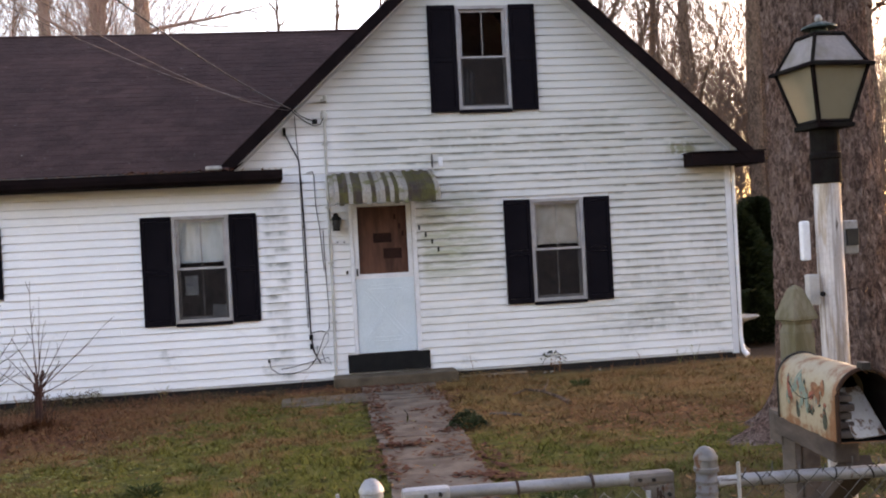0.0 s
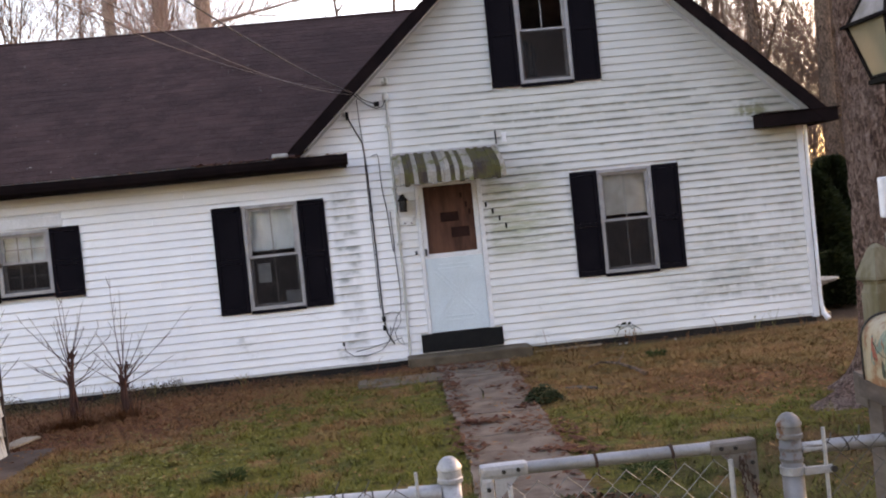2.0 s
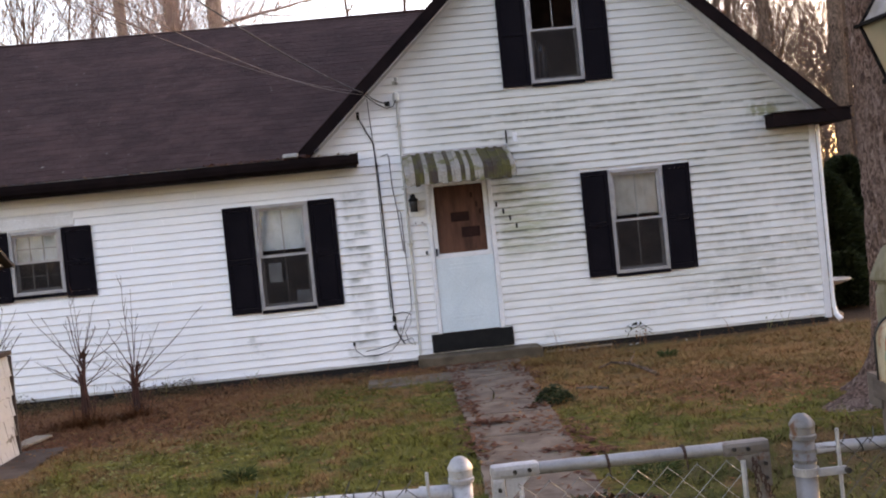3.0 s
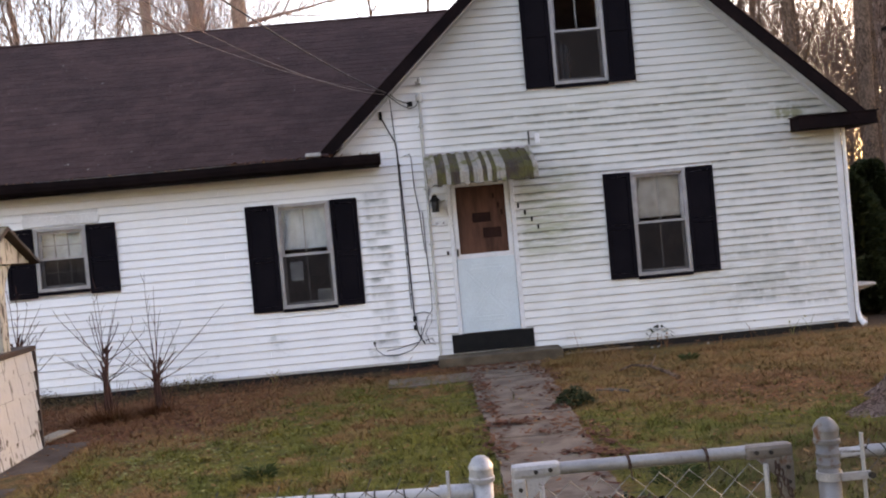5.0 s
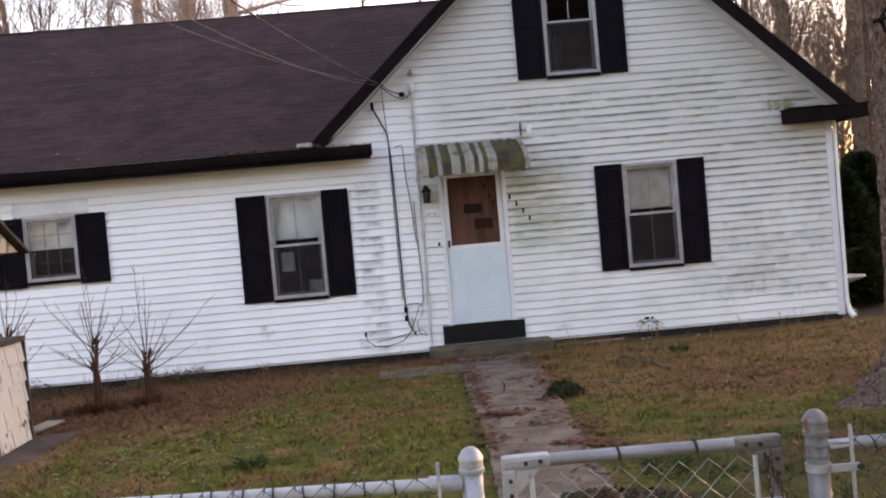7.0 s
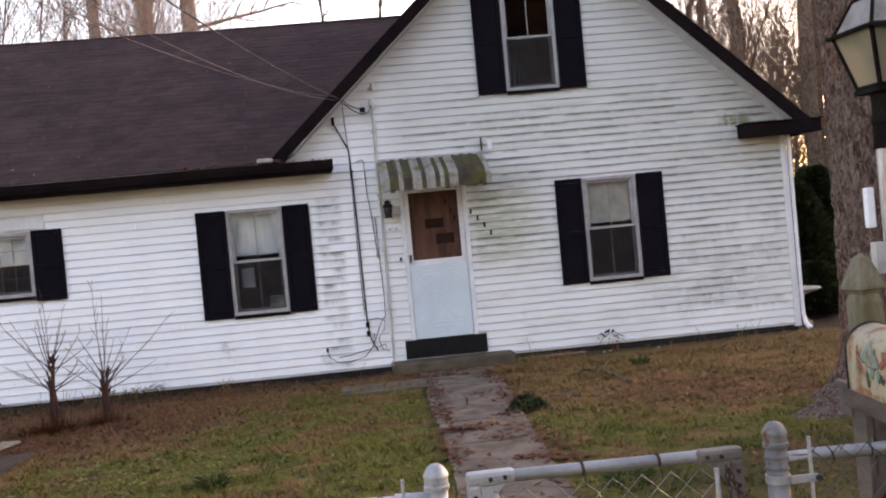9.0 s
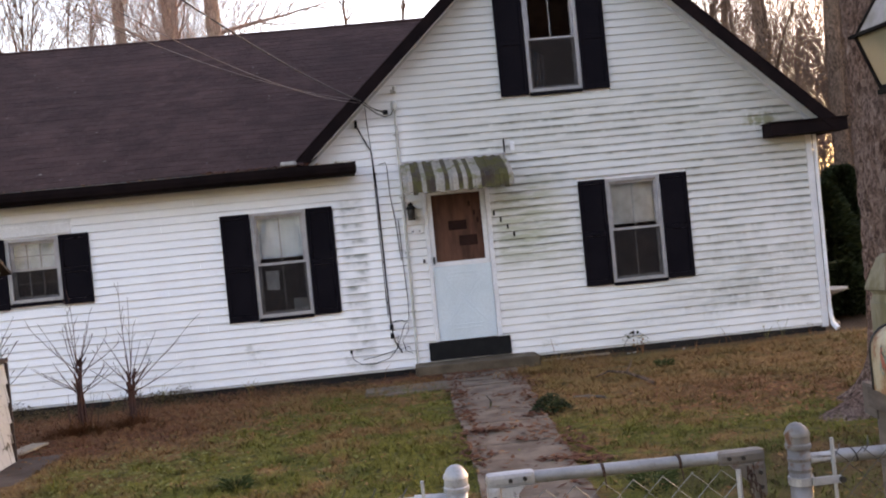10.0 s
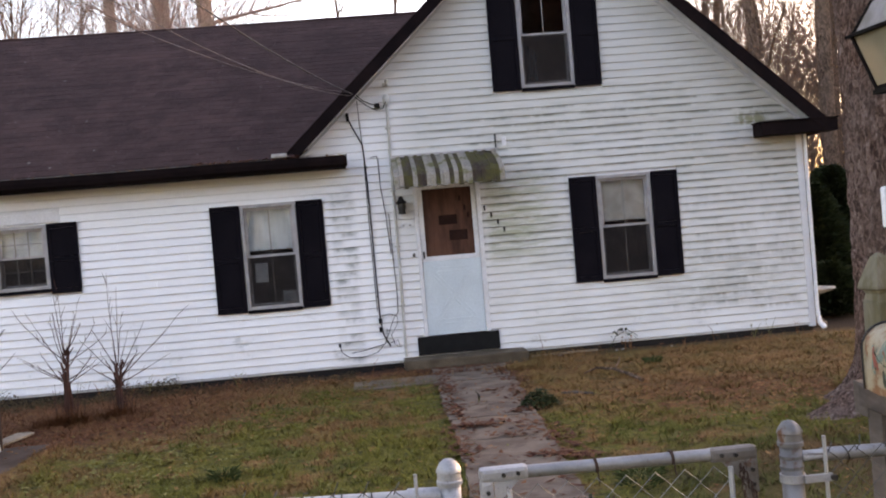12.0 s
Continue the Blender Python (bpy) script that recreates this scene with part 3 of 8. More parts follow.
WEED = leaf_material("green_weeds", ((0.030, 0.045, 0.012), (0.048, 0.066, 0.018), (0.075, 0.088, 0.028)))
STONE = worn("pale_cast_stone", (0.42, 0.40, 0.38), (0.28, 0.27, 0.25), 6, 60, 0.85, bump=0.3)

# ---------- plan ----------
PEAK_X, PEAK_Z, PITCH = 1.955, 6.125, 0.93          # under-edge of the front rakes
WEST, EAST, BACK = -8.6, 5.42, 7.2
EAVE_Z = 2.70
COURSE = 0.106


def rake_z(x):
    return PEAK_Z - PITCH * abs(x - PEAK_X)


def ground_z(x, y):
    near = min(1.0, max(0.0, (y + 4.2) / 3.4))
    near = near * near * (3 - 2 * near)
    z = -0.045 * near
    if -14 < x < 16 and -16 < y < 1:
        z += 0.022 * fbm(x, y, 0.7, 3.1) + 0.010 * fbm(x, y, 2.6, 9.4)
    if -1.3 < y < 1.0 and (x < -0.4 or x > 2.0):
        # the soil has sunk along the foundation
        side = min(1.0, (-0.4 - x) / 0.6) if x < 0 else 0.8 * min(1.0, (x - 2.0) / 1.6)
        fall = min(1.0, (y + 1.3) / 0.9) if y < 0.3 else max(0.0, (1.0 - y) / 0.7)
        z -= 0.030 * side * fall * fall * (3 - 2 * fall)
    if x > 5.6 or y > 1:
        z += 0.02 * fbm(x, y, 0.5, 1.7)
    return z


def build_ground():
    def steps(lo, hi, d, far):
        a = list(np.arange(lo, hi + d / 2, d))
        out, s = [], d
        v = hi
        while v < far:
            s *= 1.45
            v += s
            out.append(v)
        left, s, v = [], d, lo
        while v > -far:
            s *= 1.45
            v -= s
            left.append(v)
        return left[::-1] + a + out
    xs, ys = steps(-9, 10, 0.14, 900), steps(-13.5, 1.0, 0.14, 900)
    V = [(x, y, ground_z(x, y)) for y in ys for x in xs]
    n = len(xs)
    F = [(j * n + i, j * n + i + 1, (j + 1) * n + i + 1, (j + 1) * n + i) for j in range(len(ys) - 1) for i in range(n - 1)]
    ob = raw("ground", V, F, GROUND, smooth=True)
    return tagged(ob, "patchy autumn lawn soil with moss and bare earth", "ground", kind="structure")


build_ground()

# ---------- house ----------
OPENINGS = [(-2.345, -1.675, 0.94, 2.285), (2.50, 3.19, 0.94, 2.30), (1.585, 2.255, 3.635, 5.0), (-5.56, -4.94, 1.46, 2.245), (0.0, 0.80, 0.13, 2.42)]
COVERED = [(-2.78, -1.27, 0.86, 2.325), (2.085, 3.605, 0.86, 2.34), (1.155, 2.665, 3.55, 5.045), (-5.98, -4.51, 1.35, 2.29), (-5.72, -4.72, 2.30, 2.44), (-0.05, 0.86, 0.12, 2.46), (-0.15, 0.965, 0.12, 0.345)]

house = thing("house", (0, 0, 0), "white clapboard house with black shutters and dark shingle roof", "house")


def build_front_wall():
    bm = bmesh.new()
    xs = sorted({WEST, EAST, *[v for o in OPENINGS for v in o[:2]], *np.arange(-1.6, 5.4, 0.35).round(3), PEAK_X})
    zs = sorted({0.02, 6.2, EAVE_Z, *[v for o in OPENINGS for v in o[2:]], *np.arange(2.9, 6.0, 0.3).round(3)})
    for xa, xb in zip(xs, xs[1:]):
        for z0, z1 in zip(zs, zs[1:]):
            x0, x1 = xa, xb
            cx, cz = (x0 + x1) / 2, (z0 + z1) / 2
            if any(o[0] < cx < o[1] and o[2] < cz < o[3] for o in OPENINGS):
                continue
            tops = [z1, z1]
            if z1 > EAVE_Z:
                if not -1.65 < cx < 5.45:
                    continue
                ra, rb = rake_z(x0), rake_z(x1)
                if max(ra, rb) <= z0 + 0.01:
                    continue
                if ra < z0:
                    x0, ra = x1 - (rb - z0) / PITCH, z0 + 0.0005
                if rb < z0:
                    x1, rb = x0 + (ra - z0) / PITCH, z0 + 0.0005
                tops = [min(z1, ra), min(z1, rb)]
            vs = [bm.verts.new((x, y, z)) for y in (0.0, 0.14) for x, z in ((x0, z0), (x1, z0), (x1, tops[1]), (x0, tops[0]))]
            for q in ((0, 1, 2, 3), (7, 6, 5, 4), (0, 4, 5, 1), (1, 5, 6, 2), (2, 6, 7, 3), (3, 7, 4, 0)):
                bm.faces.new([vs[i] for i in q])
    bmesh.ops.remove_doubles(bm, verts=bm.verts, dist=0.0003)
    return part("wall", bm, WHITE, house, "white front wall with clapboard siding")


wall_front = build_front_wall()


def siding_board(x0, x1, z0, x0t, x1t, z1, lean):
    """One clapboard: a thin wedge with a rounded lower lip."""
    d = 1.0 if z0 < 2.75 else 0.74
    prof = ((-0.004, z0, 0), (-0.0225 * d, z0 - 0.001, 0), (-0.0265 * d - lean, z0 + 0.004, 0.05), (-0.0235 * d - lean, z0 + 0.02, 0.2), (-0.0045, z1, 1))
    V, F = [], []
    for y, z, k in prof:
        V += [(x0 + (x0t - x0) * k, y, z), (x1 + (x1t - x1) * k, y, z)]
    for i in range(len(prof) - 1):
        F.append((2 * i, 2 * i + 1, 2 * i + 3, 2 * i + 2))
    n = len(prof)
    F += [tuple(2 * i for i in range(n)), tuple(2 * i + 1 for i in reversed(range(n)))]
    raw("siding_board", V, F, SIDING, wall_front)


def build_siding():
    z = 0.05
    row = 0
    while z < 6.0:
        z1 = z + COURSE
        if z1 <= EAVE_Z + 0.08:
            lo, hi, lot, hit = -6.9, 5.335, -6.9, 5.335
        else:
            d, d1 = (PEAK_Z + 0.02 - z) / PITCH, (PEAK_Z + 0.02 - z1) / PITCH
            if d1 < 0.05:
                break
            lo, hi, lot, hit = PEAK_X - d, PEAK_X + d, PEAK_X - d1, PEAK_X + d1
            lo, lot, hi, hit = max(lo, -1.7), max(lot, -1.7), min(hi, 5.335), min(hit, 5.335)
        cuts = sorted((c[0], c[1]) for c in COVERED if c[2] < z + COURSE * 0.5 < c[3])
        spans, at = [], lo
        for a, b in cuts:
            if a > at:
                spans.append((at, a))
            at = max(at, b)
        if at < hi:
            spans.append((at, hi))
        for a, b in spans:
            marks = [a]
            seam = -9 + (row * 1.37) % 3.66
            while seam < b - 0.3:
                if seam > a + 0.3:
                    marks.append(seam)
                seam += 3.66
            marks.append(b)
            for p, q in zip(marks, marks[1:]):
                pt = lot if p == lo else p
                qt = hit if q == hi else q
                gap = 0.0012 if p != lo else 0
                siding_board(p + gap, q, z, pt + gap, qt, z1 + 0.003, rnd.uniform(0, 0.0022))
        z, row = z1, row + 1


def build_shell():
    bm = newbox(EAST - 0.14, EAST, 0.14, BACK, 0.0, 2.9)
    part("side_wall", bm, SIDING, house)
    part("side_wall", newbox(WEST, WEST + 0.14, 0.14, BACK, 0.0, 2.9), SIDING, house)
    part("back_wall", newbox(WEST, EAST, BACK, BACK + 0.14, 0.0, 2.9), SIDING, house)
    part("foundation", newbox(WEST + 0.03, EAST - 0.03, 0.012, BACK, -0.35, 0.045, 0.004), FOUNDATION, house, "dark concrete block foundation")
    # plain rooms behind the windows
    bm = bmesh.new()
    box(bm, WEST + 0.15, EAST - 0.15, 3.4, 3.5, 0.05, 2.75)
    for x in (-3.3, -0.4, 1.3):
        box(bm, x, x + 0.1, 0.14, 3.4, 0.05, 2.75)
    part("inner_wall", bm, ROOM, house)
    part("inner_floor", newbox(WEST + 0.15, EAST - 0.15, 0.14, 6.9, 0.046, 0.10), ROOM, house)
    part("inner_ceiling", newbox(WEST + 0.15, EAST - 0.15, 0.14, 6.9, 2.76, 2.86), ROOM, house)
    for yy, nm in ((2.6, "attic_wall"), (BACK, "back_gable")):
        bm = bmesh.new()
        vs = [bm.verts.new((x, y, z)) for y in (yy, yy + 0.1) for x, z in ((-1.4, 2.87), (5.2, 2.87), (PEAK_X, PEAK_Z + 0.1))]
        for q in ((0, 1, 2), (5, 4, 3), (0, 3, 4, 1), (1, 4, 5, 2), (2, 5, 3, 0)):
            bm.faces.new([vs[i] for i in q])
        part(nm, bm, ROOM if nm == "attic_wall" else SIDING, house)
    # corner board
    part("corner_board", newbox(5.335, EAST + 0.006, -0.026, 0.02, 0.0, 2.72, 0.004), WHITE, house)


def roof_slope(name, a, b, c, d, across, up_rows, parent, seed):
    """Shingle courses on the slope a-b (eave) to d-c (ridge): staggered tabs, each a little proud of the course above."""
    r = random.Random(seed)
    a, b, c, d = map(Vector, (a, b, c, d))
    nrm = (b - a).cross(d - a).normalized()
    if nrm.z < 0:
        nrm = -nrm
    V, F = [], []
    cols = int(across / 0.31)
    for j in range(up_rows):
        v0, v1 = j / up_rows, min(1.0, (j + 1.08) / up_rows)
        off = (j % 2) * 0.5 + r.uniform(-0.08, 0.08)
        for i in range(-1, cols + 1):
            u0, u1 = (i + off + 0.004) / cols, (i + 1 + off - 0.004) / cols
            u0, u1 = max(0.0, u0), min(1.0, u1)
            if u1 - u0 < 0.001:
                continue
            drop = r.uniform(-0.06, 0.02) / up_rows
            lift = 0.0034 + r.uniform(0, 0.002)
            n0 = len(V)
            for h, v, k in ((0.0, v0 + drop, u0), (0.0, v0 + drop, u1), (lift, v0 + drop, u0), (lift, v0 + drop, u1), (0.002, v1, u0), (0.002, v1, u1)):
                lo, hi = a.lerp(b, k), d.lerp(c, k)
                V.append(tuple(lo.lerp(hi, max(-0.01, v)) + nrm * h))
            F += [(n0, n0 + 1, n0 + 3, n0 + 2), (n0 + 2, n0 + 3, n0 + 5, n0 + 4), (n0, n0 + 2, n0 + 4), (n0 + 1, n0 + 5, n0 + 3)]
    raw(name, V, F, SHINGLE, parent, kind="stuff")


def build_roofs():
    # wing: ridge along x; main: ridge along y
    ry, rz, ey, ez = 3.4, 5.49, -0.36, 2.87
    hx = 0.9
    bm = bmesh.new()
    t = 0.10
    for y0, z0, y1, z1 in ((ey, ez, ry, rz), (2 * ry - ey, ez, ry, rz)):
        vs = [bm.verts.new(p) for p in ((WEST - 0.3, y0, z0), (hx, y0, z0), (hx, y1, z1), (WEST - 0.3, y1, z1), (WEST - 0.3, y0, z0 - t), (hx, y0, z0 - t), (hx, y1, z1 - t), (WEST - 0.3, y1, z1 - t))]
        if y0 == ey:
            for q in (1, 5):
                vs[q].co.x = -1.62
        for q in ((0, 1, 2, 3), (7, 6, 5, 4), (0, 4, 5, 1), (1, 5, 6, 2), (2, 6, 7, 3), (3, 7, 4, 0)):
            bm.faces.new([vs[i] for i in q])
    wing = part("wing_roof", bm, FASCIA, house, "dark brown asphalt shingle roof of the low wing")
    roof_slope("shingles", (-7.2, ey - 0.02, ez + 0.006), (-1.58, ey - 0.02, ez + 0.006), (1.0, ry, rz + 0.006), (-7.2, ry, rz + 0.006), 7.0, 33, wing, 3)
    tubes("ridge_cap", [([(WEST - 0.3, ry, rz + 0.005), (-3, ry, rz - 0.012), (hx, ry, rz + 0.01)], 0.035)], SHINGLE, wing, 8)
    # main roof with overhanging rake boards
    up = 0.185
    bm = bmesh.new()
    front, rear = -0.32, BACK + 0.3
    for s in (-1, 1):
        ex = PEAK_X + s * 3.77
        ze, zr = PEAK_Z + up - PITCH * 3.77, PEAK_Z + up
        vs = [bm.verts.new(p) for p in ((ex, front, ze), (PEAK_X, front, zr), (PEAK_X, rear, zr), (ex, rear, ze), (ex, front, ze - 0.12), (PEAK_X, front, zr - 0.12), (PEAK_X, rear, zr - 0.12), (ex, rear, ze - 0.12))]
        if s < 0:
            for q in (0, 3, 4, 7):
                vs[q].co.x += 0.14
                vs[q].co.z += 0.14 * PITCH
        for q in ((0, 1, 2, 3), (7, 6, 5, 4), (0, 4, 5, 1), (1, 5, 6, 2), (2, 6, 7, 3), (3, 7, 4, 0)):
            bm.faces.new([vs[i] for i in q])
    main = part("gable_roof", bm, FASCIA, house, "dark shingle roof over the front gable")
    xe = PEAK_X + 3.80
    ze = PEAK_Z + up - PITCH * 3.80
    roof_slope("shingles", (xe, front - 0.015, ze + 0.006), (xe, rear, ze + 0.006), (PEAK_X, rear, PEAK_Z + up + 0.006), (PEAK_X, front - 0.015, PEAK_Z + up + 0.006), 7.8, 36, main, 4)
    xw = PEAK_X - 3.6
    zw = PEAK_Z + up - PITCH * 3.6
    roof_slope("shingles", (xw, rear, zw + 0.006), (xw, front - 0.015, zw + 0.006), (PEAK_X, front - 0.015, PEAK_Z + up + 0.006), (PEAK_X, rear, PEAK_Z + up + 0.006), 7.8, 36, main, 5)
    # rake boards and soffits
    for s, reach in ((-1, 3.52), (1, 3.66)):
        for nm, mat_, y0, y1, lo, hi in (("rake_board", FASCIA, -0.352, -0.318, -0.034 if s > 0 else -0.012, up - 0.01), ("soffit", SOFFIT, -0.315, 0.0, 0.012, 0.03), ("frieze_board", SOFFIT, -0.036, -0.026, -0.035, 0.012)):
            if s > 0 and nm != "rake_board":
                reach = 3.56
            bm = bmesh.new()
            vs = []
            for y in (y0, y1):
                for x, z in ((PEAK_X, PEAK_Z), (PEAK_X + s * reach, PEAK_Z - PITCH * reach)):
                    vs += [bm.verts.new((x, y, z + lo)), bm.verts.new((x, y, z + hi))]
            for q in ((0, 2, 3, 1), (4, 5, 7, 6), (0, 1, 5, 4), (2, 6, 7, 3), (0, 4, 6, 2), (1, 3, 7, 5)):
                bm.faces.new([vs[i] for i in q])
            part(nm, bm, mat_, main)
    # boxed return at the foot of the east rake
    bm = newbox(4.73, 5.80, -0.345, -0.028, 2.685, 2.855, 0.008)
    part("eave_return", bm, FASCIA, main, "dark boxed eave return")
    part("drip_edge", newbox(4.71, 5.82, -0.365, -0.03, 2.857, 2.874, 0.004), FASCIA, main)
    # front gutter of the wing, running on as the west return
    bm = bmesh.new()
    prof = ((-0.35, 2.86), (-0.35, 2.705), (-0.42, 2.70), (-0.455, 2.735), (-0.47, 2.79), (-0.475, 2.85), (-0.462, 2.85), (-0.455, 2.795), (-0.44, 2.745), (-0.415, 2.715), (-0.362, 2.718), (-0.362, 2.86))
    rings = []
    for x, dz in ((WEST - 0.3, 0.012), (-6.0, 0.012), (-4.2, -0.004), (-2.4, 0.006), (-0.95, 0.0), (-0.89, 0.01)):
        rings.append([bm.verts.new((x, y + 0.004 * math.sin(x * 3), z + dz)) for y, z in prof])
    for p, q in zip(rings, rings[1:]):
        for i in range(len(prof)):
            k = (i + 1) % len(prof)
            bm.faces.new((p[i], p[k], q[k], q[i]))
    bm.faces.new(rings[-1])
    bm.faces.new(rings[0])
    part("gutter", bm, FASCIA, wing, "dark sagging gutter full of leaves")
    part("fascia_board", newbox(WEST - 0.3, -0.92, -0.348, -0.022, 2.70, 2.84, 0.005), FASCIA, wing)
    part("drip_edge", newbox(WEST - 0.3, -1.80, -0.402, -0.372, 2.858, 2.866, 0.002), AGED_STEEL, wing, "dull metal drip edge behind the gutter")
    # roof debris in the valley
    bm = newbox(-1.86, -1.66, -0.47, -0.30, 2.875, 2.93, 0.02, m=None)
    part("valley_flashing", bm, STONE, wing, "pale loose flashing in the roof valley")


def wedge_sash(bm, x0, x1, z0, z1, y, w, d=0.03):
    box(bm, x0, x0 + w, y, y + d, z0, z1)
    box(bm, x1 - w, x1, y, y + d, z0, z1)
    box(bm, x0 + w, x1 - w, y, y + d, z1 - w, z1)
    box(bm, x0 + w, x1 - w, y, y + d, z0, z0 + w)


def build_window(o, cols, rows, label, shade=None, shade_to=0.0, low_cols=None, fold=1.0):
    """A double-hung window in the opening o: casing, two sashes, panes, muntins, sill."""
    x0, x1, z0, z1 = o
    mid = (z0 + z1) / 2 + 0.01
    bm = bmesh.new()
    for a, b, c, d in ((x0 - 0.035, x0 + 0.012, z0 - 0.03, z1 + 0.035), (x1 - 0.012, x1 + 0.035, z0 - 0.03, z1 + 0.035), (x0 + 0.012, x1 - 0.012, z1 - 0.012, z1 + 0.035), (x0 + 0.012, x1 - 0.012, z0 - 0.03, z0 + 0.012)):
        box(bm, a, b, -0.032, 0.08, c, d, 0.004)
    win = part("window", bm, WINDOW_GREY, house, label)
    for nm, zz0, zz1, y in (("upper_sash", mid - 0.018, z1 - 0.012, 0.012), ("lower_sash", z0 + 0.012, mid + 0.018, 0.040)):
        bm = bmesh.new()
        wedge_sash(bm, x0 + 0.012, x1 - 0.012, zz0, zz1, y, 0.036, 0.026)
        part(nm, bm, WINDOW_GREY, win)
        xs = np.linspace(x0 + 0.048, x1 - 0.048, (low_cols if low_cols and nm == "lower_sash" else cols) + 1)
        zs = np.linspace(zz0 + 0.036, zz1 - 0.036, rows + 1)
        for x in xs[1:-1]:
            part("muntin", newbox(x - 0.007, x + 0.007, y + 0.002, y + 0.02, zz0 + 0.036, zz1 - 0.036), MUNTIN, win)
        for z in zs[1:-1]:
            part("muntin", newbox(x0 + 0.048, x1 - 0.048, y + 0.003, y + 0.019, z - 0.006, z + 0.006), MUNTIN, win)
        pane = part("pane", newbox(x0 + 0.046, x1 - 0.046, y + 0.010, y + 0.013, zz0 + 0.034, zz1 - 0.034), GLASS, win)
        pane.visible_shadow = False
    part("window_sill", newbox(x0 - 0.03, x1 + 0.03, -0.055, -0.005, z0 - 0.075, z0 - 0.032, 0.006), SHUTTER, win, "black window sill")
    if shade is not None:
        top = z1 - 0.02
        V, F = [], []
        n = 24
        for i in range(n + 1):
            x = x0 + 0.02 + (x1 - x0 - 0.04) * i / n
            y = 0.105 + fold * (0.006 * math.sin(i * 1.9) + 0.003 * math.sin(i * 4.1))
            V += [(x, y, top), (x, y + 0.004, shade_to + 0.004 * math.sin(i * 1.3))]
        F = [(2 * i, 2 * i + 2, 2 * i + 3, 2 * i + 1) for i in range(n)]
        ob = raw("window_shade", V, F, shade, win, "drawn pale window shade")
        ob.modifiers.new("thickness", "SOLIDIFY").thickness = 0.003
    return win


def build_shutter(x0, x1, z0, z1, tilt=0.0):
    """A board shutter: two stiles, three rails and two recessed panels."""
    bm = bmesh.new()
    zc = z0 + (z1 - z0) * 0.49
    for a, b, c, d in ((x0, x0 + 0.05, z0, z1), (x1 - 0.05, x1, z0, z1), (x0 + 0.05, x1 - 0.05, z0, z0 + 0.07), (x0 + 0.05, x1 - 0.05, z1 - 0.06, z1), (x0 + 0.05, x1 - 0.05, zc - 0.03, zc + 0.03)):
        box(bm, a, b, -0.052, -0.02, c, d, 0.003)
    sh = part("shutter", bm, SHUTTER, house, "black wooden shutter")
    for c, d in ((z0 + 0.07, zc - 0.03), (zc + 0.03, z1 - 0.06)):
        part("panel", newbox(x0 + 0.052, x1 - 0.052, -0.042, -0.022, c + 0.002, d - 0.002, 0.004), SHUTTER, sh)


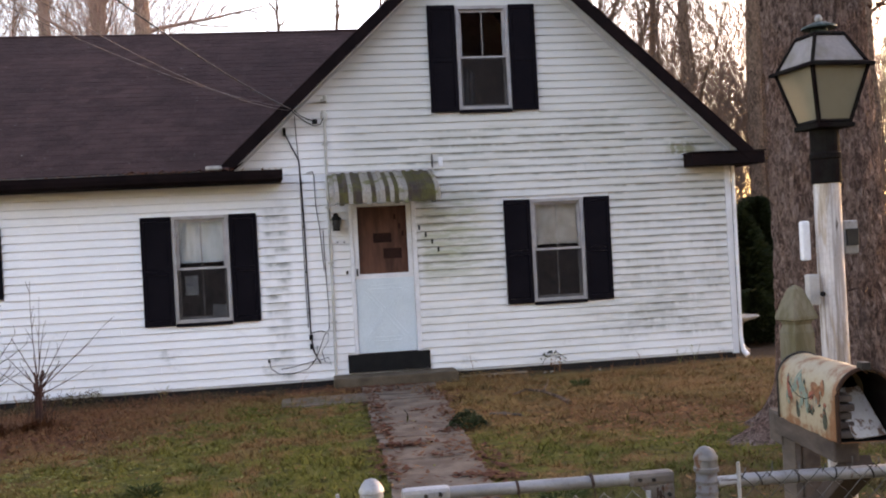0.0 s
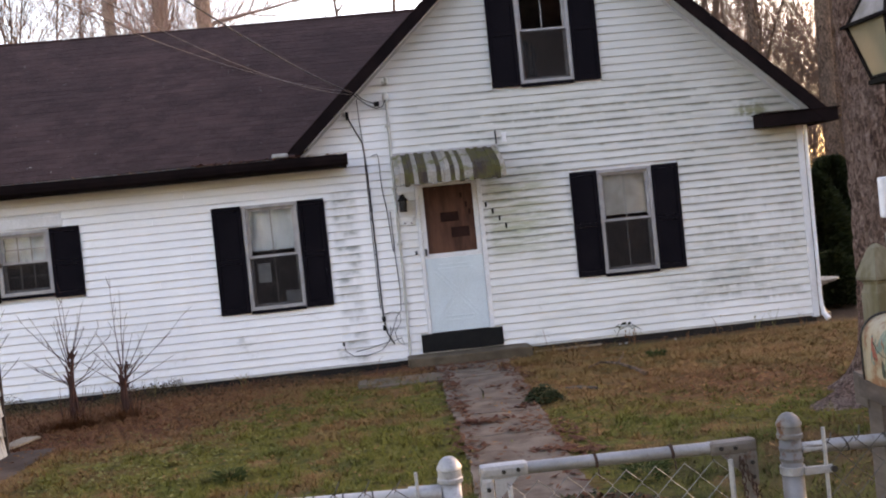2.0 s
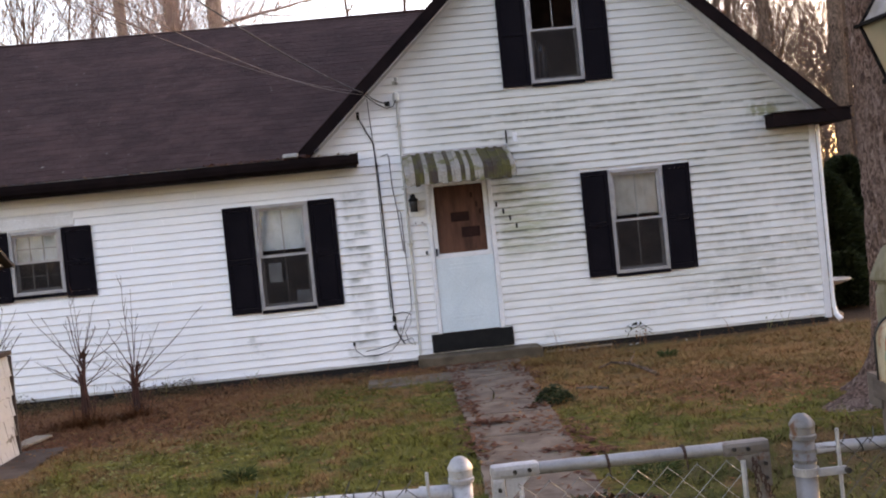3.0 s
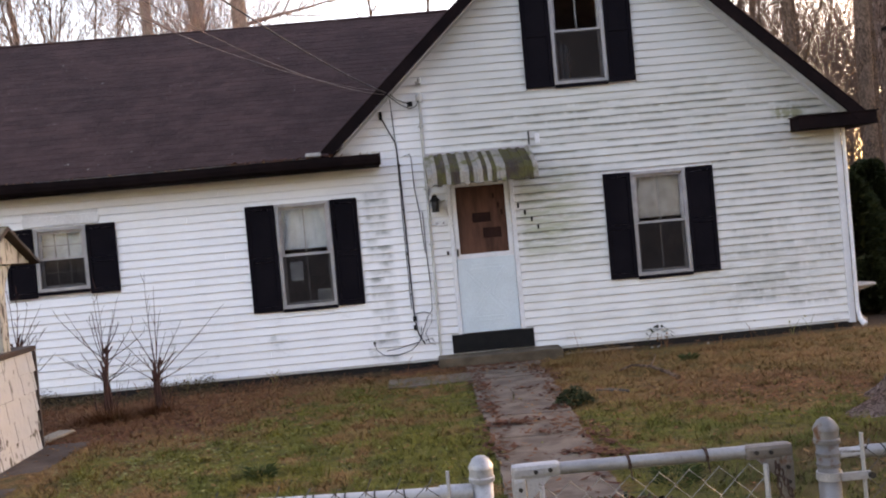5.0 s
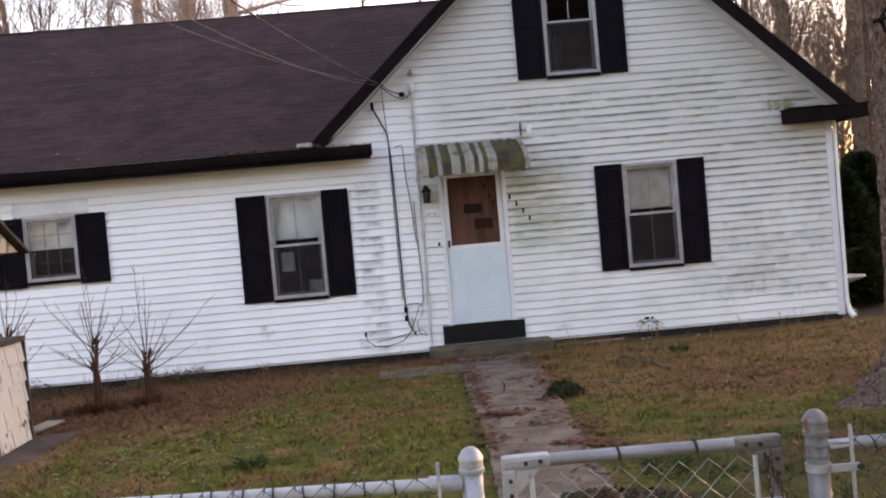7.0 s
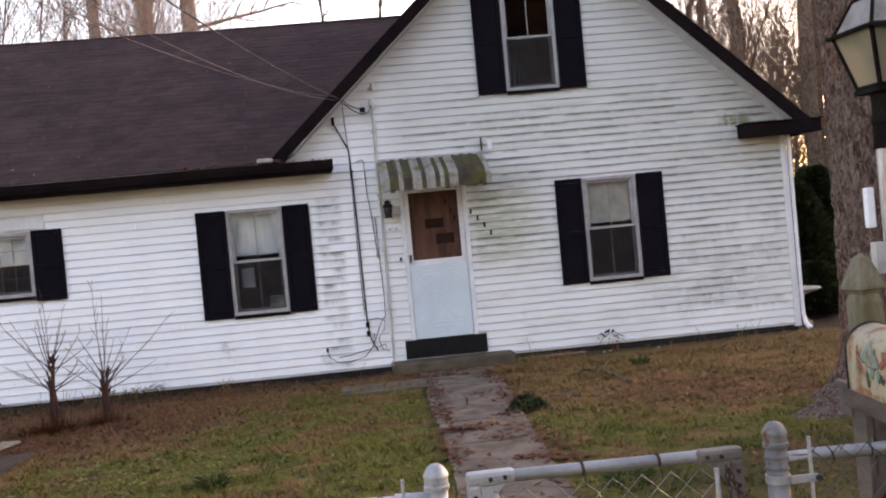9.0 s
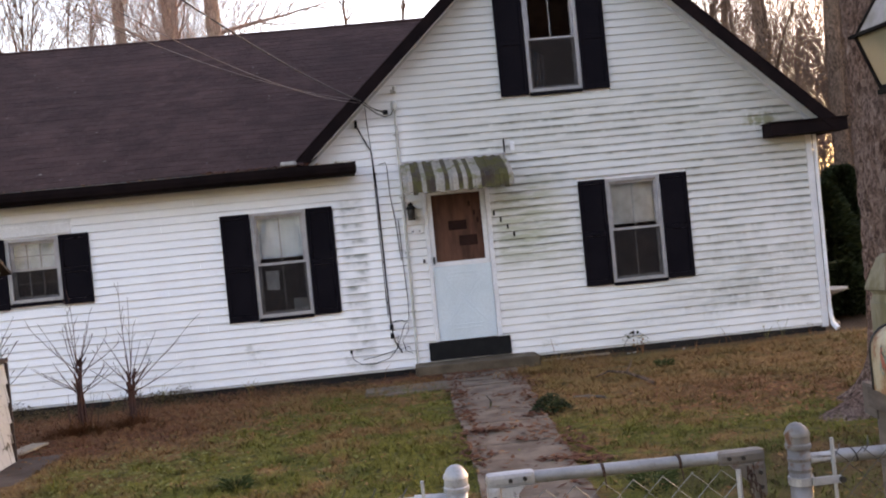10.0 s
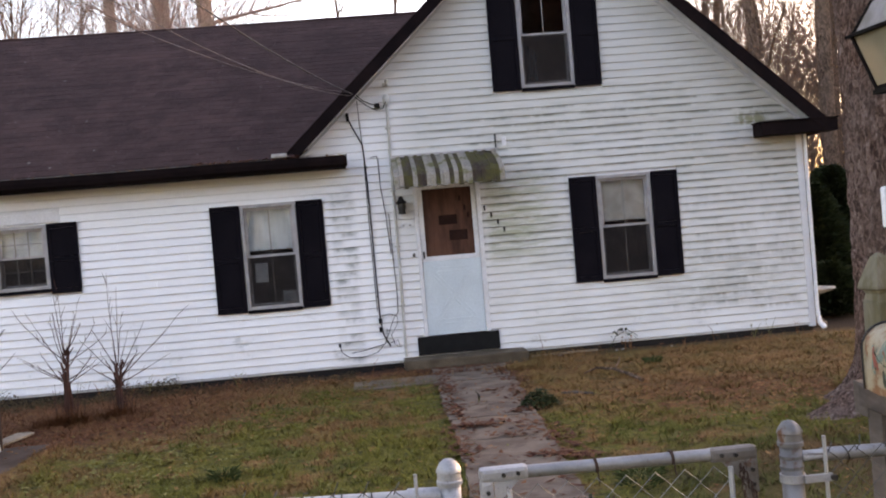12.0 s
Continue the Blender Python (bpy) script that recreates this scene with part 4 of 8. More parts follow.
def build_openings():
    w = build_window(OPENINGS[0], 2, 1, "grey double-hung window with white curtain", SHADE_WHITE, 1.70, fold=0.12)
    part("insect_screen", newbox(-2.335, -1.685, 0.0, 0.002, 0.955, 1.61), SCREEN, w, "grey insect screen over the lower sash")
    part("paper_notice", newbox(-2.25, -2.08, 0.085, 0.088, 1.27, 1.53), PAPER, w, "white paper notice behind the glass")
    part("paper_notice", newbox(-1.93, -1.71, 0.30, 0.42, 0.93, 1.12, 0.01), PAPER, w, "white box on the inner sill")
    w = build_window(OPENINGS[1], 2, 1, "grey double-hung window with cream roller shade", SHADE_CREAM, 1.70, fold=0.1)
    part("insect_screen", newbox(2.51, 3.18, 0.0, 0.002, 0.955, 1.62), SCREEN, w, "grey insect screen over the lower sash")
    w = build_window(OPENINGS[2], 2, 1, "grey double-hung gable window with dark room behind", low_cols=1)
    part("insect_screen", newbox(1.595, 2.245, 0.0, 0.002, 3.65, 4.32), SCREEN, w, "grey insect screen over the lower sash")
    V, F = [], []
    for i in range(13):
        x = 1.64 + 0.17 * i / 12
        V += [(x, 0.12 + 0.012 * math.sin(i * 1.4), 4.25 - 0.012 * i), (x, 0.12 + 0.016 * math.sin(i * 1.4 + 0.4), 3.66)]
    ob = raw("curtain", V, [(2 * i, 2 * i + 2, 2 * i + 3, 2 * i + 1) for i in range(12)], worn("dim_blue_cloth", (0.085, 0.105, 0.13), (0.055, 0.07, 0.09), 5, 50, 0.9), w, "dim blue curtain")
    ob.modifiers.new("thickness", "SOLIDIFY").thickness = 0.002
    w = build_window(OPENINGS[3], 3, 2, "small white window with muntins and half-drawn blind", SHADE_WHITE, 1.88, fold=0.1)
    # screen added to mute the lower panes; none is known on this window
    part("insect_screen", newbox(-5.55, -4.95, 0.0, 0.002, 1.475, 1.85), SCREEN, w, "grey insect screen over the lower sash")
    for x0, x1, z0, z1 in ((-2.775, -2.385, 0.885, 2.322), (-1.635, -1.278, 0.885, 2.322), (2.09, 2.46, 0.892, 2.337), (3.23, 3.602, 0.892, 2.337), (1.158, 1.545, 3.578, 5.042), (2.295, 2.662, 3.578, 5.042), (-5.975, -5.602, 1.36, 2.285), (-4.898, -4.512, 1.36, 2.285)):
        build_shutter(x0, x1, z0, z1)
    part("header_board", newbox(-5.72, -4.72, -0.03, 0.0, 2.305, 2.435, 0.004), WHITE, house, "pale patch board over the small window")
    # storm door: frame, boarded upper light, pale blue lower panel with a cross
    bm = bmesh.new()
    for a, b, c, d in ((-0.05, 0.0, 0.345, 2.46), (0.80, 0.86, 0.345, 2.46), (0.0, 0.80, 2.40, 2.46)):
        box(bm, a, b, -0.04, 0.08, c, d, 0.004)
    door = part("door", bm, WHITE, house, "pale blue storm door with boarded upper light")
    bm = bmesh.new()
    wedge_sash(bm, 0.004, 0.796, 1.36, 2.398, -0.018, 0.062, 0.035)
    part("upper_rail", bm, WHITE, door)
    part("lower_panel", newbox(0.004, 0.796, -0.018, 0.016, 0.352, 1.358, 0.004), DOOR_BLUE, door, "pale blue door panel")
    bm = bmesh.new()
    for p, q in (((0.14, 0.56), (0.66, 1.20)), ((0.66, 0.56), (0.14, 1.20)), ((0.18, 1.235), (0.62, 1.235)), ((0.22, 0.53), (0.60, 0.53))):
        dx, dz = q[0] - p[0], q[1] - p[1]
        ln = math.hypot(dx, dz)
        m = Matrix.Translation(((p[0] + q[0]) / 2, -0.0175, (p[1] + q[1]) / 2)) @ Matrix.Rotation(-math.atan2(dz, dx), 4, "Y")
        for o in (-0.026, 0.026):
            box(bm, -ln / 2, ln / 2, -0.007, 0.006, o - 0.009, o + 0.009, 0.003, m)
    part("cross_moulding", bm, DOOR_BLUE, door)
    part("plywood_panel", newbox(0.066, 0.734, 0.0, 0.012, 1.42, 2.336), PLYWOOD, door, "reddish brown weathered plywood panel")
    for a, b, c, d in ((0.27, 0.52, 1.84, 1.97), (0.40, 0.65, 1.62, 1.76)):
        part("dark_patch", newbox(a, b, -0.006, 0.0, c, d, 0.002), DARK_BOARD, door)
    for a, c in ((0.56, 2.15), (0.62, 2.02), (0.66, 1.92)):
        part("text_bar", newbox(a, a + 0.03, -0.004, 0.0, c, c + 0.07), DARK_BOARD, door)
    part("threshold", newbox(0.0, 0.80, -0.03, 0.14, 0.10, 0.348), DARK_BOARD, door)
    part("door_latch", newbox(0.02, 0.045, -0.05, -0.018, 1.40, 1.50, 0.005), IRON, door)
    part("kick_board", newbox(-0.15, 0.965, -0.05, -0.004, 0.098, 0.343, 0.006), BLACK, house, "black board under the door")


build_shell()
build_roofs()
build_openings()


def build_step():
    bm = bmesh.new()
    box(bm, -0.36, 1.28, -0.47, -0.02, -0.22, 0.088, 0.02)
    bmesh.ops.subdivide_edges(bm, edges=[e for e in bm.edges if e.calc_length() > 0.2], cuts=6, use_grid_fill=True)
    for v in bm.verts:
        v.co += Vector((fbm(v.co.x, v.co.z, 9, 1), fbm(v.co.x, v.co.y, 8, 2), fbm(v.co.x, v.co.y, 7, 3))) * 0.006
    return tagged(part("door_step", bm, STEP), "mossy grey concrete step below the front door", "step")


build_step()


def build_awning():
    a = thing("door_awning", (0.4, 0, 2.8), "mossy striped metal awning over the front door", "awning")
    x0, x1, n = -0.305, 1.105, 24
    w = (x1 - x0) / n
    for i in range(n):
        p, q = x0 + i * w, x0 + (i + 1) * w
        ridge = 0.014 if i % 2 else 0.0
        dark = i in (2, 3, 5, 6, 9, 12, 14, 17, 18, 19, 20, 21, 22)
        prof = [(-0.025, 2.80), (-0.30, 2.72), (-0.60, 2.615), (-0.74, 2.555), (-0.80, 2.49), (-0.815, 2.335 + 0.012 * math.sin(i * 2.2))]
        bm = bmesh.new()
        rows = []
        for y, z in prof:
            rows.append([bm.verts.new((x, y - r * 0.4, z + r)) for x, r in ((p, 0), (p + 0.006, ridge), (q - 0.006, ridge), (q, 0))])
        for u, v in zip(rows, rows[1:]):
            for k in range(3):
                bm.faces.new((u[k], u[k + 1], v[k + 1], v[k]))
        ob = part("awning_strip", bm, AWNING_DARK if dark else AWNING, a)
        ob.modifiers.new("thickness", "SOLIDIFY").thickness = 0.004
    for x in (x0 - 0.004, x1 + 0.004):
        bm = bmesh.new()
        pr = [(-0.02, 2.80), (-0.60, 2.61), (-0.80, 2.49), (-0.81, 2.36), (-0.45, 2.44), (-0.02, 2.62)]
        vs = [[bm.verts.new((x + o, y, z)) for y, z in pr] for o in (-0.004, 0.004)]
        bm.faces.new(vs[0])
        bm.faces.new(vs[1][::-1])
        for i in range(len(pr)):
            k = (i + 1) % len(pr)
            bm.faces.new((vs[0][i], vs[0][k], vs[1][k], vs[1][i]))
        part("side_panel", bm, AWNING, a)
    part("head_rail", newbox(x0 - 0.02, x1 + 0.02, -0.05, -0.018, 2.785, 2.825, 0.005), WINDOW_GREY, a)
    part("front_bar", newbox(x0, x1, -0.80, -0.785, 2.35, 2.365), IRON, a)
    return a


build_awning()

# ---------- fittings on the house front ----------
def build_wall_fittings():
    cab = thing("service_cable", (-0.64, -0.03, 3.3), "black service cable clipped down the white siding", "cable")
    tubes("cable_run", [([(-0.84, -0.035, 3.36), (-0.76, -0.035, 3.18), (-0.675, -0.035, 3.0), (-0.655, -0.033, 2.6), (-0.645, -0.033, 1.9), (-0.64, -0.033, 1.25), (-0.632, -0.033, 0.62), (-0.60, -0.04, 0.42), (-0.52, -0.05, 0.26)], 0.009)], BLACK, cab, 8)
    tubes("cable_run", [([(-0.70, -0.03, 3.60), (-0.69, -0.03, 3.3), (-0.672, -0.03, 2.9), (-0.672, -0.03, 2.0), (-0.665, -0.03, 1.1), (-0.66, -0.03, 0.75)], 0.0055)], BLACK, cab, 6)
    part("cable_head", newbox(-0.865, -0.825, -0.05, -0.02, 3.33, 3.44, 0.008), BLACK, cab)
    for z in (0.62, 0.50):
        part("splice", newbox(-0.655, -0.605, -0.06, -0.02, z - 0.04, z + 0.035, 0.01), BLACK, cab)
    for z in (2.7, 2.1, 1.5, 0.95):
        part("clip", newbox(-0.665, -0.63, -0.05, -0.018, z - 0.008, z + 0.008, 0.003), IRON, cab)
    loose = thing("loose_wires", (-0.6, -0.04, 0.3), "tangle of loose thin wires at the foot of the wall", "wire")
    for pts in (
        [(-0.40, -0.03, 2.05), (-0.39, -0.03, 1.4), (-0.375, -0.04, 1.0), (-0.385, -0.05, 0.72), (-0.46, -0.05, 0.62), (-0.55, -0.05, 0.40), (-0.60, -0.06, 0.30), (-0.88, -0.06, 0.24), (-1.05, -0.07, 0.22)],
        [(-0.62, -0.04, 0.68), (-0.50, -0.06, 0.70), (-0.40, -0.06, 0.66), (-0.41, -0.06, 0.55), (-0.50, -0.07, 0.42), (-0.46, -0.07, 0.28), (-0.38, -0.07, 0.24), (-0.42, -0.06, 0.34), (-0.55, -0.06, 0.30)],
        [(-1.20, -0.05, 0.34), (-1.18, -0.06, 0.24), (-1.08, -0.07, 0.16), (-0.9, -0.07, 0.15), (-0.70, -0.06, 0.20), (-0.58, -0.05, 0.32), (-0.55, -0.04, 0.50)],
        [(-0.585, -0.03, 2.82), (-0.50, -0.03, 2.84), (-0.485, -0.03, 2.78), (-0.48, -0.03, 2.4), (-0.44, -0.03, 2.05), (-0.41, -0.03, 1.5)],
    ):
        tubes("wire", [(pts, 0.0055)], BLACK, loose, 6)
    part("wire_end", newbox(-1.215, -1.185, -0.065, -0.03, 0.31, 0.36, 0.006), BLACK, loose)
    pipe = thing("conduit_pipe", (-0.32, -0.04, 0.1), "grey painted conduit pipe on the siding", "conduit")
    tubes("pipe", [([(-0.305, -0.045, 3.52), (-0.315, -0.045, 2.7), (-0.312, -0.045, 1.2), (-0.325, -0.045, 0.06)], 0.017)], CABLE_GREY, pipe, 10)
    for z in (3.2, 2.35, 1.6, 0.8):
        part("strap", newbox(-0.35, -0.28, -0.066, -0.018, z - 0.012, z + 0.012, 0.003), CABLE_GREY, pipe)
    head = thing("weather_hood", (-0.31, -0.06, 3.58), "weathered grey hood on the siding with looped wires", "electric hood")
    bm = bmesh.new()
    lathe(bm, [(0.0, 0.10), (0.03, 0.095), (0.045, 0.06), (0.045, 0.0), (0.03, -0.03), (0.0, -0.03)], (-0.31, -0.075, 3.55), 14)
    part("hood", bm, CABLE_GREY, head, smooth=True)
    part("bracket", newbox(-0.34, -0.27, -0.10, -0.018, 3.755, 3.80, 0.006), CABLE_GREY, head)
    bm = bmesh.new()
    lathe(bm, [(0.0, 0.05), (0.02, 0.045), (0.028, 0.02), (0.02, 0.0), (0.028, -0.02), (0.0, -0.04)], (-0.285, -0.13, 3.79), 12)
    part("insulator", bm, CABLE_GREY, head, smooth=True)
    part("splice_block", newbox(-0.47, -0.40, -0.12, -0.05, 3.475, 3.535, 0.01), BLACK, head)
    for pts in ([(-0.31, -0.11, 3.56), (-0.36, -0.13, 3.46), (-0.45, -0.13, 3.44), (-0.56, -0.12, 3.50), (-0.70, -0.10, 3.62), (-0.78, -0.36, 3.68)], [(-0.43, -0.10, 3.50), (-0.52, -0.12, 3.53), (-0.62, -0.12, 3.58), (-0.70, -0.12, 3.66)]):
        tubes("wire", [(pts, 0.007)], BLACK, head, 6)
    lamp = thing("wall_lantern", (-0.22, -0.02, 2.15), "small black iron wall lantern beside the door", "wall lamp")
    c = (-0.22, -0.12, 2.12)
    bm = bmesh.new()
    lathe(bm, [(0.0, 0.15), (0.014, 0.145), (0.018, 0.115), (0.040, 0.10), (0.066, 0.07), (0.070, 0.055), (0.06, 0.05), (0.0, 0.05)], c, 14)
    part("cap", bm, BLACK, lamp)
    bm = bmesh.new()
    lathe(bm, [(0.0, 0.05), (0.052, 0.045), (0.056, 0.0), (0.040, -0.07), (0.0, -0.075)], c, 12)
    part("globe", bm, worn("smoked_glass", (0.035, 0.034, 0.034), (0.055, 0.055, 0.052), 9, 60, 0.5, spec=0.25), lamp)
    bm = bmesh.new()
    for k in range(4):
        a = math.pi / 4 + k * math.pi / 2
        box(bm, c[0] + 0.054 * math.cos(a) - 0.006, c[0] + 0.054 * math.cos(a) + 0.006, c[1] + 0.054 * math.sin(a) - 0.006, c[1] + 0.054 * math.sin(a) + 0.006, 2.04, 2.175)
    box(bm, c[0] - 0.05, c[0] + 0.05, c[1] - 0.05, c[1] + 0.05, 2.028, 2.046, 0.004)
    part("cage", bm, BLACK, lamp)
    part("wall_plate", newbox(-0.255, -0.185, -0.03, -0.015, 2.06, 2.26, 0.004), BLACK, lamp)
    part("arm", newbox(-0.230, -0.210, -0.12, -0.03, 2.235, 2.26, 0.004), BLACK, lamp)
    sw = thing("outlet_plate", (-0.17, -0.02, 1.87), "white outlet plate with two dark screws beside the door", "outlet")
    part("plate", newbox(-0.24, -0.10, -0.035, -0.017, 1.84, 1.905, 0.004), WHITE, sw)
    for x in (-0.215, -0.125):
        part("screw", newbox(x - 0.009, x + 0.009, -0.039, -0.034, 1.862, 1.88, 0.002), IRON, sw)
    bell = thing("door_bell", (-0.10, -0.02, 1.46), "small black door bell button", "door bell")
    part("button", newbox(-0.118, -0.088, -0.036, -0.016, 1.435, 1.485, 0.004), BLACK, bell)
    for i, (x, z) in enumerate(((0.905, 2.02), (0.99, 1.92), (1.075, 1.82), (1.155, 1.71))):
        b = part("metal_bar", newbox(x - 0.012, x + 0.012, -0.026, -0.018, z - 0.034, z + 0.034, 0.003), BLACK)
        tagged(b, "small dark metal bar on the white siding beside the door", "metal bar", "bars beside the door")
    hook = thing("wall_hook", (1.15, -0.03, 2.92), "thin rusty bracket on the siding above the awning", "hook")
    part("stem", newbox(1.12, 1.136, -0.05, -0.017, 2.83, 3.01, 0.003), IRON, hook)
    part("plate", newbox(1.215, 1.275, -0.028, -0.017, 2.84, 2.97, 0.003), WHITE, hook)
    spout = thing("downspout", (5.46, -0.05, 0), "white downspout with a flared foot at the house corner", "downspout")
    tubes("pipe", [([(5.452, -0.045, 2.68), (5.452, -0.045, 0.25)], 0.026)], WHITE, spout, 8)
    tubes("elbow", [([(5.452, -0.045, 0.27), (5.455, -0.047, 0.16), (5.465, -0.07, 0.05), (5.50, -0.13, -0.03)], [0.027, 0.030, 0.036, 0.042])], WHITE, spout, 8)


build_wall_fittings()


def overhead_wire(name, a, b, sag, r, mat_):
    a, b = Vector(a), Vector(b)
    pts = []
    for i in range(25):
        t = i / 24
        p = a.lerp(b, t)
        p.z -= sag * 4 * t * (1 - t)
        pts.append(p)
    ob = tubes(name, [(pts, r)], mat_, None, 6)
    return tagged(ob, "dark overhead service wire to the house", "wire")


overhead_wire("overhead_wire", (-0.74, -0.36, 3.64), (-3.6, -12.2, 4.6), 0.30, 0.0075, GLINT_CABLE)
overhead_wire("overhead_wire", (-0.76, -0.36, 3.66), (-4.5, -12.2, 4.35), 0.45, 0.0026, BARE_WIRE)
overhead_wire("overhead_wire", (-0.76, -0.36, 3.62), (-3.8, -12.2, 4.4), 0.50, 0.0032, BARE_WIRE)


# ---------- garden path ----------
def build_path():
    bed = bmesh.new()
    n = 36
    rows = []
    for i in range(n + 1):
        y = -0.5 - (10.2 - 0.5) * i / n
        cx = 0.43 + (y + 1) * 0.036
        hw = 0.46 - 0.019 * max(0.0, -y - 1.5)
        rows.append([bed.verts.new((x, y, ground_z(x, y) + 0.012)) for x in (cx - hw, cx, cx + hw)])
    for a, b in zip(rows, rows[1:]):
        for k in range(2):
            bed.faces.new((a[k], b[k], b[k + 1], a[k + 1]))
    base = part("path", bed, GROUND)
    tagged(base, "cracked old concrete garden path strewn with leaves", "path", kind="structure")
    r = random.Random(4)
    y = -0.66
    while y > -10.0:
        ln = r.uniform(0.62, 0.95)
        y1 = y - ln
        split = r.random() < 0.4
        spans = [(-0.43, 0.43)] if not split else [(-0.43, (c := r.uniform(-0.1, 0.12))), (c + 0.012, 0.43)]
        tilt = r.uniform(-0.012, 0.012)
        for s0, s1 in spans:
            bm = bmesh.new()
            nx, ny = 6, 6
            top = []
            for j in range(ny + 1):
                yy = y + (y1 + 0.018 - y) * j / ny
                cx = 0.43 + (yy + 1) * 0.036
                row = []
                for i in range(nx + 1):
                    k = (s0 + (s1 - s0) * i / nx) * (0.46 - 0.019 * max(0.0, -yy - 1.5)) / 0.43
                    jitter = 0.055 * fbm(k * 5 + y, yy, 4, 6) if i in (0, nx) else 0
                    jy = 0.035 * fbm(k, yy, 5, 8) if j in (0, ny) else 0
                    x = cx + k + jitter
                    row.append((x, yy + jy, ground_z(x, yy) + 0.030 + tilt * (j / ny - 0.5) * 2 + 0.004 * fbm(x, yy, 6, 2)))
                top.append(row)
            vs = [[bm.verts.new(p) for p in row] for row in top]
            for j in range(ny):
                for i in range(nx):
                    bm.faces.new((vs[j][i], vs[j + 1][i], vs[j + 1][i + 1], vs[j][i + 1]))
            edge = [e for e in bm.edges if e.is_boundary]
            ret = bmesh.ops.extrude_edge_only(bm, edges=edge)
            for v in ret["geom"]:
                if isinstance(v, bmesh.types.BMVert):
                    v.co.z -= 0.06
            part("slab", bm, CONCRETE, base)
        y = y1
    # side slab by the house
    for nm, x0, x1, y0, y1 in (("slab", -1.02, -0.02, -1.80, -1.15),):
        bm = newbox(x0, x1, y0, y1, -0.16, ground_z(-0.5, -1.5) + 0.022, 0.012)
        part(nm, bm, CONCRETE, base)


build_path()


# ---------- chain-link fence and gate ----------
FY = -10.42


def mesh_panel(name, x0, x1, z0, z1, y, parent, material, rail_wrap=True, seed=1, tilt=0.0):
    """Woven diamond wire: upright zigzag strands that hook into each other."""
    r = random.Random(seed)
    V, F = [], []
    half, pitch = 0.041, 0.041
    n = int((x1 - x0) / half)
    for i in range(n):
        xa = x0 + i * half
        pts = []
        k, z = 0, z1 + 0.012
        while z > z0:
            side = (k + i) % 2
            bulge = 0.010 * fbm(xa, z, 2.1, seed)
            pts.append((xa + (half + 0.003 if side else -0.003), y + (0.0035 if side else -0.0035) + bulge, z + tilt * (xa - x0)))
            z -= pitch
            k += 1
        tube_into(V, F, pts, 0.0017, 3, False)
        if rail_wrap and i % 2 == 0:
            zt = z1 + tilt * (xa - x0)
            tube_into(V, F, [(xa, y - 0.004, zt), (xa + 0.008, y - 0.012, zt + 0.016 + r.uniform(0, 0.008)), (xa + 0.018, y + 0.006, zt + 0.028 + r.uniform(-0.01, 0.016))], 0.0019, 3, False)
    return raw(name, V, F, material, parent, "woven galvanised diamond wire")


def fence_post(name, x, y, top, parent, label, mat_, lean=0.0, r0=0.030):
    V, F = [], []
    gz = ground_z(x, y)
    tube_into(V, F, [(x - lean * 1.1, y, gz - 0.1), (x - lean * 0.5, y, gz + 0.5), (x, y, top - 0.055)], r0, 18)
    post = raw(name, V, F, mat_, parent, label, smooth=False)
    post.data.shade_smooth()
    bm = bmesh.new()
    lathe(bm, [(r0 + 0.0005, -0.072), (r0 + 0.0055, -0.071), (r0 + 0.0060, -0.060), (r0 + 0.0030, -0.057), (r0 + 0.0025, -0.038), (r0 + 0.0050, -0.036), (r0 + 0.0045, -0.029), (r0 + 0.0005, -0.022), (r0 - 0.006, -0.011), (r0 - 0.016, -0.003), (0.003, 0.0)], (x, y, top), 18)
    part("post_cap", bm, mat_, post, "domed steel cap", smooth=True)
    return post


def band(bm, x, y, z, r0, h=0.022):
    lathe(bm, [(r0 + 0.001, -h / 2), (r0 + 0.004, -h / 2), (r0 + 0.004, h / 2), (r0 + 0.001, h / 2)], (x, y, z), 16)


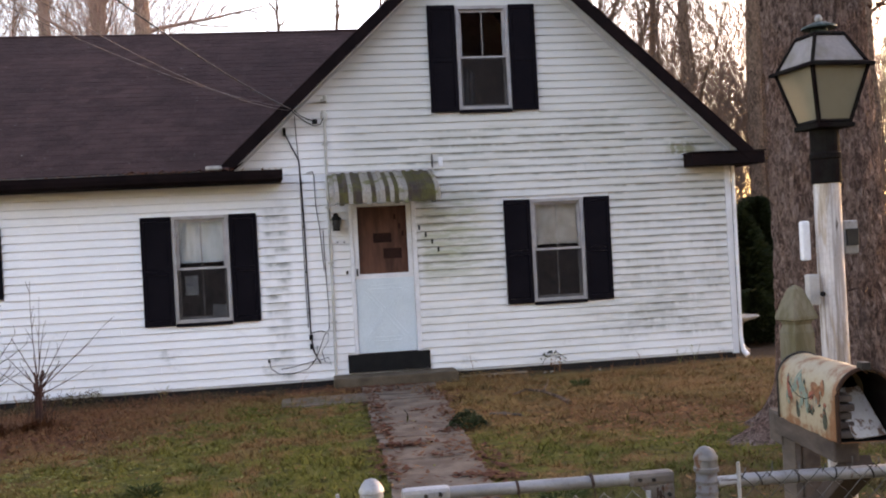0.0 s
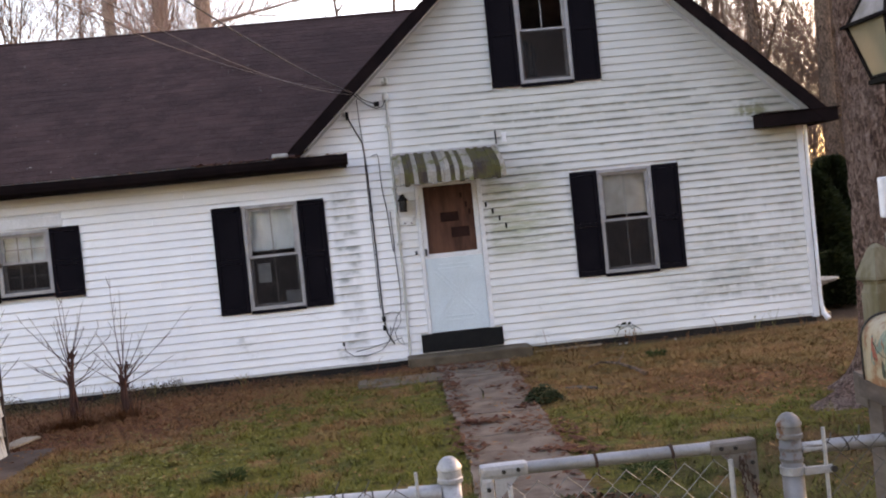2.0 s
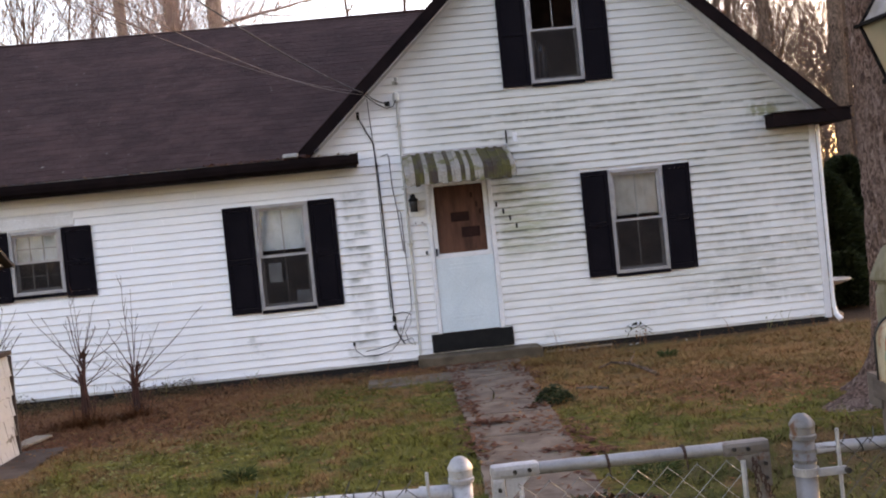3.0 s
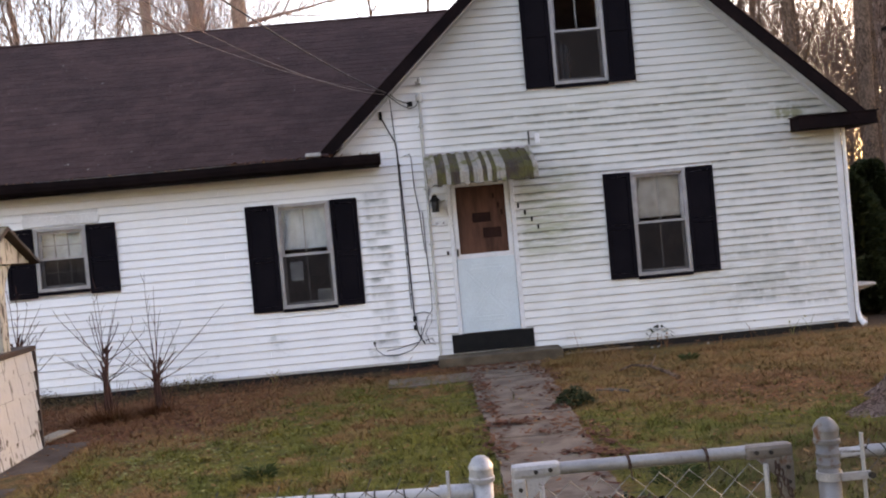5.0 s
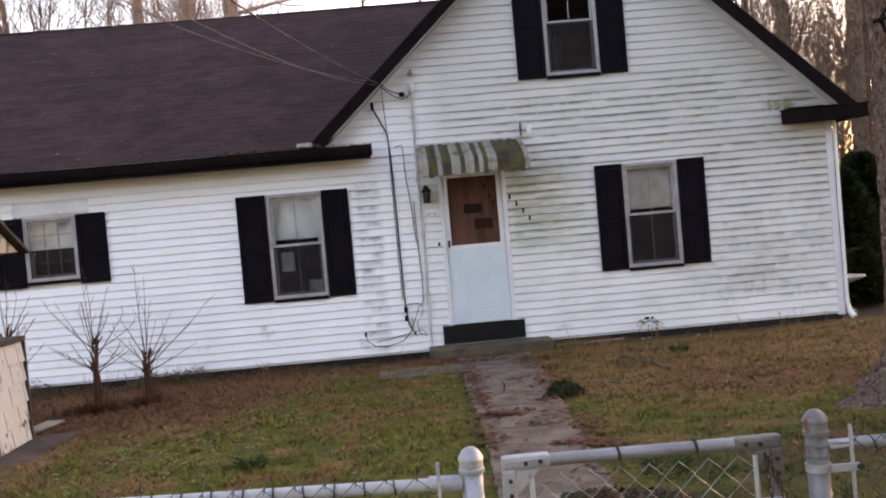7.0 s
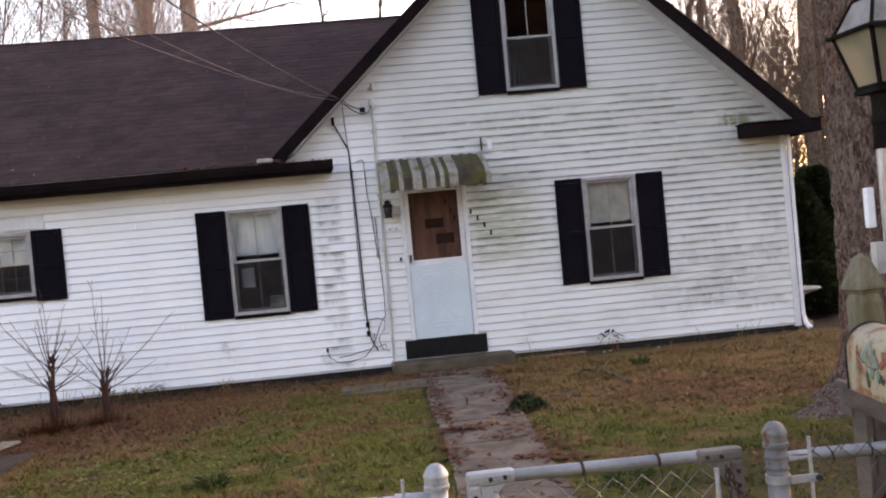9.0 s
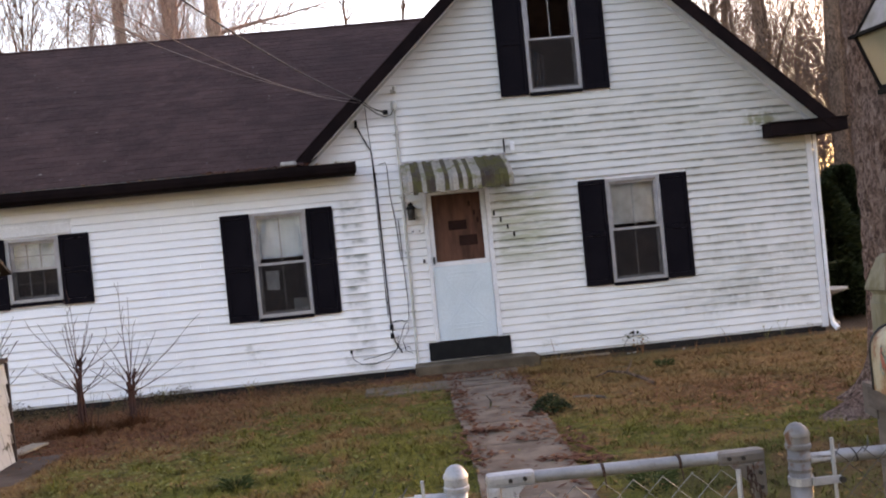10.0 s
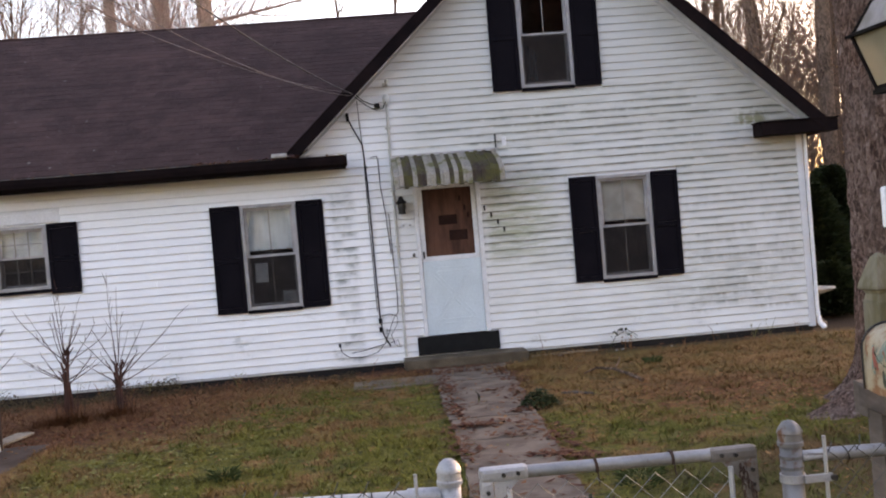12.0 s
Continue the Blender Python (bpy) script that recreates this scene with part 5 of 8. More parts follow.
def build_fences():
    left = thing("chain_link_fence", (-0.51, FY, 0), "galvanised chain-link fence beside the gate with silver post", "fence", "front fence")
    fence_post("post", -0.507, FY, 1.128, left, "silver painted steel post", PAINTED_POST, 0.006)
    for x in (-3.0, -5.5):
        fence_post("post", x, FY + 0.02, 1.20, left, "", PAINTED_POST)
    tubes("top_rail", [([(-0.545, FY, 1.030), (-1.5, FY + 0.01, 1.062), (-3.0, FY + 0.02, 1.10), (-5.6, FY + 0.02, 1.12)], 0.0185)], RAIL_PAINT, left, 14)
    tubes("rail_end", [([(-0.535, FY, 1.029), (-0.625, FY, 1.033)], 0.0235)], PAINTED_POST, left, 14)
    mesh_panel("wire_mesh", -5.5, -0.60, 0.04, 1.135, FY - 0.026, left, WIRE_DARK, True, 5, -0.017)
    tubes("tension_bar", [([(-0.600, FY - 0.028, 1.10), (-0.595, FY - 0.028, 0.05)], 0.0055)], PAINTED_POST, left, 6)
    for z in (0.955, 0.735, 0.40):
        bm = bmesh.new()
        band(bm, -0.512, FY, z, 0.030)
        box(bm, -0.605, -0.535, FY - 0.036, FY - 0.026, z - 0.011, z + 0.011, 0.002)
        part("tension_band", bm, PAINTED_POST, left)
        bm = bmesh.new()
        lathe(bm, [(0.0, -0.006), (0.009, -0.006), (0.009, 0.006), (0.0, 0.006)], (0, 0, 0), 8)
        bmesh.ops.transform(bm, matrix=Matrix.Translation((-0.605, FY - 0.042, z)) @ Matrix.Rotation(radians(90), 4, "X"), verts=bm.verts)
        part("bolt", bm, IRON, left)
    for i in range(16):
        x = -0.72 - i * 0.082 * 1.0
        z = 1.030 + (-0.545 - x) * 0.034
        bm = bmesh.new()
        lathe(bm, [(0.0188, -0.002), (0.0215, -0.002), (0.0215, 0.002), (0.0188, 0.002)], (0, 0, 0), 10)
        bmesh.ops.transform(bm, matrix=Matrix.Translation((x, FY + 0.0005, z)) @ Matrix.Rotation(radians(90 + (i % 3 - 1) * 6), 4, "Y"), verts=bm.verts)
        part("tie_wire", bm, IRON, left)
    right = thing("chain_link_fence", (0.43, FY, 0), "rusty chain-link fence with weathered grey post", "fence", "front fence")
    x0 = 0.445
    fence_post("post", x0, FY - 0.03, 1.146, right, "grey rusting steel post", AGED_STEEL, 0.0)
    for x in (3.2, 5.8):
        fence_post("post", x, FY - 0.02, 1.10, right, "", GALV_RUST)
    for z in (1.045, 1.015):
        bm = bmesh.new()
        lathe(bm, [(0.0302, -0.005), (0.0322, -0.004), (0.0322, 0.004), (0.0302, 0.005)], (x0, FY - 0.03, z), 18)
        part("post_ring", bm, AGED_STEEL, right)
    tubes("top_rail", [([(0.535, FY - 0.03, 1.041), (1.1, FY - 0.03, 1.027), (3.2, FY - 0.02, 1.02), (5.8, FY - 0.02, 1.02)], 0.0185)], GALV, right, 14)
    tubes("rail_end", [([(0.475, FY - 0.03, 1.042), (0.55, FY - 0.03, 1.041)], 0.015)], RAIL_PAINT, right, 10)
    mesh_panel("wire_mesh", 0.535, 5.8, 0.04, 1.052, FY - 0.056, right, WIRE_DARK, True, 9, -0.004)
    tubes("tension_bar", [([(0.528, FY - 0.06, 1.10), (0.533, FY - 0.06, 0.05)], 0.0055)], PAINTED_POST, right, 6)
    for z in (0.985, 0.67, 0.38):
        bm = bmesh.new()
        band(bm, x0, FY - 0.03, z, 0.0305)
        box(bm, x0 + 0.02, 0.545, FY - 0.066, FY - 0.056, z - 0.011, z + 0.011, 0.002)
        part("tension_band", bm, PAINTED_POST, right)
        bm = bmesh.new()
        lathe(bm, [(0.0, -0.006), (0.009, -0.006), (0.009, 0.006), (0.0, 0.006)], (0, 0, 0), 8)
        bmesh.ops.transform(bm, matrix=Matrix.Translation((0.545, FY - 0.07, z)) @ Matrix.Rotation(radians(90), 4, "X"), verts=bm.verts)
        part("bolt", bm, IRON, right)
    for i in range(9):
        x = 0.60 + i * 0.115
        bm = bmesh.new()
        lathe(bm, [(0.0188, -0.002), (0.0212, -0.002), (0.0212, 0.002), (0.0188, 0.002)], (0, 0, 0), 10)
        bmesh.ops.transform(bm, matrix=Matrix.Translation((x, FY - 0.03, 1.041 - 0.025 * (x - 0.535))) @ Matrix.Rotation(radians(70 + 17 * (i % 3)), 4, "Y"), verts=bm.verts)
        part("tie_wire", bm, IRON, right)


def build_gate():
    g = thing("chain_link_gate", (-0.42, FY, 0), "small chain-link gate with rusty corner plates and chain", "gate")
    xa, xb, za, zb = -0.405, 0.335, 1.072, 1.062
    y = FY
    tubes("top_rail", [([(xa - 0.012, y, za), (xb + 0.012, y, zb)], 0.0175)], GALV, g, 14)
    tubes("stile", [([(xa, y, za + 0.01), (xa + 0.006, y, 0.10)], 0.0175)], PAINTED_POST, g, 14)
    tubes("stile", [([(xb, y, zb + 0.01), (xb + 0.004, y, 0.10)], 0.0175)], GALV_RUST, g, 14)
    tubes("bottom_rail", [([(xa, y, 0.11), (xb, y, 0.10)], 0.0175)], GALV, g, 14)
    for x, z, s, m in ((xa, za, 1, PAINTED_POST), (xb, zb, -1, GALV_RUST)):
        bm = bmesh.new()
        lo, hi = sorted((x - s * 0.020, x + s * 0.115))
        box(bm, lo, hi, y - 0.022, y + 0.022, z - 0.0195, z + 0.0195, 0.012)
        lo, hi = sorted((x - s * 0.020, x + s * 0.017))
        box(bm, lo, hi, y - 0.022, y + 0.022, z - 0.115, z - 0.012, 0.012)
        vs = [bm.verts.new((x + s * a, yy, z + c)) for yy in (y - 0.020, y - 0.015) for a, c in ((0.018, -0.018), (0.085, -0.018), (0.018, -0.085))]
        for q in ((0, 1, 2), (5, 4, 3), (0, 3, 4, 1), (1, 4, 5, 2), (2, 5, 3, 0)):
            bm.faces.new([vs[i] for i in q])
        plate = part("corner_plate", bm, m, g, "bolted steel corner plate")
        for a, c in ((0.045, 0.0), (0.085, 0.002), (0.0, -0.045), (0.0, -0.085)):
            b2 = bmesh.new()
            lathe(b2, [(0.0, -0.004), (0.006, -0.004), (0.006, 0.004), (0.0, 0.004)], (0, 0, 0), 8)
            bmesh.ops.transform(b2, matrix=Matrix.Translation((x + s * a, y - 0.025, z + c)) @ Matrix.Rotation(radians(90), 4, "X"), verts=b2.verts)
            part("bolt", b2, IRON, plate)
    for x, m in ((xa + 0.058, PAINTED_POST), (xb - 0.062, PAINTED_POST)):
        tubes("tension_bar", [([(x, y - 0.024, za - 0.04), (x + 0.004, y - 0.024, 0.13)], 0.0075)], m, g, 6)
        for z in (0.90, 0.62, 0.30):
            s = -1 if x < 0 else 1
            lo, hi = sorted((x, x + s * 0.075))
            part("tension_band", newbox(lo, hi, y - 0.032, y - 0.016, z - 0.010, z + 0.010, 0.002), m, g)
    mesh_panel("wire_mesh", xa + 0.055, xb - 0.055, 0.13, za - 0.045, y - 0.026, g, WIRE, False, 3)
    for x in (-0.10, 0.115):
        bm = bmesh.new()
        lathe(bm, [(0.0176, -0.004), (0.0205, -0.004), (0.0205, 0.004), (0.0176, 0.004)], (0, 0, 0), 12)
        bmesh.ops.transform(bm, matrix=Matrix.Translation((x, y, za - 0.004)) @ Matrix.Rotation(radians(84), 4, "Y"), verts=bm.verts)
        part("tie_wire", bm, RUST, g, "rusty tie wire")
        tubes("tie_wire", [([(x, y - 0.02, za - 0.01), (x + 0.004, y - 0.024, za - 0.05)], 0.002)], RUST, g, 4)
    # hinge between post and gate
    bm = bmesh.new()
    band(bm, -0.511, y, 0.925, 0.030, 0.032)
    box(bm, -0.485, -0.440, y - 0.030, y - 0.004, 0.912, 0.942, 0.008)
    lathe(bm, [(0.0, -0.03), (0.010, -0.03), (0.010, 0.03), (0.0, 0.03)], (-0.452, y - 0.018, 0.922), 10)
    band(bm, xa, y, 0.885, 0.0178, 0.032)
    box(bm, -0.448, xa, y - 0.024, y - 0.004, 0.872, 0.898, 0.006)
    part("hinge", bm, PAINTED_POST, g)
    # latch arm and chain
    part("latch_band", newbox(xb - 0.075, xb + 0.022, y - 0.034, y - 0.016, 0.803, 0.830, 0.003), GALV_RUST, g)
    tubes("latch_bar", [([(xb + 0.012, y - 0.034, 0.820), (0.445, y - 0.062, 0.818)], 0.008)], RUST, g, 8, "rusty latch bar")
    for line, n in (([(xb - 0.038, y - 0.036, 1.03), (xb - 0.030, y - 0.040, 0.93), (xb - 0.020, y - 0.040, 0.83), (xb - 0.014, y - 0.038, 0.73)], 17), ([(xb - 0.03, y - 0.036, 1.02), (xb - 0.005, y - 0.044, 0.95), (xb + 0.024, y - 0.046, 0.86), (xb + 0.030, y - 0.044, 0.74)], 17)):
        V, F = [], []
        for i in range(n):
            t = i / (n - 1) * (len(line) - 1)
            k = min(int(t), len(line) - 2)
            c = Vector(line[k]).lerp(Vector(line[k + 1]), t - k)
            ring = []
            for q in range(9):
                a = 2 * math.pi * q / 8
                off = Vector((0.006 * math.cos(a), 0, 0.0115 * math.sin(a))) if i % 2 else Vector((0, 0.006 * math.cos(a), 0.0115 * math.sin(a)))
                ring.append(c + off)
            tube_into(V, F, ring, 0.0022, 4, False)
        raw("chain", V, F, RUST, g, "rusty link chain", smooth=True)
    bm = newbox(xb + 0.018, xb + 0.036, y - 0.054, y - 0.040, 0.714, 0.739, 0.004)
    part("red_tag", bm, worn("red_plastic", (0.45, 0.04, 0.03), (0.30, 0.03, 0.02), 20, 80, 0.5), g, "small red plastic tag")


build_fences()
build_gate()


# ---------- lamp post ----------
ROOF_PANE = worn("milky_roof_pane", (0.25, 0.225, 0.215), (0.17, 0.150, 0.125), 9, 60, 0.6, spec=0.2)


def build_lamp_post():
    cx, cy = 1.205, -9.85
    L = thing("street_lamp", (cx, cy, ground_z(cx, cy)), "old garden lamp post with green-black lantern and peeling white paint", "lamp post")
    V, F = [], []
    prof = [(0.049, -0.1), (0.048, 0.5), (0.047, 1.0), (0.0465, 1.5), (0.046, 1.915)]
    n = 22
    for r0, z in prof:
        for k in range(n):
            a = 2 * math.pi * k / n
            rr = r0 * (1 + 0.02 * math.sin(a * 3 + z * 4))
            V.append((cx + 0.012 * (1.9 - z) * 0.3 + rr * math.cos(a), cy + rr * math.sin(a), z))
    for i in range(len(prof) - 1):
        for k in range(n):
            k2 = (k + 1) % n
            F.append((i * n + k, i * n + k2, (i + 1) * n + k2, (i + 1) * n + k))
    raw("post", V, F, LAMP_PAINT, L, "peeling white painted post", smooth=True)
    bm = bmesh.new()
    lathe(bm, [(0.050, 0.0), (0.053, 0.004), (0.052, 0.085), (0.056, 0.09), (0.056, 0.105), (0.050, 0.112), (0.050, 0.19), (0.058, 0.2), (0.0, 0.2)], (cx, cy, 1.905), 22)
    part("collar", bm, LAMP_METAL, L, "dark green metal collar", smooth=False)
    z0, z1, z2 = 2.120, 2.316, 2.428
    b0, b1, b2 = 0.062, 0.111, 0.058
    rot = Matrix.Translation((cx, cy, 0)) @ Matrix.Rotation(radians(5), 4, "Z")
    corner = [(1, 1), (-1, 1), (-1, -1), (1, -1)]
    V, F = [], []
    for sx, sy in corner:
        tube_into(V, F, [rot @ Vector((sx * b0, sy * b0, z0)), rot @ Vector((sx * b1, sy * b1, z1))], 0.0085, 4)
        tube_into(V, F, [rot @ Vector((sx * b1, sy * b1, z1)), rot @ Vector((sx * b2, sy * b2, z2))], 0.0068, 4)
    for b, z, r0 in ((b0, z0, 0.011), (b2, z2, 0.009)):
        for i in range(4):
            p, q = corner[i], corner[(i + 1) % 4]
            tube_into(V, F, [rot @ Vector((p[0] * b, p[1] * b, z)), rot @ Vector((q[0] * b, q[1] * b, z))], r0, 4)
    raw("lantern_frame", V, F, LAMP_METAL, L)
    bm = bmesh.new()
    for i in range(4):
        p, q = corner[i], corner[(i + 1) % 4]
        vs = []
        for k, zz in ((b1 + 0.018, z1 - 0.009), (b1 + 0.018, z1 + 0.001), (b1 - 0.010, z1 + 0.012), (b1 - 0.012, z1 - 0.006)):
            vs.append([bm.verts.new(rot @ Vector((c[0] * k, c[1] * k, zz))) for c in (p, q)])
        for j in range(4):
            a, b = vs[j], vs[(j + 1) % 4]
            bm.faces.new((a[0], a[1], b[1], b[0]))
    part("eave_rim", bm, LAMP_METAL, L)
    for i in range(4):
        p, q = corner[i], corner[(i + 1) % 4]
        for nm, ba, za, bb, zb, m in (("pane", b0, z0, b1, z1, LAMP_GLASS), ("roof_pane", b1 - 0.006, z1 + 0.006, b2, z2, ROOF_PANE)):
            bm = bmesh.new()
            mid = Vector(((p[0] + q[0]) / 2, (p[1] + q[1]) / 2, 0)).normalized() * 0.004
            vs = []
            for off in (Vector((0, 0, 0)), -mid):
                vs.append([bm.verts.new(rot @ (Vector((c[0] * b, c[1] * b, z)) + off)) for c, b, z in ((p, ba, za), (q, ba, za), (q, bb, zb), (p, bb, zb))])
            bm.faces.new(vs[0])
            bm.faces.new(vs[1][::-1])
            for j in range(4):
                k = (j + 1) % 4
                bm.faces.new((vs[0][j], vs[0][k], vs[1][k], vs[1][j]))
            ob = part(nm, bm, m, L, "dirty glass pane" if nm == "pane" else "grey glass roof pane")
            ob.visible_shadow = False if nm == "pane" else True
    bm = bmesh.new()
    box(bm, -0.074, 0.074, -0.074, 0.074, z0 - 0.022, z0 - 0.004, 0.004, rot)
    part("lantern_base", bm, LAMP_METAL, L)
    bm = bmesh.new()
    lathe(bm, [(0.0, -0.004), (0.052, -0.002), (0.045, 0.008), (0.030, 0.014), (0.030, 0.024), (0.062, 0.026), (0.060, 0.032), (0.030, 0.046), (0.012, 0.052), (0.0, 0.053)], (cx, cy, z2 + 0.004), 20)
    part("vent_cap", bm, VERDIGRIS, L, "verdigris green vent cap", smooth=True)
    bm = bmesh.new()
    lathe(bm, [(0.006, 0.0), (0.012, 0.006), (0.014, 0.016), (0.009, 0.026), (0.0, 0.030)], (cx, cy, z2 + 0.052), 12)
    part("finial", bm, STONE, L, "pale knob finial", smooth=True)
    bm = bmesh.new()
    lathe(bm, [(0.0, 0.0), (0.022, 0.004), (0.022, 0.05), (0.010, 0.06), (0.030, 0.10), (0.026, 0.14), (0.0, 0.15)], (cx, cy, z0), 14)
    part("bulb", bm, GREY_WOOD, L, smooth=True)
    part("photocell", newbox(cx - 0.118, cx - 0.088, cy - 0.03, cy + 0.0, 1.635, 1.775, 0.008), WHITE, L, "white reflector strip")
    part("photocell", newbox(cx - 0.105, cx - 0.064, cy - 0.035, cy, 1.475, 1.585, 0.006), STONE, L, "small white sensor box")
    eye = bmesh.new()
    lathe(eye, [(0.0, -0.005), (0.009, -0.005), (0.009, 0.005), (0.0, 0.005)], (0, 0, 0), 10)
    bmesh.ops.transform(eye, matrix=Matrix.Translation((cx - 0.062, cy - 0.045, 1.515)) @ Matrix.Rotation(radians(90), 4, "X"), verts=eye.verts)
    part("sensor_eye", eye, BLACK, L)
    part("outlet_box", newbox(cx + 0.046, cx + 0.10, cy - 0.02, cy + 0.03, 1.65, 1.77, 0.006), GALV, L, "grey weathered outlet box")
    part("outlet_cover", newbox(cx + 0.050, cx + 0.096, cy - 0.03, cy - 0.02, 1.68, 1.74, 0.003), IRON, L)
    tubes("wire_tie", [([(cx + 0.05 * math.cos(a), cy + 0.05 * math.sin(a), 1.26) for a in np.linspace(0, 2 * math.pi, 17)], 0.002)], IRON, L, 4)
    tubes("hook", [([(cx + 0.04, cy - 0.03, 1.52), (cx + 0.075, cy - 0.05, 1.53), (cx + 0.095, cy - 0.05, 1.51), (cx + 0.105, cy - 0.05, 1.535)], 0.004)], RUST, L, 5)


build_lamp_post()


# ---------- mailbox and its post ----------
def build_mailbox():
    px, py = 0.990, -9.985
    gz = ground_z(px, py)
    P = thing("mailbox_post", (px, py, gz), "weathered green-grey wooden post with pointed top and mailbox arm", "post")
    rot = Matrix.Translation((px, py, 0)) @ Matrix.Rotation(radians(14), 4, "Z")
    part("upright", newbox(-0.043, 0.043, -0.038, 0.038, 1.17, 1.40, 0.006, rot), OLD_WOOD, P)
    # post darker below the arm than above it
    part("lower_upright", newbox(-0.030, 0.043, -0.037, 0.037, gz - 0.1, 1.168, 0.006, rot), ARM_WOOD, P, "dark grey-brown lower part of the post")
    part("side_board", newbox(-0.060, -0.032, -0.030, 0.034, gz - 0.1, 1.15, 0.004, rot), GREY_WOOD, P, "pale grey board nailed to the post")
    bm = bmesh.new()
    rows = [(0.050, 1.40), (0.046, 1.405), (0.040, 1.425), (0.046, 1.437), (0.060, 1.442), (0.060, 1.452), (0.042, 1.50), (0.022, 1.545), (0.006, 1.558)]
    rings = [[bm.verts.new(rot @ Vector((sx * r0 * 0.86, sy * r0 * 0.76, z))) for sx, sy in ((1, 1), (-1, 1), (-1, -1), (1, -1))] for r0, z in rows]
    for a, b in zip(rings, rings[1:]):
        for k in range(4):
            bm.faces.new((a[k], a[(k + 1) % 4], b[(k + 1) % 4], b[k]))
    bm.faces.new(rings[-1])
    bm.faces.new(rings[0])
    part("pointed_cap", bm, OLD_WOOD, P, "mossy pointed post cap")
    turn = radians(6.0)
    arm = Matrix.Translation((0.955, -9.93, 0.995)) @ Matrix.Rotation(-turn, 4, "Z")
    bm = newbox(-0.038, 0.038, -0.475, 0.0, 0.055, 0.125, 0.006, m=arm)
    part("arm", bm, ARM_WOOD, P, "dark grey-brown wooden arm under the mailbox")
    bm = newbox(-0.03, 0.10, -0.05, 0.06, 0.02, 0.13, 0.004, m=arm)
    part("cleat", bm, GREY_WOOD, P)
    V, F = [], []
    a, b = Vector((0.945, -10.40, 1.04)), Vector((0.995, -10.01, 0.76))
    d = (b - a)
    m = Matrix.Translation((a + b) / 2) @ d.to_track_quat("Z", "X").to_matrix().to_4x4()
    bm = newbox(-0.030, 0.030, -0.042, 0.042, -d.length / 2, d.length / 2, 0.004, m=m)
    part("brace", bm, DARK_WOOD, P, "dark wet diagonal brace")
    # the box: axis along local y, opening at -y
    M = thing("mailbox", (0.925, -10.04, 1.128), "rusty cream mailbox with faded painted flowers, open and stuffed", "mailbox")
    M.matrix_basis = Matrix.Translation((0.975, -10.03, 1.122)) @ Matrix.Rotation(-turn, 4, "Z")

    def local(ob):
        ob.matrix_parent_inverse = Matrix.Identity(4)
        return ob
    w, h, ln = 0.083, 0.212, 0.45
    arch = [(-w, 0.0), (-w, 0.065), (-w, 0.12)] + [(-w * math.cos(a), 0.128 + (h - 0.128) * math.sin(a)) for a in np.linspace(0.12, math.pi - 0.12, 15)] + [(w, 0.12), (w, 0.065), (w, 0.0)]
    bm = bmesh.new()
    rings = []
    for y in list(np.linspace(0.0, -ln, 13)):
        k = 1 + 0.012 * math.sin(y * 31)
        rings.append([bm.verts.new((x * k, y, z + 0.002 * math.sin(y * 47 + x * 40))) for x, z in arch])
    for a, b in zip(rings, rings[1:]):
        for i in range(len(arch) - 1):
            bm.faces.new((a[i], a[i + 1], b[i + 1], b[i]))
        bm.faces.new((a[-1], a[0], b[0], b[-1]))
    shell = local(part("shell", bm, MAILBOX, M, "cream painted rusting steel shell", smooth=True))
    shell.modifiers.new("thickness", "SOLIDIFY").thickness = 0.003
    # separate near-black lining that darkens the inside of the box
    bm = bmesh.new()
    rings = [[bm.verts.new((x * 0.955, y, 0.004 + z * 0.965)) for x, z in arch] for y in (-0.012, -ln - 0.0005)]
    for i in range(len(arch)):
        k = (i + 1) % len(arch)
        bm.faces.new((rings[0][i], rings[0][k], rings[1][k], rings[1][i]))
    bm.faces.new(rings[0])
    local(part("lining", bm, LAMP_METAL, M, "near-black lining of the box"))
    bm = bmesh.new()
    vs = [[bm.verts.new((x, y, z)) for x, z in arch] for y in (-0.001, 0.004)]
    bm.faces.new(vs[0])
    bm.faces.new(vs[1][::-1])
    for i in range(len(arch)):
        k = (i + 1) % len(arch)
        bm.faces.new((vs[0][i], vs[0][k], vs[1][k], vs[1][i]))
    local(part("back_plate", bm, MAILBOX, M))
    V, F = [], []
    tube_into(V, F, [(x * 1.02, -ln, z + 0.002) for x, z in arch], 0.0065, 6)
    local(raw("front_rim", V, F, RIM_RUST, M, "dark rusted front rim"))
    V, F = [], []
    tube_into(V, F, [(x * 1.015, -0.004, z + 0.002) for x, z in arch], 0.004, 5)
    local(raw("rear_rim", V, F, IRON, M))
    local(part("catch", newbox(-0.014, 0.016, -ln - 0.012, -ln + 0.02, h - 0.002, h + 0.022, 0.004), IRON, M))
    # faded flowers painted on the side
    def petal(y0, z0, long, wide, turn_, paint):
        vs, n = [], 10
        for k in range(n):
            a = 2 * math.pi * k / n
            u, v = long * math.cos(a), wide * math.sin(a) * (1 - 0.35 * math.cos(a))
            yy, zz = y0 + u * math.cos(turn_) - v * math.sin(turn_), z0 + u * math.sin(turn_) + v * math.cos(turn_)
            xx = w * 1.013 if zz < 0.128 else w * 1.013 * math.sqrt(max(0.0, 1 - ((zz - 0.128) / (h - 0.128)) ** 2))
            vs.append((-xx - 0.0014, yy, zz + 0.001))
        yy, zz = y0, z0
        xx = w * 1.013 if zz < 0.128 else w * 1.013 * math.sqrt(max(0.0, 1 - ((zz - 0.128) / (h - 0.128)) ** 2))
        vs.append((-xx - 0.0022, yy, zz))
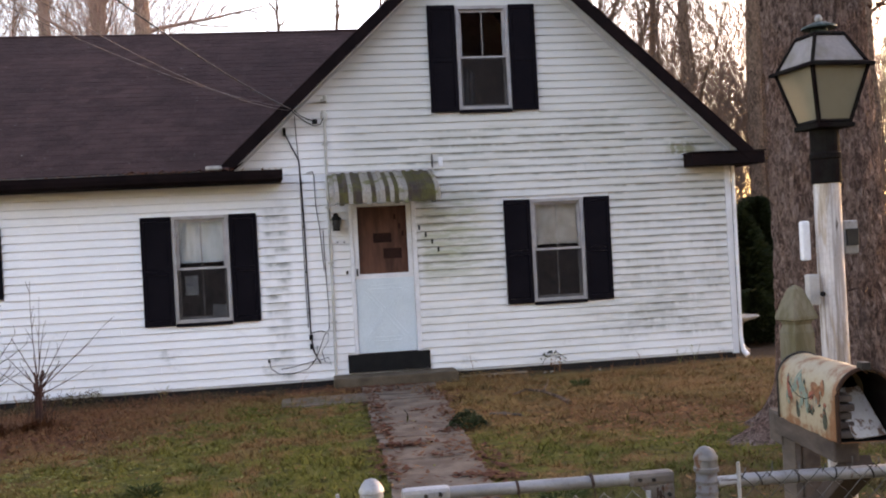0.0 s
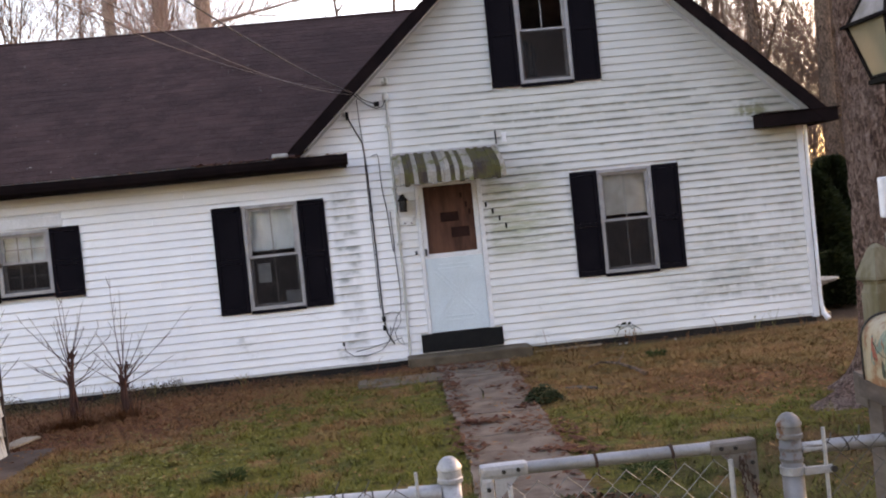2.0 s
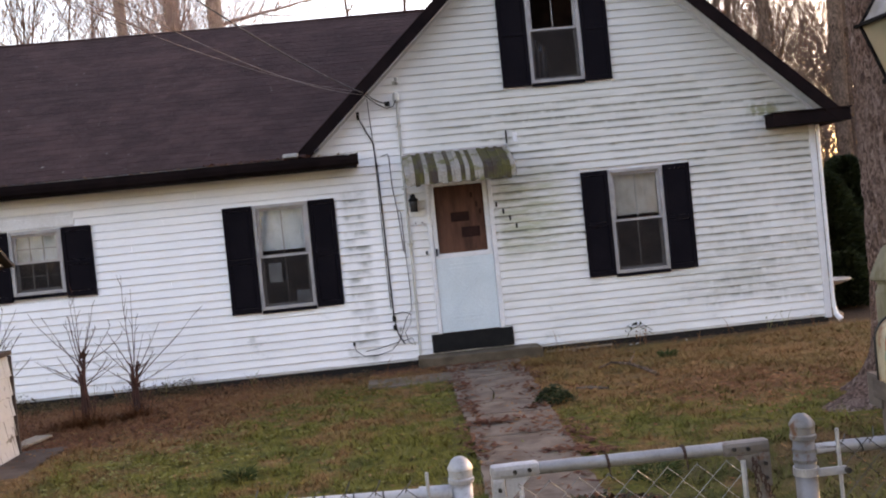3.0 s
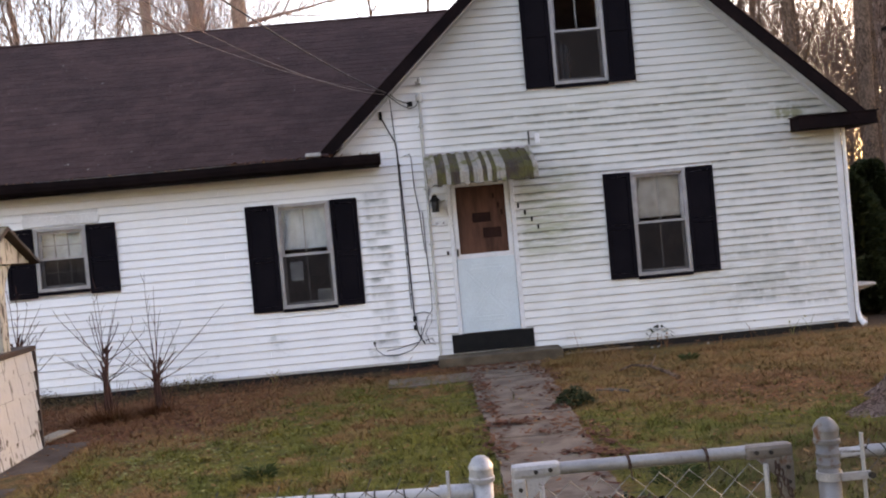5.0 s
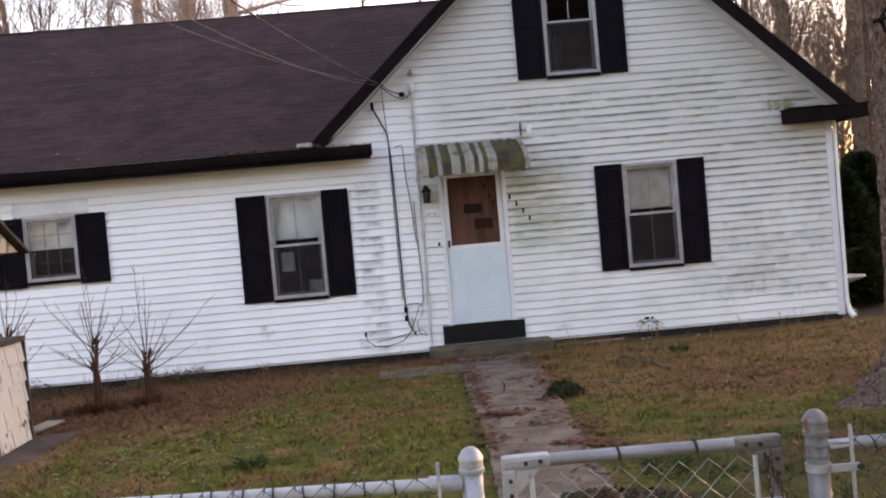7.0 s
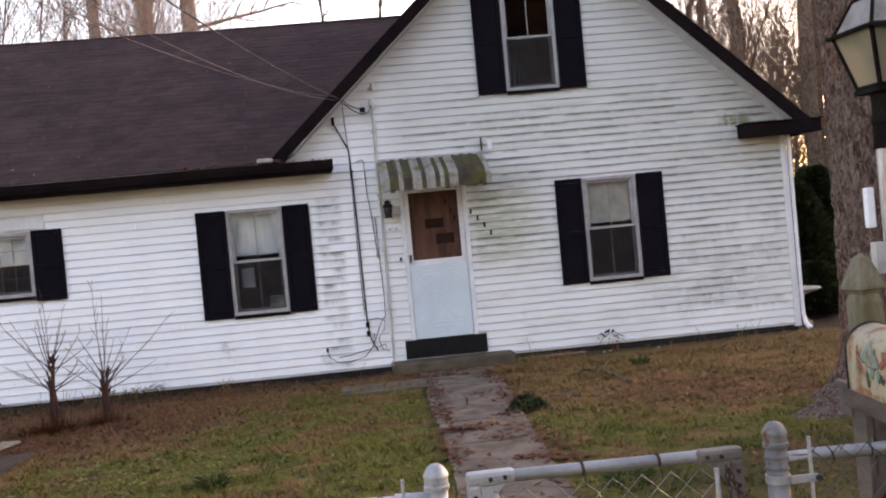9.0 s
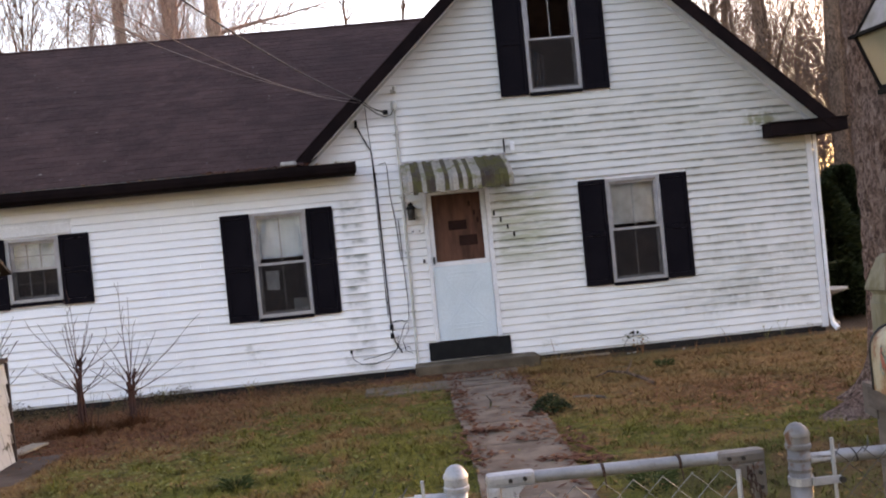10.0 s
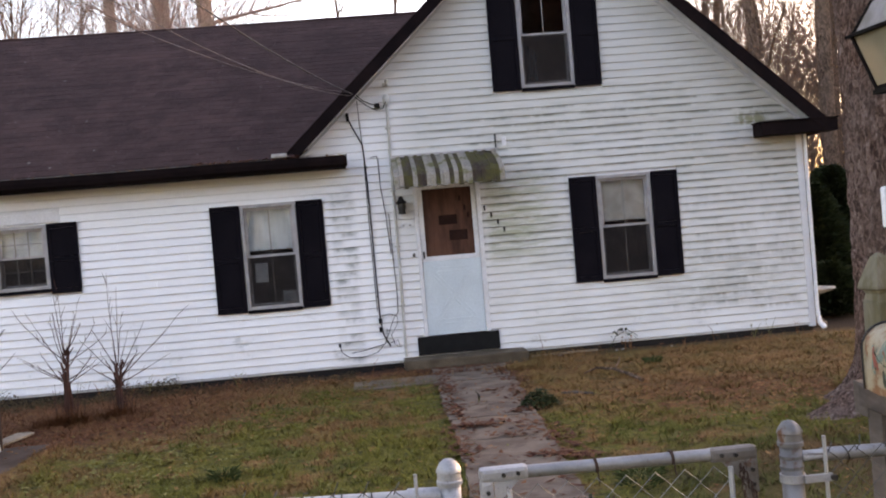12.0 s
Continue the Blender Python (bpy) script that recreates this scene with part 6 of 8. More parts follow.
        local(raw("painted_petal", vs, [(k, (k + 1) % n, n) for k in range(n)], paint, M))
    RED_PAINT = worn("faded_red_paint", (0.30, 0.070, 0.045), (0.24, 0.10, 0.06), 60, 120, 0.7)
    TEAL_PAINT = worn("faded_teal_paint", (0.12, 0.19, 0.16), (0.24, 0.26, 0.20), 60, 120, 0.7)
    LEAF_PAINT = worn("dark_leaf_paint", (0.035, 0.040, 0.028), (0.06, 0.065, 0.04), 60, 120, 0.7)
    RUST_PAINT = worn("rust_orange_paint", (0.26, 0.11, 0.05), (0.17, 0.07, 0.035), 60, 120, 0.7)
    for y0, z0, lg, wd, tn, paint in (
        (-0.095, 0.125, 0.034, 0.008, 1.45, RED_PAINT), (-0.112, 0.105, 0.022, 0.007, 1.1, RED_PAINT), (-0.085, 0.098, 0.018, 0.006, 1.8, TEAL_PAINT),
        (-0.160, 0.150, 0.032, 0.012, 1.9, TEAL_PAINT), (-0.190, 0.140, 0.034, 0.012, 1.2, TEAL_PAINT), (-0.215, 0.128, 0.030, 0.011, 0.6, TEAL_PAINT), (-0.140, 0.128, 0.026, 0.010, 2.5, TEAL_PAINT), (-0.200, 0.098, 0.030, 0.010, 2.0, TEAL_PAINT), (-0.235, 0.088, 0.026, 0.010, 1.4, TEAL_PAINT),
        (-0.165, 0.062, 0.024, 0.011, 1.4, LEAF_PAINT), (-0.362, 0.062, 0.028, 0.012, 1.5, LEAF_PAINT), (-0.265, 0.075, 0.016, 0.008, 1.0, LEAF_PAINT),
        (-0.295, 0.145, 0.026, 0.014, 0.4, RUST_PAINT), (-0.320, 0.128, 0.026, 0.014, 1.9, RUST_PAINT), (-0.345, 0.152, 0.022, 0.012, 1.1, RUST_PAINT), (-0.275, 0.122, 0.020, 0.010, 2.6, RED_PAINT),
    ):
        petal(y0, z0 - 0.006, lg * 1.2, wd * 1.25, tn, paint)
    rp = random.Random(19)
    for _ in range(26):
        petal(rp.uniform(-0.37, -0.07), rp.uniform(0.055, 0.165), rp.uniform(0.006, 0.015), rp.uniform(0.003, 0.007), rp.uniform(0, 3.1), rp.choice((TEAL_PAINT, TEAL_PAINT, LEAF_PAINT, RUST_PAINT, RED_PAINT)))
    vine = [(-0.10, 0.135), (-0.13, 0.112), (-0.17, 0.098), (-0.215, 0.096), (-0.255, 0.104), (-0.29, 0.120)]
    V, F = [], []
    tube_into(V, F, [(-w * 1.013 - 0.0014, a, b) for a, b in vine], 0.0016, 4)
    local(raw("painted_vine", V, F, LEAF_PAINT, M))
    # open door leaning in, mail inside
    bm = newbox(-0.070, 0.045, -0.004, 0.004, 0.0, 0.165, 0.003, m=Matrix.Translation((0.030, -ln + 0.018, 0.012)) @ Matrix.Rotation(radians(18), 4, "Z") @ Matrix.Rotation(radians(-38), 4, "X"))
    local(part("door", bm, peeling_material("rusted_white_door", (0.36, 0.34, 0.32), (0.14, 0.075, 0.045), 0.72, (22, 22, 22)), M, "rusted white inner door leaf"))
    for i in range(5):
        z = 0.012 + i * 0.026
        bm = newbox(-0.074, -0.030 + 0.004 * (i % 2), -ln + 0.015 + 0.006 * (i % 3), -ln + 0.22, z, z + 0.020, 0.004)
        local(part("letter", bm, DARK_WOOD if i % 2 else ARM_WOOD, M, "dark brown bundle of old mail"))


build_mailbox()

# ---------- big tree in the yard ----------
def build_big_tree():
    cx, cy = 3.96, -5.2
    T = thing("tree", (cx, cy, ground_z(cx, cy)), "massive old tree trunk with rough grey-brown bark and root flare", "tree")
    roots = [(radians(196), 1.45), (radians(262), 0.75), (radians(318), 0.8), (radians(20), 0.7), (radians(95), 0.7), (radians(150), 0.6)]
    n, V, F = 150, [], []
    zs = [-0.25, -0.12, -0.04, 0.03, 0.10, 0.18, 0.28, 0.4, 0.55] + list(np.arange(0.66, 7.6, 0.055))
    for z in zs:
        h = max(0.0, z)
        for k in range(n):
            a = 2 * math.pi * k / n
            r0 = 0.502 - 0.030 * h + 0.05 * math.exp(-h / 0.35)
            for ra, amp in roots:
                d = math.atan2(math.sin(a - ra), math.cos(a - ra))
                r0 += amp * math.exp(-(d / 0.30) ** 2) * math.exp(-max(0.0, z + 0.08) / 0.16) * 0.75
                r0 += 0.05 * amp * math.exp(-(d / 0.4) ** 2) * math.exp(-h / 0.9)
            r0 += 0.03 * math.sin(a * 2 + 0.4 + 0.25 * z) + 0.012 * math.sin(a * 5 + z)
            p = Vector((math.cos(a) * 7.5, math.sin(a) * 7.5, z * 4.0))
            q = Vector((math.cos(a) * 15, math.sin(a) * 15, z * 11.0))
            ridge = abs(noise.noise(p)) * 0.055 + abs(noise.noise(q)) * 0.05
            r0 += 0.03 - ridge
            lean = 0.036 * h
            V.append((cx - lean + r0 * math.cos(a), cy + r0 * math.sin(a), z))
    for i in range(len(zs) - 1):
        for k in range(n):
            k2 = (k + 1) % n
            F.append((i * n + k, i * n + k2, (i + 1) * n + k2, (i + 1) * n + k))
    raw("trunk", V, F, BARK, T, smooth=True)
    # old limb scars
    for a, z, s in ((radians(238), 1.72, 0.085), (radians(232), 3.05, 0.07)):
        bm = bmesh.new()
        bmesh.ops.create_icosphere(bm, subdivisions=3, radius=s)
        for v in bm.verts:
            v.co *= 1 + 0.35 * noise.noise(v.co * 14)
            v.co.z *= 1.4
        bmesh.ops.translate(bm, verts=bm.verts, vec=(cx - 0.036 * z + (0.46 - 0.02 * z) * math.cos(a), cy + (0.46 - 0.02 * z) * math.sin(a), z))
        part("limb_scar", bm, BARK, T, smooth=True)
    V, F = [], []
    r = random.Random(5)
    grow_branch(V, F, Vector((cx - 0.27, cy, 7.2)), Vector((0.15, 0.1, 1)), 4.0, 0.28, 0, r, 4, 0.45)
    for az, z in ((0.4, 5.4), (2.4, 5.9), (4.4, 6.3), (5.3, 5.1)):
        grow_branch(V, F, Vector((cx - 0.2, cy, z)), Vector((math.cos(az), math.sin(az), 0.55)), 3.0, 0.16, 1, r, 4, 0.5)
    raw("limbs", V, F, BARK, T, "bare limbs and twigs")
    V, F, LV, LF = [], [], [], []
    for dx, dy, dz in ((0.0, 0.0, 0.0), (0.10, 0.05, 0.08), (0.24, 0.1, -0.02), (0.36, 0.0, 0.10)):
        a = Vector((4.02 + dx, -5.42 + dy, 4.05 + dz))
        pts = [a, a + Vector((0.12, -0.08, -0.05)), a + Vector((0.20, -0.12, -0.22)), a + Vector((0.23, -0.14, -0.48))]
        tube_into(V, F, pts, [0.014, 0.011, 0.008, 0.004], 5, False)
        for _ in range(46):
            add_leaf(LV, LF, pts[2].lerp(pts[3], r.random()) + Vector((r.gauss(0, 0.045), r.gauss(0, 0.045), r.uniform(-0.12, 0.10))), r.uniform(0.018, 0.036), r)
    raw("dead_twigs", V, F, BARK_BROWN, T)
    raw("dead_leaves", LV, LF, RED_LEAF, T, "hanging spray of dark dead leaves", "stuff")


def grow_branch(V, F, p, d, length, r0, level, r, levels, spread, droop=0.0, coarse=1):
    """A wandering tapered branch with side branches; far trees take fewer rings."""
    seg = max(3, int(length / (0.45 if level < 2 else 0.30)))
    pts, rad = [p.copy()], [r0]
    d = d.normalized()
    side = []
    for i in range(seg):
        d = (d + Vector((r.uniform(-1, 1), r.uniform(-1, 1), r.uniform(-0.6, 0.9) - droop)) * (0.10 + 0.035 * level)).normalized()
        p = p + d * (length / seg)
        pts.append(p.copy())
        rad.append(r0 * (1 - 0.80 * (i + 1) / seg))
        if level < levels and i >= (1 if level else int(seg * 0.30)):
            side.append((p.copy(), d.copy(), rad[-1], i / seg))
    if coarse > 1:
        keep = sorted(set(range(0, seg, coarse)) | {seg})
        tube_into(V, F, [pts[i] for i in keep], [rad[i] for i in keep], 5 if level == 0 else 3, False)
    else:
        tube_into(V, F, pts, rad, 7 if level == 0 else (5 if level == 1 else 3), False)
    for q, dd, rr, t in side:
        kids = 3 if level == 0 else (2 if r.random() < 0.5 else 1)
        for _ in range(kids):
            if r.random() < 0.12:
                continue
            az = r.uniform(0, 2 * math.pi)
            u = dd.cross(Vector((math.cos(az), math.sin(az), 0.3))).normalized()
            nd = (dd * r.uniform(0.55, 0.95) + u * r.uniform(0.6, 1.1) * spread * 1.6 + Vector((0, 0, 0.18))).normalized()
            grow_branch(V, F, q, nd, length * r.uniform(0.30, 0.52) * (1.08 - 0.5 * t), max(0.004, rr * r.uniform(0.4, 0.65)), level + 1, r, levels, spread, droop, coarse)


def bare_tree(x, y, height, r0, seed, label, bark, twig=None, levels=3, spread=0.5, fork=0, lean=(0, 0), leaves=0, haze=0, haze_mat=None):
    r = random.Random(seed)
    z = ground_z(x, y)
    T = thing("tree", (x, y, z), label, "tree", "bare trees behind the house")
    V, F = [], []
    base = Vector((x, y, z - 0.15))
    pts, rad = [], []
    steps = 9
    split = height * (0.40 if fork else 0.72)
    for i in range(steps + 1):
        t = i / steps
        pts.append(base + Vector((lean[0] * t + 0.12 * r.uniform(-1, 1) * t, lean[1] * t + 0.12 * r.uniform(-1, 1) * t, split * t)))
        rad.append(r0 * (1.25 - 0.25 * min(1, t * 5)) * (1 - 0.45 * t * split / height))
    tube_into(V, F, pts, rad, 12, False)
    raw("trunk", V, F, bark, T, smooth=True)
    V, F = [], []
    top, rt = pts[-1], rad[-1]
    for k in range(max(1, fork)):
        az = 2 * math.pi * k / max(1, fork) + r.uniform(-0.4, 0.4)
        d = Vector((math.cos(az) * (0.28 if fork else 0.05), math.sin(az) * (0.28 if fork else 0.05), 1))
        grow_branch(V, F, top.copy(), d, height - split, rt * (0.72 if fork else 0.95), 0, r, levels, spread)
    for i in range(3, steps):
        if r.random() < 0.75:
            az = r.uniform(0, 2 * math.pi)
            grow_branch(V, F, pts[i].copy(), Vector((math.cos(az), math.sin(az), r.uniform(0.4, 1.0))), height * r.uniform(0.14, 0.26), rad[i] * 0.32, 1, r, levels, spread)
    raw("crown", V, F, twig or bark, T, "bare branches and twigs", smooth=True)
    if haze:
        HV, HF = [], []
        for _ in range(haze):
            zz = z + height * r.uniform(0.28, 0.85)
            a, q = r.uniform(0, 2 * math.pi), height * (0.105 if haze > 500 else 0.17) * math.sqrt(r.random())
            p = Vector((x + lean[0] * 0.5 + q * math.cos(a), y + q * math.sin(a), zz))
            d = Vector((math.cos(a) * r.uniform(-0.3, 1.1), math.sin(a) * r.uniform(-0.3, 1.1), r.uniform(0.5, 1))).normalized()
            ln = r.uniform(0.6, 1.7)
            tp, tr = [p], [0.0085]
            for i in range(4):
                d = (d + Vector((r.uniform(-.25, .25), r.uniform(-.25, .25), r.uniform(-.05, .12)))).normalized()
                p = p + d * ln / 4
                tp.append(p)
                tr.append(0.0085 - 0.0015 * (i + 1))
                e = (d + Vector((r.uniform(-1, 1), r.uniform(-1, 1), r.uniform(0, 0.5)))).normalized()
                tube_into(HV, HF, [p, p + e * ln * r.uniform(0.15, 0.4)], [0.0048, 0.0025], 3, False)
            tube_into(HV, HF, tp, tr, 3, False)
        raw("twig_haze", HV, HF, haze_mat or TWIG, T, "fine bare twigs", "stuff")
    if leaves:
        LV, LF = [], []
        for _ in range(leaves):
            p = Vector(V[r.randrange(len(V))]) + Vector((r.uniform(-.12, .12), r.uniform(-.12, .12), r.uniform(-.15, .05)))
            add_leaf(LV, LF, p, r.uniform(0.03, 0.06), r)
        raw("leaves", LV, LF, DRY_LEAF, T, "few dry brown leaves", "stuff")


def add_leaf(V, F, p, s, r, flat=0.0):
    az, t1 = r.uniform(0, 2 * math.pi), r.uniform(-1.2, 1.2) * (1 - flat)
    a = Vector((math.cos(az), math.sin(az), math.sin(t1) * 0.9)).normalized()
    b = a.cross(Vector((r.uniform(-0.4, 0.4) * (1 - flat), r.uniform(-0.4, 0.4) * (1 - flat), 1))).normalized()
    up = a.cross(b)
    n0 = len(V)
    curl = r.uniform(0.05, 0.35) * s
    V += [tuple(p - a * s), tuple(p + b * s * 0.55 + up * curl), tuple(p + a * s * 1.1 + up * curl * 0.6), tuple(p - b * s * 0.55 + up * curl)]
    F += [(n0, n0 + 1, n0 + 2), (n0, n0 + 2, n0 + 3)]


build_big_tree()

LEFT, RIGHT = "tall bare tree with tan bark behind the roof", "bare brown woodland tree at dusk"
for i, (x, y, h, r0, fork, ln) in enumerate(((-6.6, 14.0, 17, 0.25, 0, (-0.9, 0)), (-6.15, 14.5, 18, 0.22, 0, (0.1, 0)), (-5.5, 14.2, 17, 0.17, 0, (-0.4, 0.2)), (-4.85, 14.0, 17, 0.33, 0, (0.2, 0)), (-10.4, 15.0, 13, 0.16, 2, (1.6, 0)), (-12.5, 17.0, 14, 0.24, 0, (0.5, 0)), (-14.5, 18.0, 14, 0.22, 2, (0.2, 0)), (-9.7, 14.0, 12.0, 0.15, 2, (-0.4, 0)), (-10.9, 15.0, 12.5, 0.15, 2, (0.3, 0)))):
    bare_tree(x, y, h, r0 * (0.8 if i < 4 else 0.5), 40 + i, LEFT if i < 4 else "dark forked bare tree behind the roof", BARK_TAN if i < 4 else BARK_BROWN, TWIG_TAN if i < 4 else TWIG, 3, 0.42, fork, ln, 0, 950 if i < 4 else (120 if i < 7 else 300), TWIG_TAN if i < 4 or i > 6 else TWIG)
for i, (x, y, h, r0) in enumerate(((-1.2, 20.0, 11.2, 0.12), (0.6, 20.0, 11.6, 0.12), (2.6, 24.0, 13, 0.14))):
    bare_tree(x, y, h, r0, 60 + i, "thin bare tree far behind the roof", BARK_BROWN, TWIG, 2, 0.5)
for i, (x, y, h, r0, fork) in enumerate(((9.05, 10.0, 15, 0.145, 0), (10.25, 9.0, 16, 0.20, 0), (7.6, 13.0, 13, 0.13, 0), (8.6, 16.0, 15, 0.17, 2), (12.4, 13.0, 15, 0.20, 0), (10.2, 18.0, 14, 0.16, 2), (13.8, 9.5, 15, 0.17, 0), (7.0, 19.0, 14, 0.16, 0), (15.0, 15.0, 15, 0.2, 2), (6.2, 24.0, 15, 0.18, 0), (12.2, 21.0, 15, 0.18, 0), (17.5, 12.0, 15, 0.2, 0), (9.8, 13.5, 10, 0.07, 0), (8.3, 11.5, 9, 0.06, 0), (11.6, 15.0, 11, 0.08, 0))):
    bare_tree(x, y, h, r0, 80 + i, RIGHT, BARK_BROWN, BARK_BROWN if r0 > 0.15 else TWIG, 2, 0.5, fork, (0.3 * math.sin(i * 2.1), 0), 220 if i % 2 == 0 else 130, 100, TWIG)


def build_far_woods():
    r = random.Random(31)
    V, F, LV, LF = [], [], [], []
    for _ in range(120):
        far = r.uniform(26, 60)
        x = r.uniform(-42, 75)
        y = far
        if -0.17 < x / (y + 13) < 0.05 or (x < 0 and r.random() < 0.45):
            continue      # open sky behind the ridge
        h = r.uniform(9, 16)
        base = Vector((x, y, -0.2))
        grow_branch(V, F, base, Vector((r.uniform(-0.08, 0.08), 0, 1)), h, r.uniform(0.08, 0.2), 0, r, 2, 0.45, coarse=3)
    tagged(raw("far_woods", V, F, TWIG, smooth=True), "far bare winter woods against the sky", "woods", kind="stuff")
    V, F = [], []
    for _ in range(3200):
        x, y = r.uniform(5.9, 24), r.uniform(7.5, 22)
        h = r.uniform(0.6, 3.2)
        d = Vector((r.uniform(-0.5, 0.5), r.uniform(-0.5, 0.5), 1))
        p = Vector((x, y, ground_z(x, y) - 0.05))
        pts, rad = [p], [0.012]
        for i in range(5):
            d = (d + Vector((r.uniform(-0.3, 0.3), r.uniform(-0.3, 0.3), 0.05))).normalized()
            p = p + d * h / 5
            pts.append(p)
            rad.append(0.012 * (1 - (i + 1) / 6))
        tube_into(V, F, pts, rad, 3, False)
        for _ in range(4):
            add_leaf(LV, LF, pts[r.randrange(2, 6)] + Vector((r.uniform(-.15, .15), r.uniform(-.15, .15), r.uniform(-.2, .2))), r.uniform(0.04, 0.08), r)
    # taller thicket beside the house
    for _ in range(1100):
        x, y = r.uniform(6.0, 22), r.uniform(8.5, 18)
        h = r.uniform(3.0, 7.5)
        d = Vector((r.uniform(-0.25, 0.25), r.uniform(-0.25, 0.25), 1))
        p = Vector((x, y, ground_z(x, y) - 0.05))
        pts, rad = [p], [0.022]
        for i in range(6):
            d = (d + Vector((r.uniform(-0.2, 0.2), r.uniform(-0.2, 0.2), 0.08))).normalized()
            p = p + d * h / 6
            pts.append(p)
            rad.append(0.022 * (1 - (i + 1) / 7))
            if i > 1:
                e = (d + Vector((r.uniform(-1, 1), r.uniform(-1, 1), 0.1))).normalized()
                tube_into(V, F, [p, p + e * r.uniform(0.3, 0.9)], [0.008, 0.003], 3, False)
        tube_into(V, F, pts, rad, 3, False)
        for _ in range(7):
            add_leaf(LV, LF, pts[r.randrange(2, 7)] + Vector((r.uniform(-.3, .3), r.uniform(-.3, .3), r.uniform(-.3, .3))), r.uniform(0.03, 0.07), r)
    tagged(raw("underbrush", V, F, TWIG), "tangled brown underbrush at the edge of the woods", "brush", kind="stuff")
    tagged(raw("underbrush_leaves", LV, LF, DRY_LEAF), "dry brown leaves clinging to underbrush", "leaves", kind="stuff")


build_far_woods()


def build_woodland_twigs():
    """Fine upper twigs and clinging leaves of the young woods beside the house."""
    r = random.Random(63)
    V, F, LV, LF = [], [], [], []
    for _ in range(3000):
        y = r.uniform(9.5, 22)
        x = 4.6 + (y + 13) * r.uniform(0.06, 0.62)
        p = Vector((x, y, r.uniform(4.5, 14.0)))
        d = Vector((r.uniform(-0.6, 0.6), r.uniform(-0.6, 0.6), 1)).normalized()
        ln = r.uniform(0.8, 2.4)
        pts, rad = [p], [0.013]
        for i in range(4):
            d = (d + Vector((r.uniform(-0.3, 0.3), r.uniform(-0.3, 0.3), r.uniform(-0.05, 0.15)))).normalized()
            p = p + d * ln / 4
            pts.append(p)
            rad.append(0.013 - 0.0026 * (i + 1))
            e = (d + Vector((r.uniform(-1, 1), r.uniform(-1, 1), r.uniform(-0.1, 0.5)))).normalized()
            tube_into(V, F, [p, p + e * ln * r.uniform(0.15, 0.45)], [0.0065, 0.003], 3, False)
            if r.random() < 0.55:
                add_leaf(LV, LF, p + e * ln * 0.2, r.uniform(0.03, 0.06), r)
        tube_into(V, F, pts, rad, 3, False)
    tagged(raw("woodland_twigs", V, F, TWIG), "fine bare twigs of the young woods beside the house", "twigs", kind="stuff")
    tagged(raw("clinging_leaves", LV, LF, DRY_LEAF), "orange-brown leaves still clinging to the twigs", "leaves", kind="stuff")


build_woodland_twigs()


# trees out of view behind the camera, added to darken the pane reflections
def build_unseen_woods():
    r = random.Random(77)
    V, F = [], []
    for _ in range(90):
        base = Vector((r.uniform(-70, 70), r.uniform(-85, -48), -0.2))
        grow_branch(V, F, base, Vector((r.uniform(-0.08, 0.08), 0, 1)), r.uniform(11, 18), r.uniform(0.15, 0.3), 0, r, 2, 0.5, coarse=6)
    for _ in range(34):
        base = Vector((r.uniform(3, 24), r.uniform(-62, -46), -0.2))
        grow_branch(V, F, base, Vector((r.uniform(-0.08, 0.08), 0, 1)), r.uniform(18, 24), r.uniform(0.25, 0.45), 0, r, 2, 0.5, coarse=6)
    tagged(raw("unseen_woods_across_road", V, F, TWIG, smooth=True), "unseen bare woods across the road, added for window reflections", "woods", kind="stuff")


build_unseen_woods()


def build_evergreen(x, y, rx, h, seed, label, count=16000):
    r = random.Random(seed)
    z0 = ground_z(x, y)
    T = thing("evergreen_shrub", (x, y, z0), label, "shrub", "dark evergreens beside the house")
    tubes("stem", [([(x, y, z0 - 0.1), (x + 0.05, y, z0 + h * 0.5), (x, y, z0 + h * 0.9)], [0.07, 0.05, 0.015])], BARK_BROWN, T, 7)
    V, F = [], []
    for _ in range(count):
        t = r.random() ** 0.8
        a = r.uniform(0, 2 * math.pi)
        env = rx * (1 - t) ** 0.55 * (0.85 + 0.3 * noise.noise(Vector((math.cos(a) * 2, math.sin(a) * 2, t * 6 + seed))))
        q = env * r.uniform(0.2, 1.0)
        p = Vector((x + q * math.cos(a), y + q * math.sin(a), z0 + 0.05 + t * h))
        out = Vector((math.cos(a), math.sin(a), r.uniform(-0.2, 0.7))).normalized()
        u = out.cross(Vector((r.uniform(-1, 1), r.uniform(-1, 1), r.uniform(-1, 1)))).normalized()
        s = r.uniform(0.06, 0.16)
        n0 = len(V)
        V += [tuple(p - out * s * 0.4 - u * s * 0.24), tuple(p - out * s * 0.4 + u * s * 0.24), tuple(p + out * s)]
        F.append((n0, n0 + 1, n0 + 2))
    raw("foliage", V, F, NEEDLE, T, "dark green needles", "stuff")


for x, y, rx, h, seed in ((8.2, 5.0, 1.15, 2.35, 1), (7.2, 7.0, 1.0, 2.2, 2), (9.6, 6.5, 1.0, 2.0, 3), (11.0, 7.2, 1.1, 2.0, 4), (6.9, 9.0, 1.1, 1.9, 5), (6.75, 2.6, 0.95, 2.0, 6), (6.35, 1.35, 0.55, 0.75, 8), (7.6, 3.6, 1.0, 2.3, 7)):
    build_evergreen(x, y, rx, h, seed, "dark green evergreen shrub beside the house")


